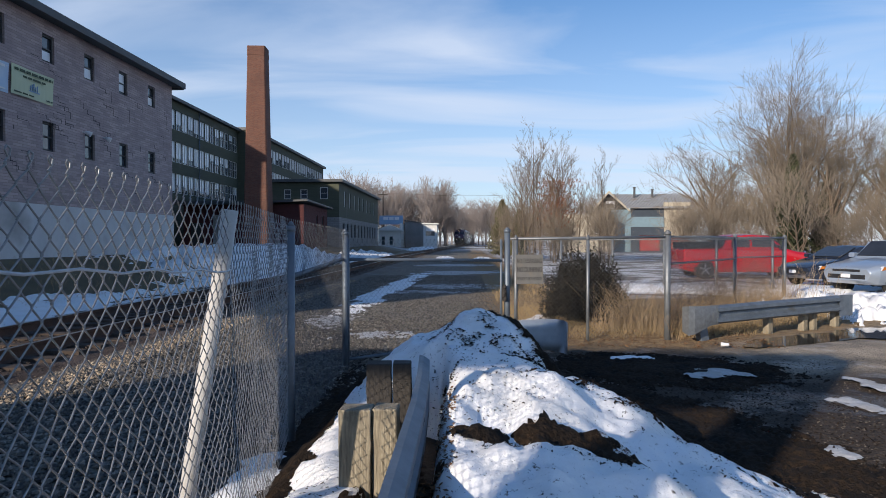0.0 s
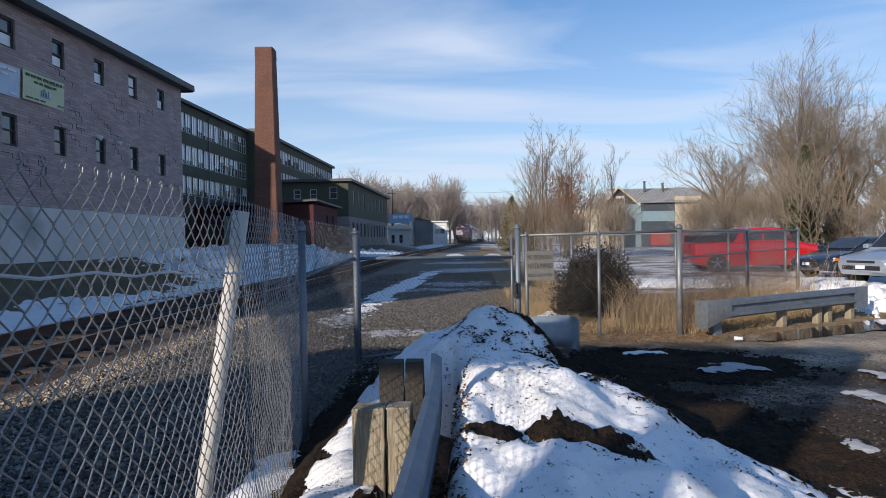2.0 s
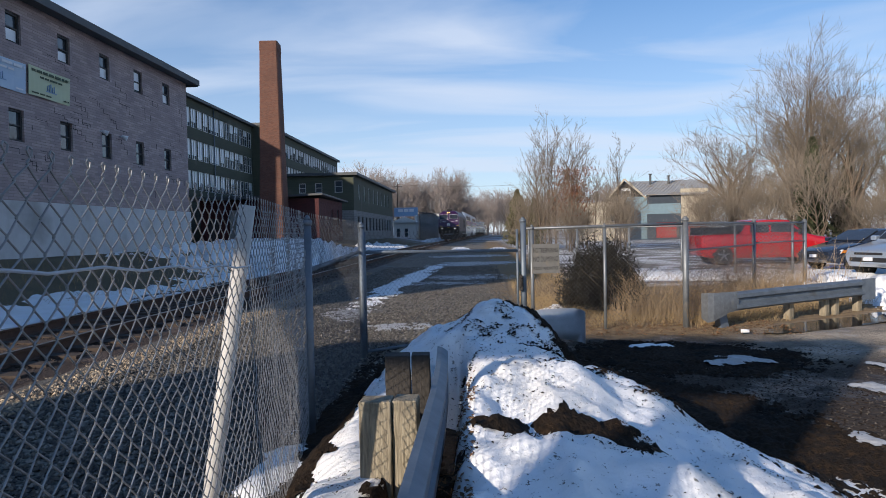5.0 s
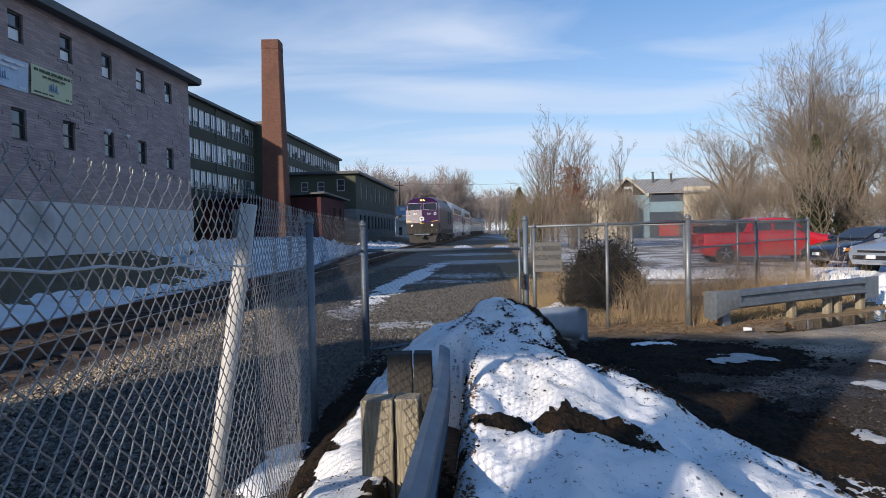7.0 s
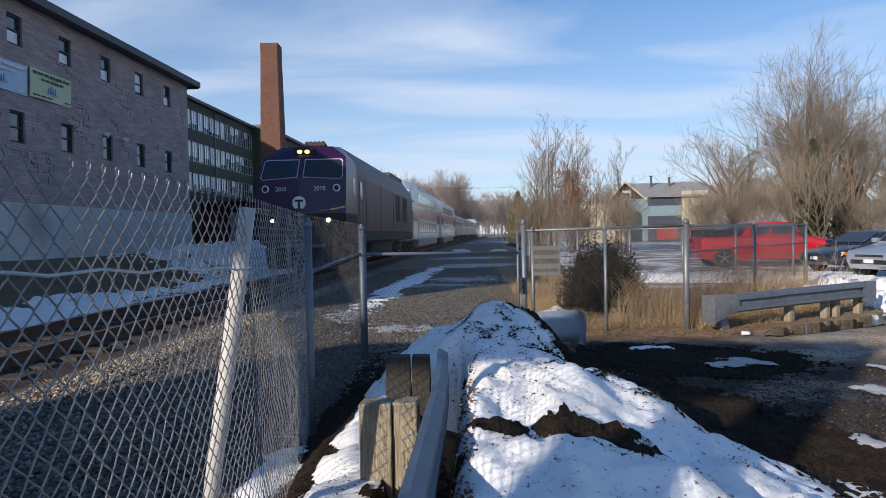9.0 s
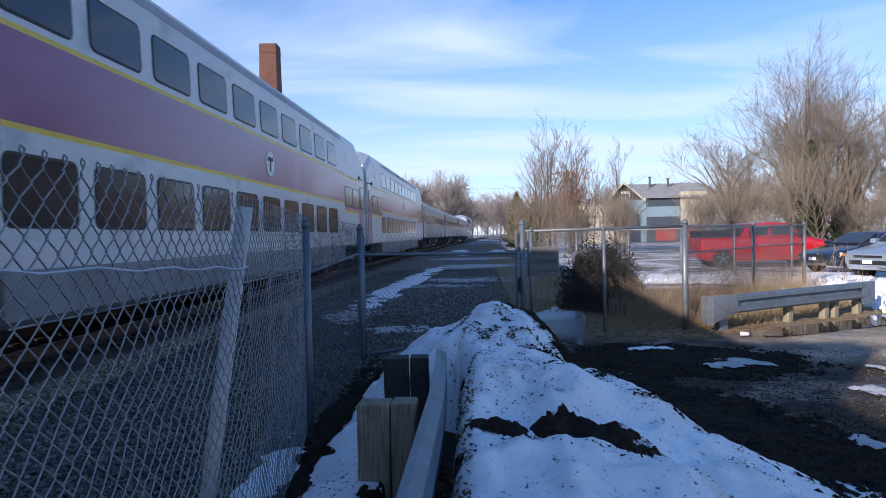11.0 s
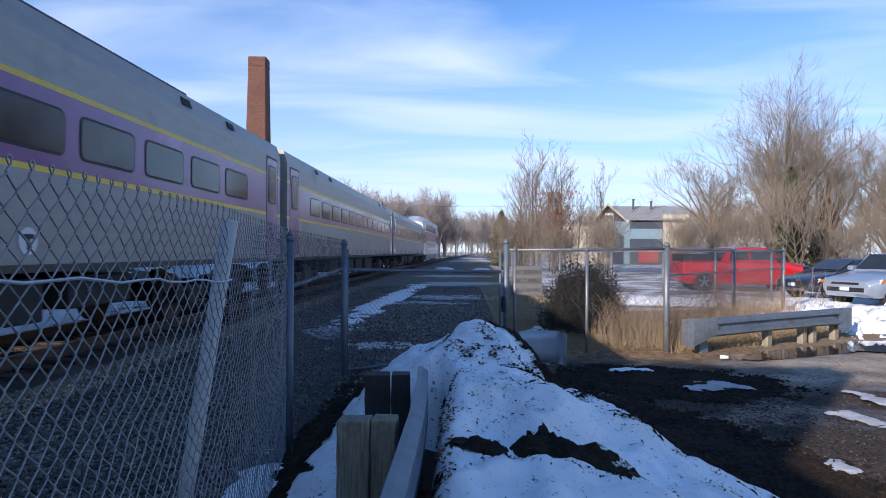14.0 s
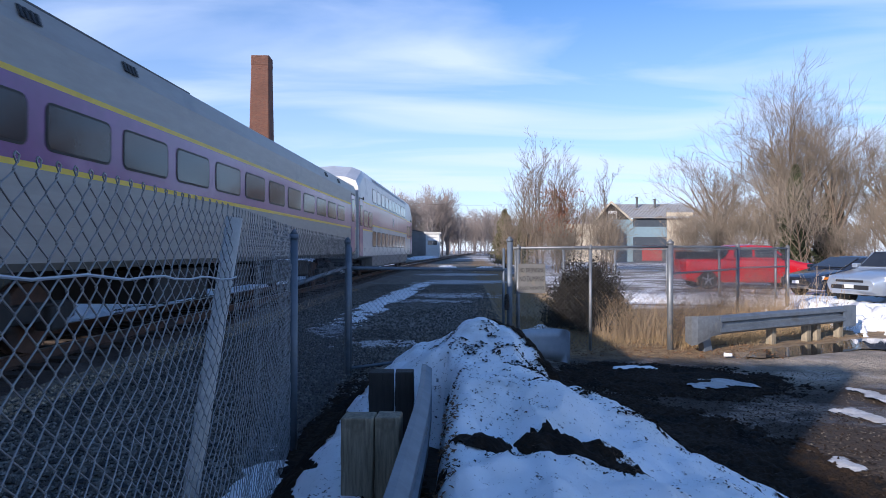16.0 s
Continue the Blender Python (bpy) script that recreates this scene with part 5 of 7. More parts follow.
# ---- buildings ----
GREEN = material("dark_green_clapboard", (0.078, 0.085, 0.056), (0.052, 0.058, 0.04), 0.8, 0, 2, 0.8, 0.004, 9, (0.1, 0.1, 0.08), 0.4, 0.6, stretch=(0.3, 0.3, 4))
FASCIA = material("grey_roof_edge", (0.085, 0.09, 0.095), (0.055, 0.058, 0.06), 0.6, 0, 2, 0.8)
ROOFING = material("tar_roofing", (0.07, 0.07, 0.07), (0.045, 0.045, 0.045), 0.9, 0, 2, 0.8)
TRIM_DARK = material("dark_window_frame", (0.03, 0.03, 0.032), (0.05, 0.05, 0.05), 0.6)
TRIM_WHITE = material("white_window_frame", (0.6, 0.6, 0.58), (0.45, 0.45, 0.43), 0.6)
BLIND = material("pale_window_blind", (0.84, 0.85, 0.86), (0.7, 0.72, 0.74), 0.2, 0, 3, 0.8, spec=0.9)
METAL_ROOF = material("standing_seam_roof", (0.36, 0.36, 0.35), (0.27, 0.27, 0.27), 0.5, 0.3, 1.5, 0.8, 0, None, (0.25, 0.2, 0.15), 0.5)
BEIGE = material("beige_render", (0.5, 0.44, 0.33), (0.4, 0.35, 0.27), 0.85, 0, 2, 0.9, 0.003, 20, (0.3, 0.25, 0.19), 0.5)
BLUE_WALL = material("blue_grey_cladding", (0.2, 0.29, 0.33), (0.15, 0.22, 0.26), 0.7, 0, 2, 0.9)
NAVY = material("dark_slate_cladding", (0.05, 0.065, 0.085), (0.035, 0.045, 0.06), 0.7, 0, 2, 0.9)
RED_DOOR = material("red_painted_door", (0.35, 0.04, 0.035), (0.25, 0.03, 0.03), 0.6, 0, 3, 0.8)
SHOP_BLUE = material("blue_shop_sign", (0.25, 0.38, 0.55), (0.2, 0.32, 0.48), 0.5)
WHITE_WALL = material("white_clapboard", (0.66, 0.66, 0.63), (0.52, 0.52, 0.5), 0.7, 0, 3, 0.8)


def wall(axis, pos, thick, a0, a1, z0, z1, holes, mat, parent=None, name="wall"):
    """A wall across x or y at pos, thick metres deep to the far side, pierced by holes (a0, a1, z0, z1)."""
    cut_a = sorted({a0, a1, *[h[0] for h in holes], *[h[1] for h in holes]})
    cut_z = sorted({z0, z1, *[h[2] for h in holes], *[h[3] for h in holes]})
    cut_a = [c for c in cut_a if a0 <= c <= a1]
    cut_z = [c for c in cut_z if z0 <= c <= z1]
    bm = nb()
    lo, hi = min(pos, pos + thick), max(pos, pos + thick)
    solid = {}
    for i in range(len(cut_a) - 1):
        for j in range(len(cut_z) - 1):
            ca, cz = (cut_a[i] + cut_a[i + 1]) / 2, (cut_z[j] + cut_z[j + 1]) / 2
            solid[i, j] = not any(h[0] < ca < h[1] and h[2] < cz < h[3] for h in holes)

    def quad(pts):
        vs = [bm.verts.new(p if axis == "x" else (p[1], p[0], p[2])) for p in pts]
        bm.faces.new(vs)

    for (i, j), s in solid.items():
        if not s:
            continue
        u0, u1, v0, v1 = cut_a[i], cut_a[i + 1], cut_z[j], cut_z[j + 1]
        for p in (lo, hi):
            quad(((p, u0, v0), (p, u1, v0), (p, u1, v1), (p, u0, v1)))
        for di, dj, e in ((-1, 0, ((u0, v0), (u0, v1))), (1, 0, ((u1, v0), (u1, v1))), (0, -1, ((u0, v0), (u1, v0))), (0, 1, ((u0, v1), (u1, v1)))):
            if not solid.get((i + di, j + dj), False):
                (ua, va), (ub, vb) = e
                quad(((lo, ua, va), (lo, ub, vb), (hi, ub, vb), (hi, ua, va)))
    bmesh.ops.remove_doubles(bm, verts=bm.verts, dist=0.0005)
    bmesh.ops.recalc_face_normals(bm, faces=bm.faces)
    return part(name, bm, mat, parent)


WINDOW_MESHES = {}


def window(axis, pos, out, a0, a1, z0, z1, parent, frame_mat, blind=0.0, bars=(0, 1), label="", recess=0.1):
    """A sash window in an opening: frame with bars, pane and perhaps a blind; out is the way the wall faces (+1 or -1)."""
    w, h = round(a1 - a0, 3), round(z1 - z0, 3)
    f = min(0.08, w * 0.12)
    m = pose(pos - out * recess, a0, z0) if axis == "x" else pose(a0, pos - out * recess, z0)

    def shared(key, make):
        if key not in WINDOW_MESHES:
            ob = make()
            WINDOW_MESHES[key] = ob.data
            bpy.data.objects.remove(ob)
        return WINDOW_MESHES[key]

    def lattice():
        us = [f + (w - 2 * f) * k / (bars[0] + 1) for k in range(bars[0] + 2)]
        vs = [f + (h - 2 * f) * k / (bars[1] + 1) for k in range(bars[1] + 2)]
        lights = [(ua + (0.02 if i else 0), ub - (0.02 if i < bars[0] else 0), va + (0.025 if j else 0), vb - (0.025 if j < bars[1] else 0))
                  for i, (ua, ub) in enumerate(zip(us, us[1:])) for j, (va, vb) in enumerate(zip(vs, vs[1:]))]
        return wall(axis, 0.02 * out, -0.1 * out, 0, w, 0, h, lights, frame_mat, None, "window")

    def sheet(v0, v1, d, mat, name):
        bm = nb()
        e = sorted((-out * d, -out * (d + 0.012)))
        if axis == "x":
            box(bm, e[0], e[1], f * 0.5, w - f * 0.5, v0, v1)
        else:
            box(bm, f * 0.5, w - f * 0.5, e[0], e[1], v0, v1)
        return part(name, bm, mat)

    ob = new("window", shared(("frame", axis, out, w, h, frame_mat.name, bars), lattice))
    ob.parent, ob.matrix_basis = parent, m
    pane = new("pane", shared(("pane", axis, out, w, h), lambda: sheet(f * 0.5, h - f * 0.5, 0.045, GLASS, "pane")))
    pane.parent = ob
    if blind:
        v0, v1 = (h - f - (h - 2 * f) * blind, h - f) if blind > 0 else (f, f - (h - 2 * f) * blind)
        shade = new("blind", shared(("blind", axis, out, w, h, blind), lambda: sheet(v0, v1, 0.028, BLIND, "blind")))
        shade.parent = ob
    if label:
        ob["label"] = label
    return ob


# the long brick-sided building beside the track
BX, BY0, BY1 = -16.0, -2.5, 34.7
depot = thing("mill_building", Matrix.Identity(4), "three-storey mill with mauve-grey brick siding on a concrete base", "building")
ups = [(21.15 + 2.72 * k, 21.87 + 2.72 * k + 0.02) for k in range(-8, 5)]
holes = [(a, b, 8.5, 9.56) for a, b in ups] + [(a, b, 5.1, 6.22) for a, b in ups]
wall("x", BX, -0.3, BY0, BY1, 3.02, 10.1, holes, SIDING, depot)
wall("x", BX + 0.06, -0.4, BY0, BY1 + 0.03, 0.2, 3.018, [], PALE_BASE, depot, "foundation")
wall("y", BY1 - 0.3, 0.3, BX - 14.0, BX - 0.3, 0.2, 10.1, [], SIDING, depot)
wall("y", BY0, 0.3, BX - 14.0, BX - 0.3, 0.2, 10.1, [], SIDING, depot)
wall("x", BX - 14.0, -0.3, BY0, BY1, 0.2, 10.1, [], SIDING, depot)
for k, (a, b) in enumerate(ups):
    window("x", BX, 1, a, b, 8.5, 9.56, depot, TRIM_DARK, (-0.45, -0.45, -0.45, -0.4, -0.5, 0.9)[k % 6], (0, 1))
    window("x", BX, 1, a, b, 5.1, 6.22, depot, TRIM_DARK, 0.0, (0, 1))
bm = nb()
box(bm, BX - 14.4, BX + 0.55, BY0 - 0.5, BY1 + 0.38, 10.1, 10.2)
box(bm, BX + 0.42, BX + 0.6, BY0 - 0.5, BY1 + 0.4, 10.04, 10.34)
box(bm, BX - 14.4, BX + 0.42, BY1 + 0.6, BY1 + 0.4, 10.04, 10.34)
part("roof_edge", bm, FASCIA, depot)
bm = nb()
box(bm, BX - 14.3, BX + 0.42, BY0 - 0.4, BY1 + 0.3, 10.2, 10.3)
part("roof", bm, ROOFING, depot)
# cracks in the old siding
CRACK = material("dark_siding_gap", (0.035, 0.03, 0.035), None, 0.9)
rng = random.Random(11)
bm = nb()
for k in range(70):
    y, z = rng.uniform(20.5, 34.3), rng.uniform(3.4, 8.3)
    if any(a - 0.1 < y < b + 0.1 for a, b in ups):
        continue
    for j in range(rng.randint(1, 4)):
        h = rng.uniform(0.1, 0.24)
        box(bm, BX - 0.01, BX + 0.004, y, y + rng.uniform(0.012, 0.03), z, z + h)
        if rng.random() < 0.7:
            ln = rng.uniform(0.2, 0.6)
            box(bm, BX - 0.01, BX + 0.004, y - ln, y, z + h - 0.016, z + h)
            y -= ln
        z += h
part("cracks", bm, CRACK, depot)["kind"] = "stuff"


def banner(y0, y1, z0, z1, ground, ink, label, seed):
    b = thing("banner", Matrix.Translation((BX + 0.06, y0, z0)), label, "banner")
    w, h = y1 - y0, z1 - z0
    bm = nb()
    loft(bm, [[(0.03 * math.sin(5 * u + v * 2), u * w, v * h) for v in (0, 0.5, 1)] + [(0.03 * math.sin(5 * u + v * 2) - 0.015, u * w, v * h) for v in (1, 0.5, 0)] for u in [k / 10 for k in range(11)]])
    bmesh.ops.recalc_face_normals(bm, faces=bm.faces)
    part("sheet", bm, ground, b)
    r = random.Random(seed)
    bm = nb()
    for row, hh, n, a, c in ((0.86, 0.09, 4, 0.06, 0.96), (0.68, 0.07, 3, 0.25, 0.78), (0.1, 0.05, 2, 0.05, 0.5), (0.1, 0.05, 1, 0.8, 0.95)):
        y = a
        while y < c:
            ln = r.uniform(0.06, 0.18)
            box(bm, 0.034, 0.04, y * w, min(y + ln, c) * w, (row - hh / 2) * h, (row + hh / 2) * h)
            y += ln + 0.025
    part("lettering_bar", bm, ink, b)["kind"] = "stuff"
    bm = nb()
    for k in range(5):
        tube(bm, (0.034, (0.42 + 0.04 * k) * w, 0.27 * h), (0.034, (0.42 + 0.04 * k) * w, (0.45 + 0.05 * (k % 3)) * h), 0.02, 0.02, 6)
    box(bm, 0.034, 0.04, 0.38 * w, 0.64 * w, 0.24 * h, 0.28 * h)
    part("emblem", bm, SHOP_BLUE, b, "small blue drawing")


CREAM = material("cream_green_vinyl", (0.55, 0.6, 0.38), (0.5, 0.55, 0.35), 0.5, 0, 1, 0.8)
SKYVINYL = material("pale_blue_vinyl", (0.35, 0.5, 0.68), (0.55, 0.65, 0.75), 0.5, 0, 1.5, 0.9)
OLIVE_INK = material("dark_olive_ink", (0.06, 0.09, 0.04), None, 0.6)
banner(22.1, 24.44, 6.87, 7.93, CREAM, OLIVE_INK, "pale green vinyl banner with dark lettering on the mill wall", 3)
banner(19.2, 21.98, 6.82, 7.87, SKYVINYL, BADGE, "pale blue vinyl banner with white lettering on the mill wall", 5)
for y in (26.45, 27.95):
    lamp = thing("floodlight", Matrix.Translation((BX, y, 6.2)), "small white outdoor floodlight on the mill wall", "wall lamp", "wall floodlights")
    bm = nb()
    tube(bm, (0, 0, 0), (0.12, 0, 0), 0.035, 0.035, 8)
    part("arm", bm, BADGE, lamp)
    bm = nb()
    tube(bm, (0.1, 0.02, 0.02), (0.3, 0.1, -0.08), 0.06, 0.12, 12)
    part("head", bm, BADGE, lamp)

# ---- green mill with ribbon windows ----
mill = thing("green_mill", Matrix.Identity(4), "long dark green mill with ribbons of pale windows", "building")
MX, MZ = -31.0, 16.6
rows = ((13.6, 15.7), (10.1, 12.3), (6.8, 8.9))
win_y = [62.0 + 1.55 * k for k in range(16)]
holes = [(y, y + 1.47, a, b) for y in win_y for a, b in rows]
wall("x", MX, -0.4, 36.5, 87.0, 0.5, MZ, holes, GREEN, mill)
rng = random.Random(21)
for y in win_y:
    for a, b in rows:
        late = y > 77
        window("x", MX, 1, y, y + 1.47, a, b, mill, TRIM_WHITE, rng.choice((0.0, 0.35, 0.5)) if late else rng.choice((0.8, 0.95, 0.95, 0.7)), (1, 1) if late else (1, 0))
MX2 = -29.6
win_y = [89.5 + 1.55 * k for k in range(28)]
holes = [(y, y + 1.47, a, b) for y in win_y for a, b in rows[:2]]
wall("x", MX2, -0.4, 87.0, 134.0, 0.5, MZ + 0.2, holes, GREEN, mill)
for y in win_y:
    for a, b in rows[:2]:
        window("x", MX2, 1, y, y + 1.47, a, b, mill, TRIM_WHITE, rng.choice((0.4, 0.8, 0.95, 0.6)), (1, 0))
wall("y", 87.0, 0.4, MX - 0.0, MX2 - 0.4, 0.5, MZ + 0.2, [], GREEN, mill)
wall("y", 36.5, 0.4, MX - 16, MX - 0.4, 0.5, MZ, [], GREEN, mill)
wall("y", 133.6, 0.4, MX - 16, MX2 - 0.4, 0.5, MZ + 0.2, [], GREEN, mill)
bm = nb()
box(bm, MX - 16.4, MX + 0.5, 36.0, 86.9, MZ, MZ + 0.32)
box(bm, MX - 16.4, MX2 + 0.5, 86.9, 134.5, MZ + 0.2, MZ + 0.6)
part("roof", bm, FASCIA, mill)
for y in (60.6, 74.0):
    rod("downpipe", (MX + 0.12, y, 1), (MX + 0.12, y, MZ), 0.07, GALV_DULL, mill, 8)

# ---- chimney ----
chimney = thing("brick_chimney", pose(-18.1, 56.0, 0.4, 0, 0, 4), "tall tapering square red brick factory chimney", "chimney")
rings = []
for z, h in ((0, 1.14), (5, 1.02), (10.3, 0.9), (14.7, 0.82), (17.4, 0.765), (17.4, 0.79), (18.2, 0.77)):
    c = h * 0.1
    rings.append([(h - c, -h, z), (h, -h + c, z), (h, h - c, z), (h - c, h, z), (-h + c, h, z), (-h, h - c, z), (-h, -h + c, z), (-h + c, -h, z)])
for name, stack in (("shaft", rings[:5]), ("cap", rings[5:])):
    bm = nb()
    loft(bm, stack)
    bmesh.ops.recalc_face_normals(bm, faces=bm.faces)
    part(name, bm, RED_BRICK, chimney)

# ---- low canopy building, maroon annex, two-storey green block ----
lowb = thing("canopy_building", Matrix.Identity(4), "low dark loading building with a flat canopy", "building")
wall("y", 62.0, 0.3, -27.5, -20.5, 0.5, 5.2, [(-26.8, -25.6, 1.0, 3.4), (-24.6, -22.4, 1.0, 4.2)], MAROON_BRICK, lowb)
wall("x", -20.5, -0.3, 62.3, 74.0, 0.5, 5.2, [], MAROON_BRICK, lowb)
bm = nb()
box(bm, -28.5, -19.6, 60.6, 74.0, 5.2, 5.5)
part("canopy", bm, FASCIA, lowb)
bm = nb()
box(bm, -24.6, -22.4, 62.12, 62.2, 1.0, 4.2)
part("door", bm, CONCRETE, lowb, "pale sliding door")
bm = nb()
box(bm, -26.8, -25.6, 62.12, 62.2, 1.0, 3.4)
part("door", bm, TRIM_DARK, lowb)

annex = thing("brick_annex", Matrix.Identity(4), "small maroon painted brick annex with white eaves", "building")
wall("y", 58.0, 0.3, -19.0, -14.9, 0.4, 5.0, [], MAROON_BRICK, annex)
wall("x", -14.6, -0.3, 58.0, 68.0, 0.4, 5.0, [(63.0, 63.7, 2.4, 4.2), (65.6, 66.3, 2.4, 4.2)], MAROON_BRICK, annex)
for y in (63.0, 65.6):
    window("x", -14.6, 1, y, y + 0.7, 2.4, 4.2, annex, TRIM_DARK)
bm = nb()
loft(bm, [[(-19.4, 57.4, 5.05), (-14.1, 57.4, 5.25), (-14.1, 57.4, 5.42), (-19.4, 57.4, 5.22)], [(-19.4, 68.6, 5.05), (-14.1, 68.6, 5.05), (-14.1, 68.6, 5.2), (-19.4, 68.6, 5.2)]])
bmesh.ops.recalc_face_normals(bm, faces=bm.faces)
part("roof", bm, FASCIA, annex)

block = thing("green_office_block", Matrix.Identity(4), "two-storey dark green block over a grey block ground floor", "building")
gx = -13.9
hol = [(-20.1, -19.3, 6.3, 7.4), (-18.25, -17.45, 6.3, 7.4), (-16.05, -15.15, 6.3, 7.65)]
wall("y", 71.0, 0.3, -22.5, gx, 4.3, 8.2, hol, GREEN, block)
wall("y", 71.02, 0.3, -22.5, gx, 0.4, 4.298, [], GREY_BLOCK, block, "lower_wall")
for a, b, c, d in hol:
    window("y", 71.0, -1, a, b, c, d, block, TRIM_WHITE, 0.0, (0, 1))
up_y = [74 + 3.4 * k for k in range(8)]
lo_y = [73 + 2.6 * k for k in range(11)]
wall("x", gx, -0.3, 71.3, 103.0, 4.3, 8.2, [(y, y + 0.9, 5.6, 7.4) for y in up_y], GREEN, block)
wall("x", gx + 0.02, -0.3, 71.3, 103.0, 0.4, 4.298, [(y, y + 1.2, 2.0, 3.7) for y in lo_y], GREY_BLOCK, block, "lower_wall")
for y in up_y:
    window("x", gx, 1, y, y + 0.9, 5.6, 7.4, block, TRIM_WHITE, 0.8, (0, 1))
for y in lo_y:
    window("x", gx, 1, y, y + 1.2, 2.0, 3.7, block, TRIM_DARK, 0.0, (1, 1))
wall("y", 102.7, 0.3, -22.5, gx - 0.3, 0.4, 8.2, [], GREEN, block)
bm = nb()
box(bm, -23.0, gx + 0.5, 70.5, 103.5, 8.2, 8.5)
part("roof", bm, FASCIA, block)

# ---- far shop and sheds by the track ----
shop = thing("shop_building", Matrix.Identity(4), "low white shop with a blue sign board", "shop")
wall("y", 128.0, 0.3, -17.2, -12.6, 0.2, 3.9, [(-16.6, -15.8, 0.8, 2.6), (-15.0, -14.2, 0.8, 2.6)], WHITE_WALL, shop)
wall("x", -12.6, -0.3, 128.3, 140.0, 0.2, 5.2, [], WHITE_WALL, shop)
for a in (-16.6, -15.0):
    window("y", 128.0, -1, a, a + 0.8, 0.8, 2.6, shop, TRIM_WHITE)
bm = nb()
loft(bm, [[(-17.8, 127.2, 3.7), (-14.9, 127.2, 4.9), (-12.0, 127.2, 3.7)], [(-17.8, 130.0, 3.7), (-14.9, 130.0, 4.9), (-12.0, 130.0, 3.7)]])
bmesh.ops.recalc_face_normals(bm, faces=bm.faces)
part("porch_gable", bm, WHITE_WALL, shop)
bm = nb()
box(bm, -17.2, -12.4, 129.9, 130.2, 5.0, 6.8)
part("sign_board", bm, SHOP_BLUE, shop, "pale blue shop sign")
bm = nb()
for a, b in ((-16.4, -15.4), (-15.2, -14.3), (-14.1, -13.2)):
    box(bm, a, b, 129.86, 129.9, 5.9, 6.5)
part("lettering_bar", bm, BADGE, shop)
shed = thing("storage_shed", Matrix.Identity(4), "grey storage shed with a shallow roof", "shed")
wall("y", 134.0, 0.3, -12.4, -8.2, 0.1, 5.6, [], GREY_BLOCK, shed)
wall("x", -8.2, -0.3, 134.3, 146.0, 0.1, 5.2, [], GREY_BLOCK, shed)
bm = nb()
loft(bm, [[(-12.6, 133.6, 5.9), (-8.0, 133.6, 5.2), (-8.0, 133.6, 5.4), (-12.6, 133.6, 6.1)], [(-12.6, 146, 5.9), (-8.0, 146, 5.2), (-8.0, 146, 5.4), (-12.6, 146, 6.1)]])
bmesh.ops.recalc_face_normals(bm, faces=bm.faces)
part("roof", bm, FASCIA, shed)
kiosk = thing("white_kiosk", Matrix.Identity(4), "small white box building beside the track", "kiosk")
wall("y", 126.0, 0.2, -8.0, -5.3, 0.1, 4.9, [(-7.6, -5.7, 2.6, 4.2)], WHITE_WALL, kiosk)
wall("x", -5.3, -0.2, 126.2, 129.0, 0.1, 4.9, [], WHITE_WALL, kiosk)
window("y", 126.0, -1, -7.6, -5.7, 2.6, 4.2, kiosk, TRIM_WHITE, 0.4, (1, 0))
bm = nb()
box(bm, -8.3, -5.0, 125.6, 129.4, 4.9, 5.15)
part("roof", bm, WHITE_WALL, kiosk)

# ---- workshop across the yard ----
yard_house = thing("workshop_building", Matrix.Identity(4), "old workshop with grey metal roof and patchwork walls", "building")
wy = 90.0
wall("y", wy, 0.3, 23.2, 27.8, 0.1, 6.2, [(24.4, 27.2, 0.3, 2.4)], NAVY, yard_house)
bm = nb()
box(bm, 24.4, 27.2, wy + 0.12, wy + 0.2, 0.3, 2.4)
part("door", bm, RED_DOOR, yard_house, "red roller door")
bm = nb()
box(bm, 23.2, 27.8, wy - 0.06, wy - 0.004, 3.6, 5.0)
part("panel", bm, BLUE_WALL, yard_house, "blue grey wall panel")
wall("y", wy + 0.05, 0.3, 27.8, 31.4, 0.1, 7.0, [], BEIGE, yard_house)
bm = nb()
box(bm, 27.9, 31.2, wy - 0.04, wy + 0.046, 0.3, 2.3)
part("panel", bm, RED_DOOR, yard_house, "faded red base panel")
wall("y", wy + 0.02, 0.3, 20.2, 23.2, 0.1, 6.0, [], BLUE_WALL, yard_house)
wall("y", wy - 3.0, 0.3, 13.5, 20.2, 0.1, 5.2, [(17.6, 18.6, 2.6, 4.2)], BEIGE, yard_house)
wall("x", 20.2, -0.3, wy - 2.7, wy, 0.1, 5.2, [], BEIGE, yard_house)
window("y", wy - 3.0, -1, 17.6, 18.6, 2.6, 4.2, yard_house, TRIM_WHITE)
bm = nb()
loft(bm, [[(18.0, wy + 0.2, 6.0), (20.1, wy + 0.2, 8.3), (22.8, wy + 0.2, 6.0)], [(18.0, wy + 0.5, 6.0), (20.1, wy + 0.5, 8.3), (22.8, wy + 0.5, 6.0)]])
bmesh.ops.recalc_face_normals(bm, faces=bm.faces)
part("gable", bm, DARK_WOOD, yard_house)
for a, b in (((17.8, 5.8), (20.1, 8.45)), ((20.1, 8.45), (23.0, 5.8))):
    bm = nb()
    tube(bm, (a[0], wy - 0.3, a[1]), (b[0], wy - 0.3, b[1]), 0.16, 0.16, 4)
    part("barge_board", bm, BEIGE, yard_house)
window("y", wy + 0.2, -1, 19.8, 21.0, 6.1, 7.2, yard_house, TRIM_WHITE, 0.3, (1, 0), recess=-0.03)
bm = nb()
prof = []
for k in range(27):
    u = 12.4 * k / 26
    prof += [(u - 0.04, 0), (u - 0.03, 0.07), (u + 0.03, 0.07), (u + 0.04, 0)]
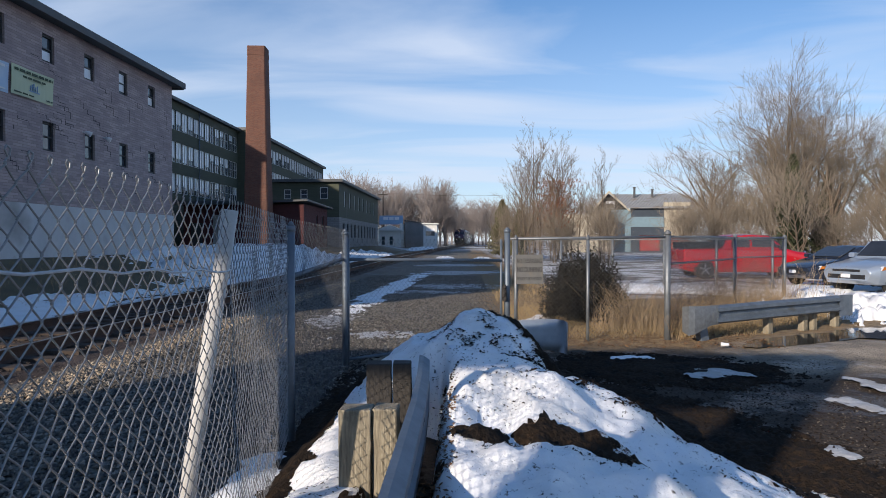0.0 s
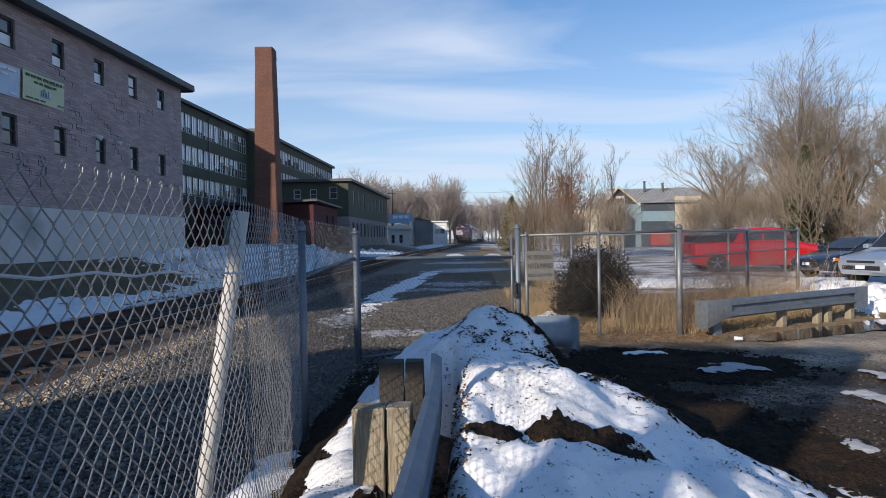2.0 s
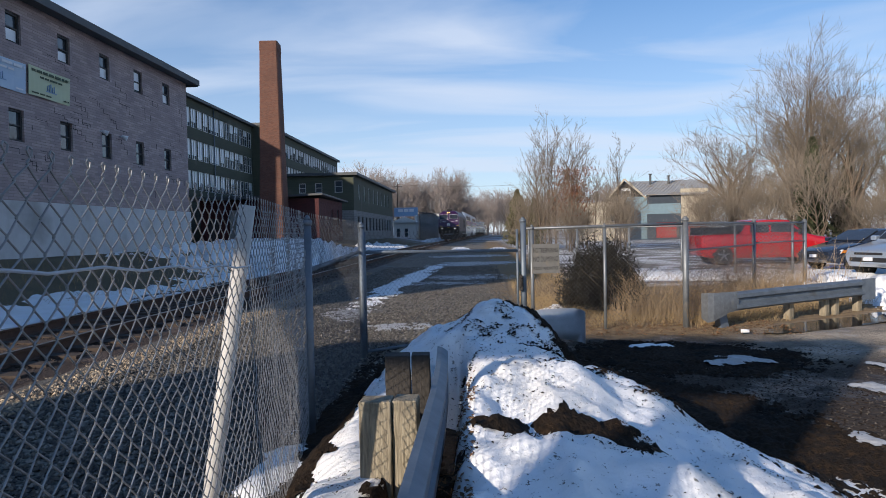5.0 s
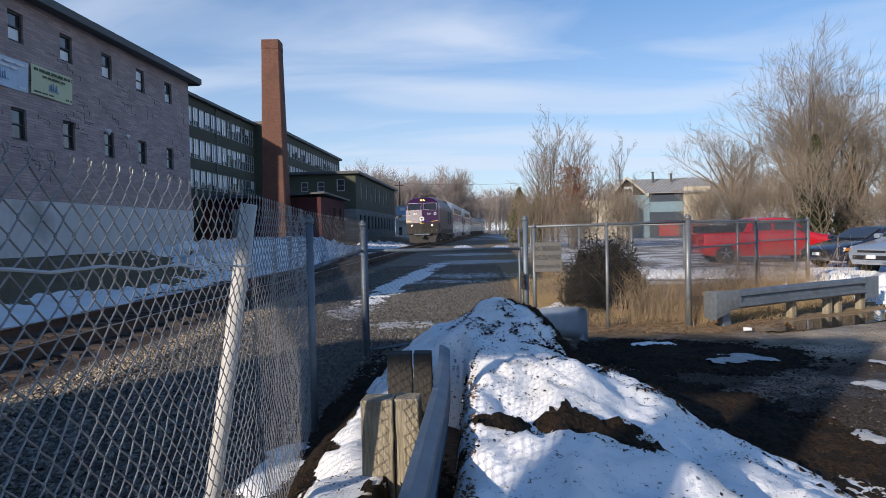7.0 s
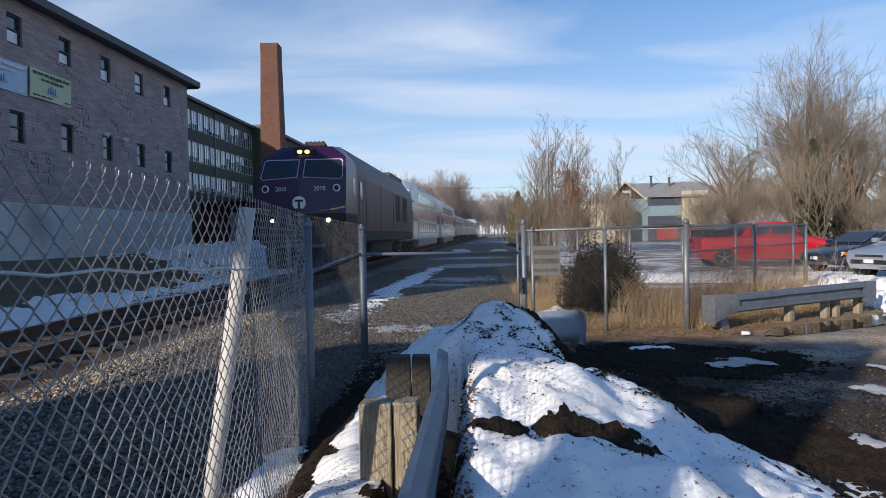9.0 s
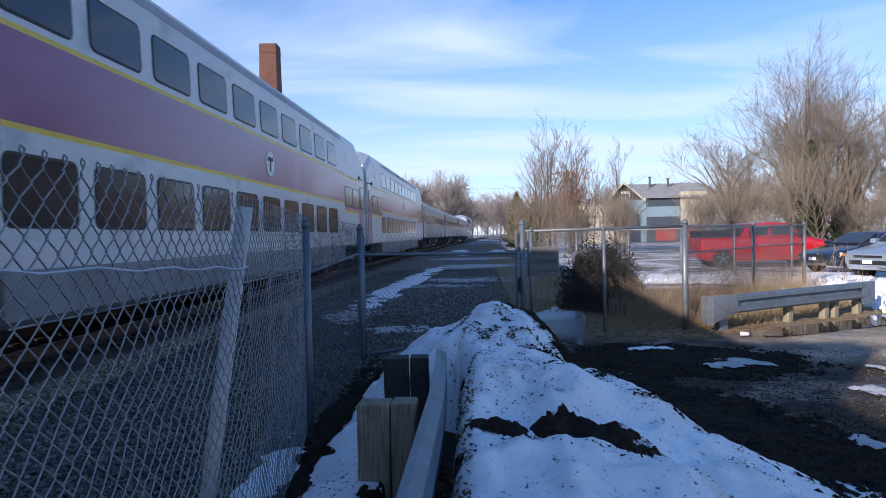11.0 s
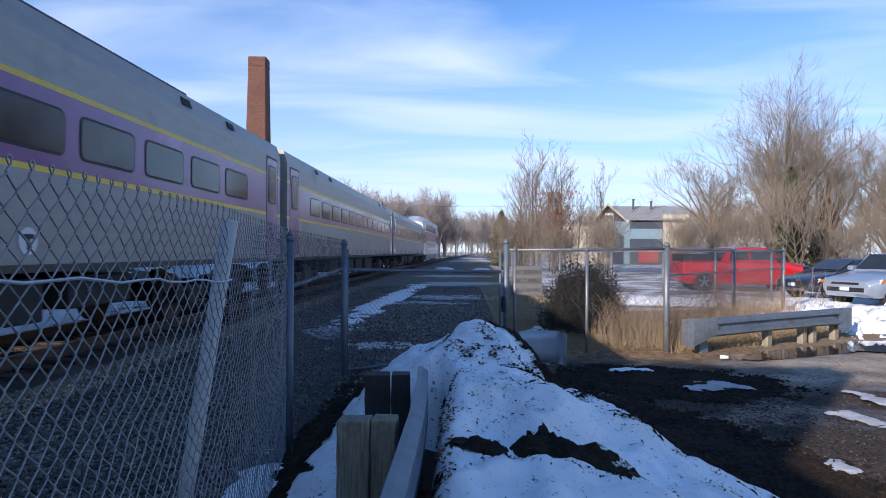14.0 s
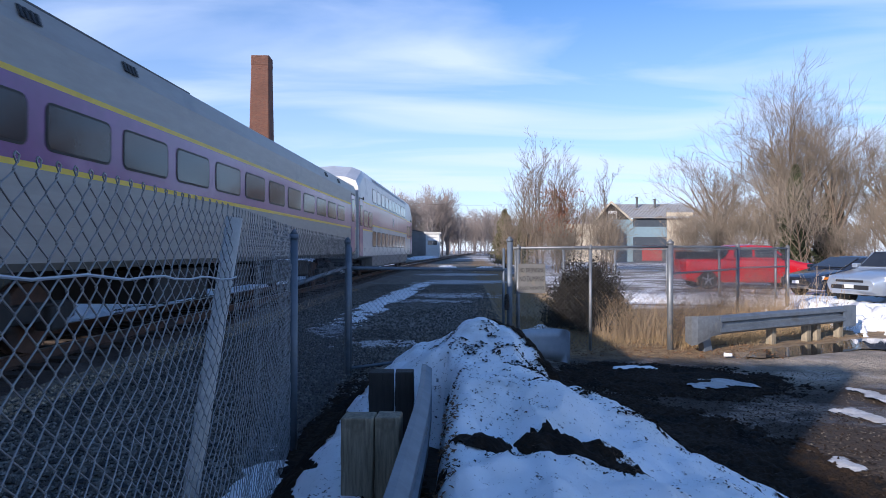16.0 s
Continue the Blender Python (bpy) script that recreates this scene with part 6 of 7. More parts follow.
rings = [[(20.1 + dx + u, y, z + h) for u, h in prof] + [(20.1 + dx + u, y, z - 0.12) for u, h in reversed(prof)] for dx, y, z in ((2.4, wy - 0.5, 6.27), (0, wy + 7, 8.62))]
loft(bm, rings)
bmesh.ops.recalc_face_normals(bm, faces=bm.faces)
part("roof", bm, METAL_ROOF, yard_house)
for x, z in ((25.0, 9.9), (27.6, 9.6)):
    bm = nb()
    tube(bm, (x, wy + 5, 7.6), (x, wy + 5, z - 0.5), 0.17, 0.15, 10)
    tube(bm, (x, wy + 5, z - 0.5), (x, wy + 5, z - 0.35), 0.24, 0.24, 10)
    part("flue", bm, FASCIA, yard_house)

# unseen wall added behind the camera; its opening shapes sun and shade ahead
shade_wall = wall("y", -6.0, -0.6, -13.2, -5.9, 0, 6.6, [(-9.2, -6.2, 0.0, 5.45)], CONCRETE, None, "shade_wall_south")
tagged(shade_wall, "unseen concrete wall added behind the camera to shape the sunlight", "wall", kind="structure")


# ---- trees and shrubs ----
BARK = material("grey_brown_bark", (0.17, 0.125, 0.085), (0.095, 0.07, 0.05), 0.9, 0, 6, 0.9)
TWIG = material("tan_twigs", (0.27, 0.22, 0.165), (0.13, 0.105, 0.08), 0.9, 0, 1.5, 0.9)
PALE_TWIG = material("grey_twigs", (0.22, 0.18, 0.14), (0.12, 0.1, 0.08), 0.9, 0, 1.5, 0.9)
# distance haze is mixed into this grey twig colour
FAR_TWIG = material("hazed_far_twigs", (0.3, 0.255, 0.23), (0.2, 0.17, 0.155), 0.95, 0, 0.3, 0.9)
NEEDLE = material("dark_evergreen", (0.035, 0.045, 0.02), (0.065, 0.07, 0.03), 0.85, 0, 3, 0.9)
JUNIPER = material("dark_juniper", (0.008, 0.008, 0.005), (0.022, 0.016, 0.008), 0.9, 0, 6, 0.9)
RUSSET = material("russet_leaves", (0.26, 0.11, 0.055), (0.17, 0.07, 0.035), 0.85, 0, 4, 0.9)
STRAW = material("dry_straw_grass", (0.42, 0.3, 0.15), (0.28, 0.19, 0.09), 0.9, 0, 4, 0.9)
STRAW_PALE = material("pale_dry_stalks", (0.42, 0.31, 0.19), (0.22, 0.15, 0.085), 0.9, 0, 4, 0.9)


def grow(seed, h, limbs=6, levels=5, spread=0.9, r=0.2, forks=(3, 3, 4, 4, 4), first=0.22, up=0.25, shrink=0.62, lean=(0, 0), thin=0.0085, wave=0.1):
    """Rods of a bare tree: trunk, limbs and ever finer twigs. Returns two lists, wood and twigs."""
    g = random.Random(seed)
    wood, twigs = [], []

    def shoot(p, d, length, rad, level):
        steps = 4 if level < 2 else (3 if level < levels - 1 else 2)
        out = wood if level < 2 else twigs
        pts = [p]
        q, v = p.copy(), d.copy()
        for k in range(steps):
            v = (v + Vector((g.gauss(0, wave), g.gauss(0, wave), g.gauss(0, 0.6 * wave) + up * 0.25)) * (0.45 if level == 0 else 1)).normalized()
            e = q + v * (length / steps)
            f0, f1 = 1 - 0.62 * k / steps, 1 - 0.62 * (k + 1) / steps
            out.append((*q, *e, rad * f0, rad * f1))
            q = e
            pts.append(q)
        if level >= levels:
            return
        n = limbs if level == 0 else forks[min(level, len(forks) - 1)]
        for k in range(n):
            f = first + (1 - first) * (k + g.random()) / n if level == 0 else 0.3 + 0.7 * (k + g.random()) / n
            i = min(int(f * steps), steps - 1)
            at = pts[i].lerp(pts[i + 1], f * steps - i)
            a = g.uniform(0, 2 * math.pi)
            side = v.orthogonal().normalized()
            side = Matrix.Rotation(a, 3, v) @ side
            open_ = spread * (g.uniform(0.6, 1.1) if level < 2 else g.uniform(0.5, 1.3))
            nd = (v + side * open_ + Vector((0, 0, up))).normalized()
            nl = length * shrink * g.uniform(0.7, 1.1) * (1.15 - 0.4 * f if level == 0 else 1)
            shoot(at, nd, nl, max(rad * (0.5 if level == 0 else 0.55) * (1.1 - 0.5 * f), thin), level + 1)

    shoot(Vector((0, 0, -0.1)), Vector((lean[0], lean[1], 1)).normalized(), h, r, 0)
    return wood, twigs


def bare_tree(seed, label, group, twig, **kw):
    wood, twigs = grow(seed, **kw)
    t = thing("bare_tree", Matrix.Identity(4), label, "tree", group)
    v, f = sticks(wood, 7)
    raw("trunk", v, f, BARK, t, smooth=True)
    v, f = sticks(twigs, 3)
    raw("crown", v, f, twig, t, "leafless twigs")
    return t


def put(src, x, y, s, turn, sz=None):
    return copy_thing(src, pose(x, y, height(x, y), 0, 0, turn) @ Matrix.Diagonal((s, s, sz or s, 1)))


g1 = "bare trees beyond the yard"
big_a = bare_tree(3, "tall spreading leafless tree at the edge of the yard", g1, TWIG, h=6.8, limbs=13, levels=5, spread=0.85, r=0.3, forks=(4, 4, 4, 4, 4), first=0.2, shrink=0.72, up=0.16)
big_b = bare_tree(8, "leafless tree with fine tan twigs", g1, TWIG, h=5.4, limbs=11, levels=5, spread=0.85, r=0.2, forks=(4, 4, 4, 4, 4), first=0.12, shrink=0.7, up=0.2)
big_c = bare_tree(15, "open-crowned leafless tree with dark limbs", g1, PALE_TWIG, h=5.0, limbs=8, levels=5, spread=0.85, r=0.22, forks=(3, 3, 4, 4, 3), first=0.4, shrink=0.72, up=0.15)
slim_a = bare_tree(21, "slender upright leafless sapling", "saplings by the drive", PALE_TWIG, h=9.5, limbs=16, levels=4, spread=0.7, r=0.075, forks=(4, 5, 5, 4), first=0.25, shrink=0.42, up=0.2)
slim_b = bare_tree(27, "slender leafless sapling with many stems", "saplings by the drive", TWIG, h=7.0, limbs=12, levels=4, spread=0.85, r=0.09, forks=(4, 4, 4, 3), first=0.1, shrink=0.48, up=0.2)
scrub = bare_tree(33, "thicket of tan leafless brush", "brush along the yard", TWIG, h=2.4, limbs=16, levels=4, spread=1.1, r=0.05, forks=(4, 4, 4, 3), first=0.02, shrink=0.75, up=0.3)

big_a.matrix_basis = pose(22.9, 46, 0, 0, 0, 20) @ Matrix.Diagonal((1.04, 1.04, 1.06, 1))
for x, y, s, a in ((26.4, 49, 0.92, 130), (33.5, 50, 0.8, 60)):
    put(big_a, x, y, s, a)
big_b.matrix_basis = pose(24.6, 43, 0, 0, 0, 40)
for x, y, s, a in ((28.6, 43, 0.95, 80), (31.5, 41, 0.85, 300), (27.0, 55, 1.1, 210), (35, 42, 0.85, 120)):
    put(big_b, x, y, s, a)
big_c.matrix_basis = pose(17.6, 46, 0, 0, 0, 0)
put(big_c, 32.5, 36, 0.9, 120)
slim_a.matrix_basis = pose(5.4, 50, 0, 0, 0, 10) @ Matrix.Diagonal((0.85, 0.85, 0.85, 1))
for x, y, s, a in ((6.2, 52, 0.92, 80), (7.0, 49, 0.85, 140), (8.0, 53, 0.95, 200), (4.6, 54, 0.78, 260), (9.0, 51, 0.68, 300), (10.9, 50, 0.8, 45), (5.8, 56, 0.9, 100), (8.3, 57, 0.9, 20)):
    put(slim_a, x, y, s, a)
slim_b.matrix_basis = pose(4.6, 48, 0, 0, 0, 10) @ Matrix.Diagonal((0.8, 0.8, 0.8, 1))
for x, y, s, a in ((5.6, 47, 0.65, 80), (6.6, 47.5, 0.75, 140), (8.0, 48, 0.75, 200), (9.4, 49, 0.65, 260), (11.0, 52, 0.75, 300), (12.4, 55, 0.62, 60), (4.0, 72, 0.8, 160), (3.8, 84, 0.9, 20)):
    put(slim_b, x, y, s, a)
scrub.matrix_basis = pose(15.0, 44, 0, 0, 0, 0)
gs = random.Random(5)
for k in range(26):
    x = gs.uniform(16.0, 38)
    put(scrub, x, gs.uniform(38, 47) if x > 20 else gs.uniform(44, 50), gs.uniform(0.8, 1.5), gs.uniform(0, 360))
for k in range(12):
    put(scrub, gs.uniform(3.2, 12), gs.uniform(45, 60), gs.uniform(0.7, 1.2), gs.uniform(0, 360))


def tufts(name, n, place, size, mat, parent, seed):
    """Many small crossed blades in clumps: needles or dry leaves."""
    g = np.random.default_rng(seed)
    c = place(g, n)
    d = g.normal(size=(n, 3))
    d /= np.linalg.norm(d, axis=1, keepdims=True)
    e = np.cross(d, g.normal(size=(n, 3)))
    e /= np.linalg.norm(e, axis=1, keepdims=True)
    s = size * g.uniform(0.5, 1.5, (n, 1))
    v = np.stack([c - d * s, c + e * s * 0.35, c + d * s, c - e * s * 0.35], axis=1).reshape(-1, 3)
    f = np.arange(4 * n).reshape(-1, 4)
    return raw(name, v.tolist(), f.tolist(), mat, parent)


def evergreen(x, y, h, w, label, seed, mat=None, n=9000, size=0.16, rounded=False):
    t = thing("evergreen_tree", pose(x, y, height(x, y)), label, "tree")
    bm = nb()
    tube(bm, (0, 0, -0.1), (0, 0, h * 0.9), 0.14, 0.03, 8)
    part("trunk", bm, BARK, t)

    def place(g, k):
        z = g.uniform(0.04, 1, k) ** 0.8
        a = g.uniform(0, 2 * math.pi, k)
        rim = w * (np.sqrt(np.maximum(1 - (1.9 * z - 0.9) ** 2, 0)) if rounded else (1 - z) ** 0.7) * (0.75 + 0.25 * np.sin(5 * a + 9 * z + seed)) * (0.85 + 0.3 * np.sin(23 * z + 3 * a))
        r = rim * np.sqrt(g.uniform(0.15, 1, k))
        return np.stack([r * np.cos(a), r * np.sin(a), z * h], axis=1)

    tufts("crown", n, place, size, mat or NEEDLE, t, seed)


evergreen(22.2, 44.0, 7.4, 1.7, "dark green cedar among the bare trees", 2)
evergreen(26.2, 47.0, 6.5, 1.6, "narrow dark green cedar among the bare trees", 3)
OLIVE = material("olive_evergreen", (0.13, 0.12, 0.05), (0.075, 0.07, 0.03), 0.85, 0, 3, 0.9)
evergreen(3.6, 60, 5.4, 2.0, "ragged olive green cedar beside the drive", 4, OLIVE, 5000, 0.16)
evergreen(4.9, 57, 4.4, 1.5, "ragged olive green cedar beside the drive", 6, OLIVE, 3500, 0.15)

oak = thing("oak_sapling", pose(7.0, 49.0, 0), "oak sapling still holding russet leaves", "tree")
w_, t_ = grow(41, 5.5, limbs=8, levels=3, spread=0.6, r=0.07, forks=(3, 3, 3), shrink=0.45)
v, f = sticks(w_ + t_, 4)
raw("trunk", v, f, BARK, oak)
tufts("leaves", 1500, lambda g, k: np.stack([g.normal(0, 0.7, k), g.normal(0, 0.7, k), g.uniform(2.6, 6.3, k)], axis=1), 0.1, RUSSET, oak, 9)

# dark shrub behind the fence
shrub = thing("juniper_shrub", pose(2.45, 12.9, 0), "dense dark juniper shrub behind the fence", "shrub")
sticks_ = []
gq = random.Random(77)
for k in range(420):
    a = gq.uniform(0, 2 * math.pi)
    e = gq.uniform(0.25, 1.45)
    L = gq.uniform(0.6, 1.25) * (0.85 + 0.35 * math.sin(e))
    p = Vector((gq.uniform(-0.2, 0.2), gq.uniform(-0.2, 0.2), 0.05))
    d = Vector((math.cos(a) * math.cos(e) * 0.95, math.sin(a) * math.cos(e) * 0.9, math.sin(e)))
    for j in range(4):
        q = p + d * (L / 4)
        sticks_.append((*p, *q, 0.009 - 0.002 * j, 0.007 - 0.0017 * j))
        for m in range(4):
            o = Vector((gq.gauss(0, 1), gq.gauss(0, 1), gq.gauss(0.5, 0.8))).normalized() * gq.uniform(0.06, 0.2)
            b = p.lerp(q, gq.random())
            sticks_.append((*b, *(b + o), 0.004, 0.002))
        p = q
        d = (d + Vector((gq.gauss(0, 0.15), gq.gauss(0, 0.15), gq.gauss(0, 0.12)))).normalized()
v, f = sticks(sticks_, 3)
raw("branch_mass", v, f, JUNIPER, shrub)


def bush_place(g, k):
    a, e = g.uniform(0, 2 * math.pi, k), np.arcsin(g.uniform(0.0, 1, k))
    r = (0.82 + 0.14 * np.sin(4 * a) + 0.1 * np.sin(9 * a + 6 * e)) * g.uniform(0.3, 1, k) ** 0.4
    return np.stack([r * np.cos(a) * np.cos(e) * 1.0, r * np.sin(a) * np.cos(e) * 0.8, 0.08 + r * np.sin(e) * 1.5], axis=1)


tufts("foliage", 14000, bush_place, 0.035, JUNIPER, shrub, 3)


def stalks(name, n, area, h, mat, seed, label, bend=0.5, r=0.0025, keep=None, branch=0):
    g = random.Random(seed)
    segs = []
    while len(segs) < n * 3:
        x, y = g.uniform(*area[:2]), g.uniform(*area[2:])
        if keep and not keep(x, y):
            continue
        L = h * g.uniform(0.35, 1.25)
        a = g.uniform(0, 2 * math.pi)
        p = Vector((x, y, height(x, y) - 0.02))
        d = Vector((math.cos(a) * 0.2, math.sin(a) * 0.2, 1)).normalized()
        for j in range(3):
            q = p + d * (L / 3)
            segs.append((*p, *q, r * (1 - 0.25 * j), r * (0.75 - 0.25 * j)))
            for m in range(branch if j else 0):
                o = (d + Vector((g.gauss(0, 0.6), g.gauss(0, 0.6), 0.1))).normalized() * L * 0.25
                segs.append((*q, *(q + o), r * 0.5, r * 0.3))
            d = (d + Vector((math.cos(a), math.sin(a), -0.5)) * bend * g.uniform(0.1, 0.9)).normalized()
            p = q
    v, f = sticks(segs, 3)
    tagged(raw(name, v, f, mat), label, "grass", kind="stuff")


stalks("dry_grass", 5000, (1.0, 5.4, 10.4, 15.5), 0.22, STRAW, 1, "matted tan dry grass behind the fence", 0.9, 0.003, lambda x, y: y > 10.35 + 0.19 * (x - 0.7))
stalks("dry_grass", 2600, (3.4, 8.6, 10.2, 17.5), 0.62, STRAW_PALE, 2, "tall dry weeds along the fence", 0.35, 0.003, lambda x, y: abs(y - (10.8 + 1.36 * (x - 3.4))) < 1.6 and y > 10.85 + 0.577 * (x - 3.94), 1)
stalks("dry_grass", 420, (2.4, 3.6, 11.4, 12.6), 0.95, STRAW_PALE, 3, "arching dead stems beside the shrub", 0.6, 0.004)
stalks("dry_grass", 1300, (3.6, 8.0, 10.5, 14.0), 0.32, STRAW, 6, "dry grass behind the guardrail", 0.6, 0.0025, lambda x, y: 0 < y - 10.85 - 0.577 * (x - 3.94) < 1.0)
stalks("dry_grass", 1500, (0.9, 3.4, 14, 24), 0.28, STRAW, 7, "dry grass beside the drive", 0.7, 0.004)
BRUSH = material("dead_brown_brush", (0.25, 0.17, 0.11), (0.12, 0.08, 0.055), 0.9, 0, 4, 0.9)
stalks("dead_brush", 900, (3.6, 8.6, 11.0, 18.2), 0.95, BRUSH, 12, "dead brown brush tangled along the yard fence", 0.45, 0.003, lambda x, y: 0.1 < y - (10.8 + 1.3 * (x - 3.4)) < 1.2, 2)
stalks("cut_stems", 90, (8.0, 9.4, 16.0, 17.2), 0.95, STRAW_PALE, 4, "cluster of cut pale stems by the fence post", 0.12, 0.006, None, 1)
stalks("weeds", 700, (-14.5, -9.5, 14, 34), 0.3, STRAW, 8, "sparse dead weeds on the bank", 0.6, 0.006)


# ---- far woods: many small bare trees joined ----
def woods(n, place, h, seed, label, mat):
    g = random.Random(seed)
    base = [grow(100 + seed * 7 + k, 0.75, limbs=11, levels=3, spread=0.8, r=0.014, forks=(8, 7, 7), first=0.25, shrink=0.6, up=0.12, thin=0.0022) for k in range(3)]
    rows = []
    for k in range(n):
        x, y = place(g)
        s = h * g.uniform(0.7, 1.15)
        a = g.uniform(0, 2 * math.pi)
        w, t = base[k % 3]
        arr = np.array(w + t)
        c, sn = math.cos(a), math.sin(a)
        m = np.array([[c, -sn, 0], [sn, c, 0], [0, 0, 1]]) * s
        q = np.concatenate([arr[:, :3] @ m.T + np.array([x, y, 0]), arr[:, 3:6] @ m.T + np.array([x, y, 0]), np.maximum(arr[:, 6:8] * s, 0.015)], axis=1)
        rows.append(q)
    v, f = sticks(np.concatenate(rows), 3)
    tagged(raw("far_woods", v, f, mat), label, "woods", kind="stuff")


woods(42, lambda g: (g.uniform(-34, -2), g.uniform(170, 215)), 18.5, 1, "far grey line of bare woods beyond the track", FAR_TWIG)
woods(40, lambda g: (g.uniform(-8, 16), g.uniform(235, 330)), 16, 2, "far grey line of bare woods beyond the track", FAR_TWIG)
woods(50, lambda g: (g.uniform(11, 28), g.uniform(105, 230)), 9.0, 3, "bare woods along the right side of the track", FAR_TWIG)
woods(45, lambda g: (g.uniform(30, 95), g.uniform(60, 120)), 10, 4, "bare woods behind the yard", TWIG)
woods(12, lambda g: (g.uniform(-90, -30), g.uniform(170, 260)), 14, 5, "bare woods behind the mill", FAR_TWIG)

# ---- overhead wire on poles far off ----
line = thing("utility_line", Matrix.Identity(4), "thin utility wire between far wooden poles", "power line")
for x in (-19.0, 22.0):
    bm = nb()
    tube(bm, (x, 150, 0), (x, 150, 13.5), 0.16, 0.11, 8)
    box(bm, x - 1.1, x + 1.1, 149.9, 150.1, 12.4, 12.6)
    part("pole", bm, DARK_WOOD, line)
bm = nb()
last = None
for k in range(21):
    u = k / 20
    p = Vector((-19 + 41 * u, 150, 13.0 - 3.2 * u * (1 - u)))
    if last is not None:
        tube(bm, last, p, 0.03, 0.03, 4, False)
    last = p
part("wire", bm, GASKET, line)


# ---- parked vehicles (front towards +x) ----
TYRE = material("black_tyre", (0.02, 0.02, 0.02), (0.035, 0.033, 0.03), 0.85, 0, 20, 0.8)
RIM = material("alloy_rim", (0.5, 0.5, 0.52), (0.35, 0.35, 0.37), 0.3, 0.9)
LENS = material("clear_headlamp_lens", (0.6, 0.62, 0.65), (0.4, 0.42, 0.45), 0.1, 0, 10, 0.8, spec=0.9)
AMBER = material("amber_lens", (0.6, 0.2, 0.03), None, 0.2)
PLASTIC = material("black_trim_plastic", (0.02, 0.02, 0.022), None, 0.5)
RED_PAINT = material("red_car_paint", (0.5, 0.012, 0.018), (0.44, 0.01, 0.016), 0.25, 0.1, 2, 0.6, coat=0.8)
NIGHT_PAINT = material("dark_blue_car_paint", (0.025, 0.032, 0.05), (0.02, 0.026, 0.04), 0.22, 0.2, 2, 0.6, coat=0.8)
SILVER_PAINT = material("silver_blue_car_paint", (0.4, 0.46, 0.54), (0.36, 0.42, 0.5), 0.28, 0.5, 2, 0.6, coat=0.8)


def shell(name, stations, mat, parent):
    """Loft of cross sections; each station is x and half widths at heights, from sill to the top middle."""
    bm = nb()
    rings = []
    for x, pts in stations:
        rings.append([(x, w, z) for w, z in pts] + [(x, -w, z) for w, z in reversed(pts)])
    loft(bm, rings)
    bmesh.ops.recalc_face_normals(bm, faces=bm.faces)
    ob = part(name, bm, mat, parent, smooth=True)
    md = ob.modifiers.new("round", "BEVEL")
    md.width, md.segments, md.limit_method, md.angle_limit = 0.03, 2, "ANGLE", radians(25)
    return ob


def wheel(x, y, r, parent, width=0.23):
    bm = nb()
    s = 1 if y > 0 else -1
    tube(bm, (0, -s * width / 2, 0), (0, s * width / 2 - s * 0.03, 0), r, r, 28)
    tube(bm, (0, s * width / 2 - s * 0.03, 0), (0, s * width / 2, 0), r, r * 0.93, 28)
    w = part("wheel", bm, TYRE, parent)
    w.matrix_basis = pose(x, y, r)
    bm = nb()
    o = s * (width / 2 + 0.004)
    tube(bm, (0, o - s * 0.02, 0), (0, o, 0), r * 0.66, r * 0.66, 24, True, 1)
    for k in range(5):
        m = Matrix.Rotation(2 * math.pi * k / 5, 4, "Y")
        box(bm, -0.035, 0.035, min(o, o + s * 0.015), max(o, o + s * 0.015), 0.02, r * 0.64, m)
    tube(bm, (0, o, 0), (0, o + s * 0.02, 0), 0.06, 0.05, 12)
    part("rim", bm, [RIM, PLASTIC], w)
    bm = nb()
    rr = r * 1.16
    pts = [(rr * math.cos(a), rr * math.sin(a)) for a in [math.pi * k / 12 for k in range(13)]]
    y0, y1 = s * (width / 2 - 0.16), s * (width / 2 + 0.012)
    vs = [[bm.verts.new((px, yy, pz)) for px, pz in pts] for yy in (y0, y1)]
    bm.faces.new(vs[1])
    for a, b, c, d in zip(vs[0], vs[0][1:], vs[1][1:], vs[1]):
        bm.faces.new((a, b, c, d))
    bmesh.ops.recalc_face_normals(bm, faces=bm.faces)
    o2 = part("wheel_arch", bm, PLASTIC, parent)
    o2.matrix_basis = pose(x, y - s * 0.02, r)


def slab(name, pts, mat, parent, thick, label=""):
    """A flat piece from an outline of points, thickened along its normal."""
    bm = nb()
    pts = [Vector(p) for p in pts]
    nrm = (pts[1] - pts[0]).cross(pts[2] - pts[0]).normalized() * thick
    a = [bm.verts.new(p) for p in pts]
    b = [bm.verts.new(p + nrm) for p in pts]
    bm.faces.new(a[::-1])
    bm.faces.new(b)
    for i in range(len(a)):
        bm.faces.new((a[i], a[(i + 1) % len(a)], b[(i + 1) % len(a)], b[i]))
    bmesh.ops.recalc_face_normals(bm, faces=bm.faces)
    return part(name, bm, mat, parent, label)


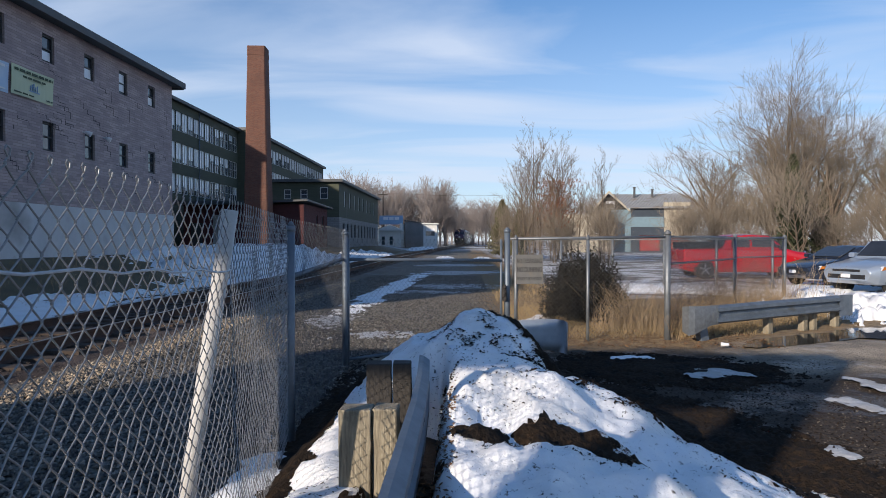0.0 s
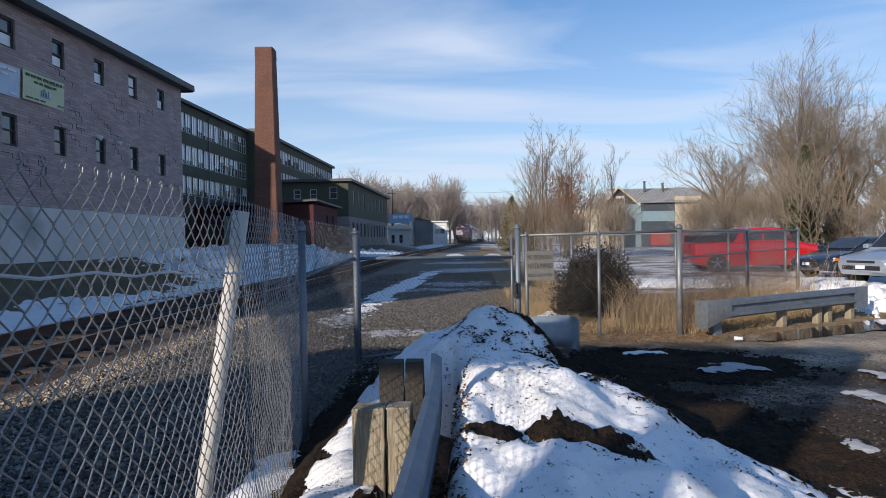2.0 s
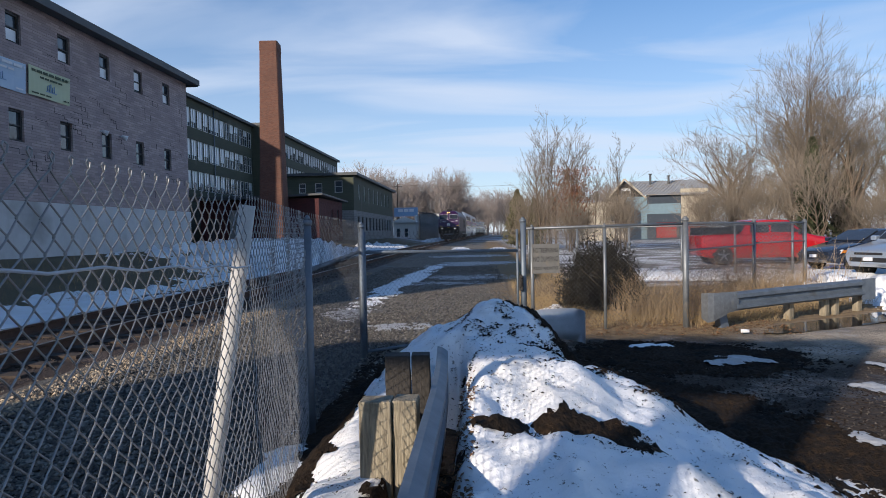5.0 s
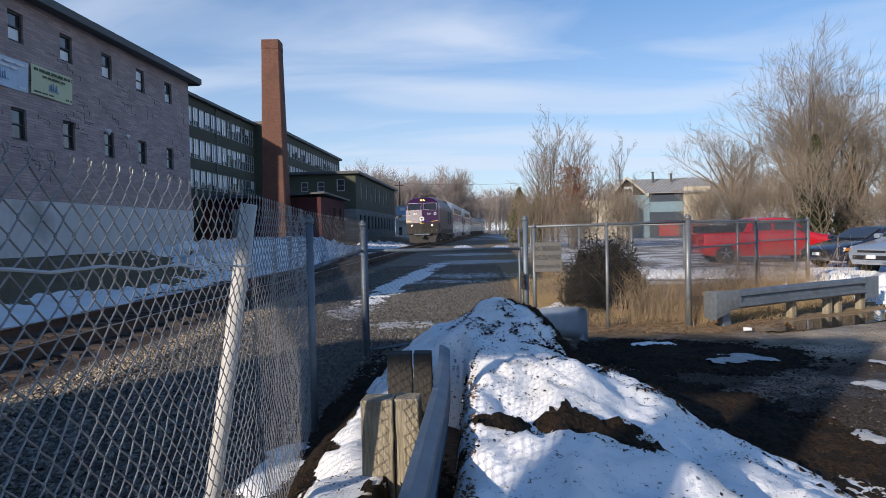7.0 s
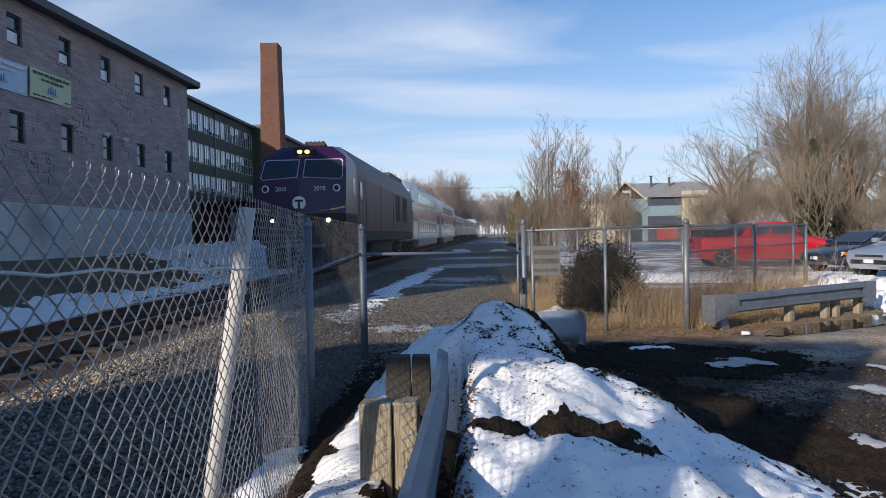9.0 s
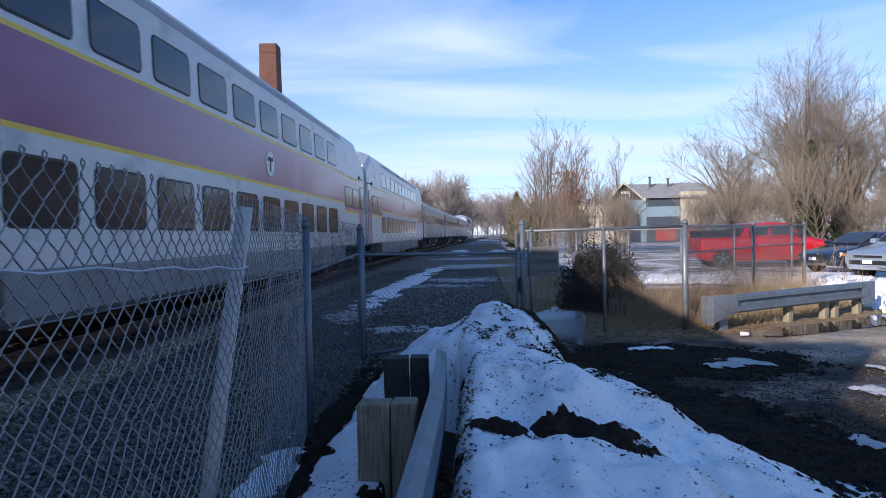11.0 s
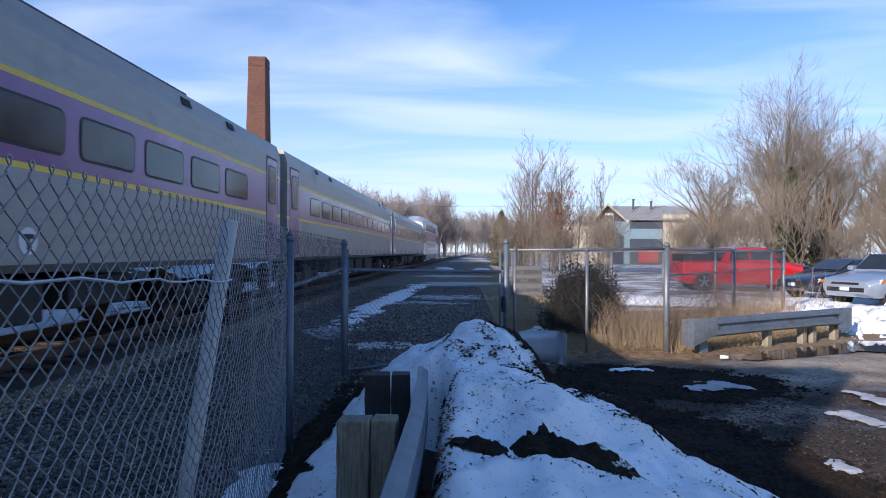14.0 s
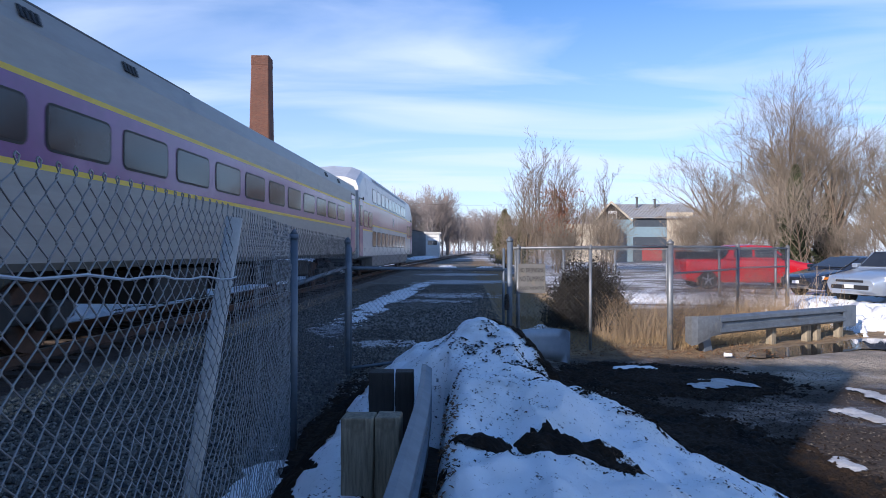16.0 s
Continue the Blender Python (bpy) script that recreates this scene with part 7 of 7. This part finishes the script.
def vehicle(m, name, label, paint, L, W, belt, roof, nose, hood, cab, r, bed=None, suv=False):
    """cab: x of windscreen foot, roof front, roof back, rear glass foot; bed: x where a pickup's bed begins, going back."""
    car = thing(name, m, label, "car" if not bed else "pickup truck")
    h = W / 2
    low = 0.28 if not suv else 0.34
    f, b = L / 2, -L / 2
    tail = belt if not bed else bed
    st = [
        (f, [(h * 0.70, low + 0.12), (h * 0.80, low + 0.25), (h * 0.82, nose - 0.12), (h * 0.7, nose), (0.02, nose + 0.02)]),
        (f - 0.25, [(h * 0.90, low), (h * 0.97, low + 0.2), (h * 0.97, nose + 0.02), (h * 0.85, nose + 0.1), (0.02, nose + 0.13)]),
        (f - 0.8, [(h * 0.94, low), (h, low + 0.25), (h, hood - 0.12), (h * 0.88, hood - 0.01), (0.02, hood + 0.03)]),
        (cab[0], [(h * 0.95, low), (h, low + 0.25), (h, belt - 0.08), (h * 0.9, belt + 0.01), (0.02, belt + 0.04)]),
        (cab[3], [(h * 0.95, low), (h, low + 0.25), (h, belt - 0.06), (h * 0.9, belt + 0.02), (0.02, belt + 0.03)]),
        (b + 0.5, [(h * 0.94, low), (h, low + 0.25), (h, tail - 0.08), (h * 0.9, tail), (0.02, tail + 0.01)]),
        (b + 0.05, [(h * 0.88, low + 0.1), (h * 0.95, low + 0.3), (h * 0.95, tail - 0.1), (h * 0.86, tail - 0.02), (0.02, tail)]),
    ]
    shell("body", st, paint, car)
    t = 0.8 if not suv else 0.82
    shell("cabin", [(cab[0] - 0.02, [(h * 0.9, belt - 0.05), (h * 0.88, belt), (h * 0.8, belt + 0.03), (0.02, belt + 0.04)]),
                    (cab[1], [(h * 0.9, belt - 0.05), (h * 0.86, belt + 0.05), (h * t, roof - 0.06), (0.02, roof)]),
                    ((cab[1] + cab[2]) / 2, [(h * 0.9, belt - 0.05), (h * 0.86, belt + 0.05), (h * t, roof - 0.04), (0.02, roof + 0.02)]),
                    (cab[2], [(h * 0.9, belt - 0.05), (h * 0.86, belt + 0.05), (h * t, roof - 0.07), (0.02, roof - 0.01)]),
                    (cab[3] + 0.02, [(h * 0.9, belt - 0.05), (h * 0.88, belt), (h * 0.8, belt + 0.03), (0.02, belt + 0.04)])], paint, car)
    for s in (-1, 1):
        base, top = h * 0.868, h * t + 0.012
        mid = (cab[1] + cab[2]) / 2 + 0.05
        z0, z1 = belt + 0.07, roof - 0.12
        slab("side_window", [(cab[0] - 0.28, s * (base + 0.012), z0), (mid + 0.05, s * (base + 0.012), z0), (mid + 0.05, s * (top + 0.012), z1), (cab[1] - 0.06, s * (top + 0.012), z1)], TINT, car, 0.008 * s)
        slab("side_window", [(mid - 0.05, s * (base + 0.012), z0), (cab[3] + 0.35, s * (base + 0.012), z0), (cab[2] + 0.1, s * (top + 0.012), z1), (mid - 0.05, s * (top + 0.012), z1)], TINT, car, 0.008 * s)
        bm = nb()
        box(bm, cab[0] - 0.42, cab[0] - 0.2, min(s * h, s * (h + 0.2)), max(s * h, s * (h + 0.2)), belt + 0.02, belt + 0.17, bevel=0.04)
        part("door_mirror", bm, paint if not bed else PLASTIC, car)
        slab("headlight", [(f - 0.02, s * h * 0.45, nose - 0.14), (f - 0.28, s * h * 0.99, nose - 0.06), (f - 0.36, s * h * 1.0, nose + 0.07), (f - 0.06, s * h * 0.5, nose - 0.02)], LENS, car, 0.03 * s)
        slab("turn_signal", [(f - 0.26, s * h * 0.985, nose - 0.05), (f - 0.46, s * (h + 0.004), nose - 0.02), (f - 0.5, s * (h + 0.004), nose + 0.06), (f - 0.34, s * h * 1.0, nose + 0.06)], AMBER, car, 0.02 * s)
        slab("tail_light", [(b + 0.02, s * h * 0.6, tail - 0.3), (b + 0.2, s * h * 0.99, tail - 0.3), (b + 0.2, s * h * 0.99, tail - 0.12), (b + 0.02, s * h * 0.6, tail - 0.12)], RED_DOOR, car, -0.02 * s)
        for x in ((cab[1] + cab[2]) / 2 + 0.05, cab[0] - 0.1):
            bm = nb()
            box(bm, x - 0.006, x + 0.006, min(s * (h - 0.02), s * (h + 0.003)), max(s * (h - 0.02), s * (h + 0.003)), low + 0.2, belt - 0.05)
            part("door_seam", bm, PLASTIC, car)
    slab("windscreen", [(cab[0] - 0.06, -h * 0.76, belt + 0.075), (cab[0] - 0.06, h * 0.76, belt + 0.075), (cab[1] + 0.05, h * 0.68, roof - 0.055), (cab[1] + 0.05, -h * 0.68, roof - 0.055)], TINT, car, 0.02)
    slab("rear_window", [(cab[3] + 0.06, h * 0.74, belt + 0.08), (cab[3] + 0.06, -h * 0.74, belt + 0.08), (cab[2] - 0.05, -h * 0.66, roof - 0.08), (cab[2] - 0.05, h * 0.66, roof - 0.08)], TINT, car, 0.02)
    bm = nb()
    box(bm, f - 0.06, f + 0.02, -h * 0.48, h * 0.48, nose - 0.1, nose - 0.03, bevel=0.01)
    box(bm, f - 0.1, f + 0.012, -h * 0.66, h * 0.66, low + 0.16, low + 0.3, bevel=0.02)
    part("grille", bm, PLASTIC, car)
    bm = nb()
    box(bm, f + 0.015, f + 0.035, -0.15, 0.15, low + 0.2, low + 0.31)
    part("number_plate", bm, BADGE, car)
    for x in (f - 0.92, b + 0.95):
        for s in (-1, 1):
            wheel(x, s * (h - 0.11), r, car)
    if bed:
        bm = nb()
        box(bm, b + 0.12, cab[3] - 0.1, -h * 0.84, h * 0.84, bed - 0.02, bed + 0.3)
        part("bed_cover", bm, PLASTIC, car, "black bed cap")
    return car


def facing(x, y, dx, dy):
    return pose(x, y, height(x, y), 0, 0, math.degrees(math.atan2(dy, dx)))


vehicle(facing(12.2, 28.6, 1, -0.03), "pickup_truck", "bright red crew-cab pickup truck parked in the yard", RED_PAINT, 5.6, 2.0, 1.28, 1.9, 1.0, 1.18, (1.55, 0.85, -0.78, -1.08), 0.4, bed=1.28)
vehicle(facing(14.1, 24.0, -0.96, -0.28), "sedan", "dark blue sedan parked on the yard", NIGHT_PAINT, 4.75, 1.84, 0.98, 1.46, 0.68, 0.88, (1.05, 0.2, -1.0, -1.9), 0.33)
vehicle(facing(13.75, 20.6, -0.93, -0.36), "suv", "silver blue compact sport utility car", SILVER_PAINT, 4.6, 1.86, 1.1, 1.68, 0.82, 1.02, (1.0, 0.35, -1.55, -2.1), 0.37, suv=True)

# ---- puddles and a crushed can ----
WATER = material("still_water", (0.03, 0.028, 0.025), (0.045, 0.04, 0.035), 0.03, 0, 1, 0.5, spec=0.6)


def puddle(x, y, lx, ly, turn, seed):
    bm = nb()
    n = 40
    vs = []
    for k in range(n):
        a = 2 * math.pi * k / n
        s = 1 + 0.28 * noise.noise(Vector((math.cos(a) * 1.5, math.sin(a) * 1.5, seed))) + 0.12 * noise.noise(Vector((math.cos(a) * 5, math.sin(a) * 5, seed)))
        p = Matrix.Rotation(radians(turn), 2) @ Vector((lx * s * math.cos(a), ly * s * math.sin(a)))
        vs.append(bm.verts.new((x + p.x, y + p.y, 0.006 + 0.0005 * seed)))
    bm.faces.new(vs)
    tagged(part("puddle", bm, WATER), "shallow puddle of meltwater on the lot", "puddle", "puddles", "structure")


puddle(5.7, 10.75, 1.5, 0.38, 29, 1)
puddle(7.6, 11.6, 1.2, 0.55, 29, 2)
puddle(5.5, 6.9, 0.2, 0.8, -35, 3)
can = thing("crushed_can", pose(4.05, 9.95, 0.035, 0, 90, -20), "crushed pale drink can on the wet lot", "can")
bm = nb()
tube(bm, (0, 0, -0.06), (0, 0, 0.06), 0.033, 0.026, 14)
part("can_body", bm, BADGE, can)


# ---- motion ----
def car_pose(y_front, length):
    """A car rides with its two trucks on the line; the origin lies under its middle at rail level."""
    a, b = y_front + 0.15 * length, y_front + 0.85 * length
    xa, xb = track_x(a), track_x(b)
    return Matrix.Translation(((xa + xb) / 2, (a + b) / 2, RAIL_Z)) @ pose(0, 0, 0, 0, 0, -math.degrees(math.atan2(xb - xa, b - a)))


def front_at(t):
    """Smooth run through the stations of FRONT."""
    n = len(FRONT)
    slope = [(FRONT[min(i + 1, n - 1)][1] - FRONT[max(i - 1, 0)][1]) / (FRONT[min(i + 1, n - 1)][0] - FRONT[max(i - 1, 0)][0]) for i in range(n)]
    i = max(k for k in range(n - 1) if FRONT[k][0] <= t)
    (ta, ya), (tb, yb) = FRONT[i], FRONT[i + 1]
    h = tb - ta
    u = (t - ta) / h
    return ya * (2 * u ** 3 - 3 * u ** 2 + 1) + yb * (3 * u ** 2 - 2 * u ** 3) + h * (slope[i] * (u ** 3 - 2 * u ** 2 + u) + slope[i + 1] * (u ** 3 - u ** 2))


def motions():
    for ob, offset, length in TRAIN:
        about = pose(0, 0, 0, 0, 0, 180 if ob == turned_coach else 0)
        walk(ob, [(0.5 * k, car_pose(front_at(0.5 * k) + offset, length) @ about) for k in range(33)])


motions()
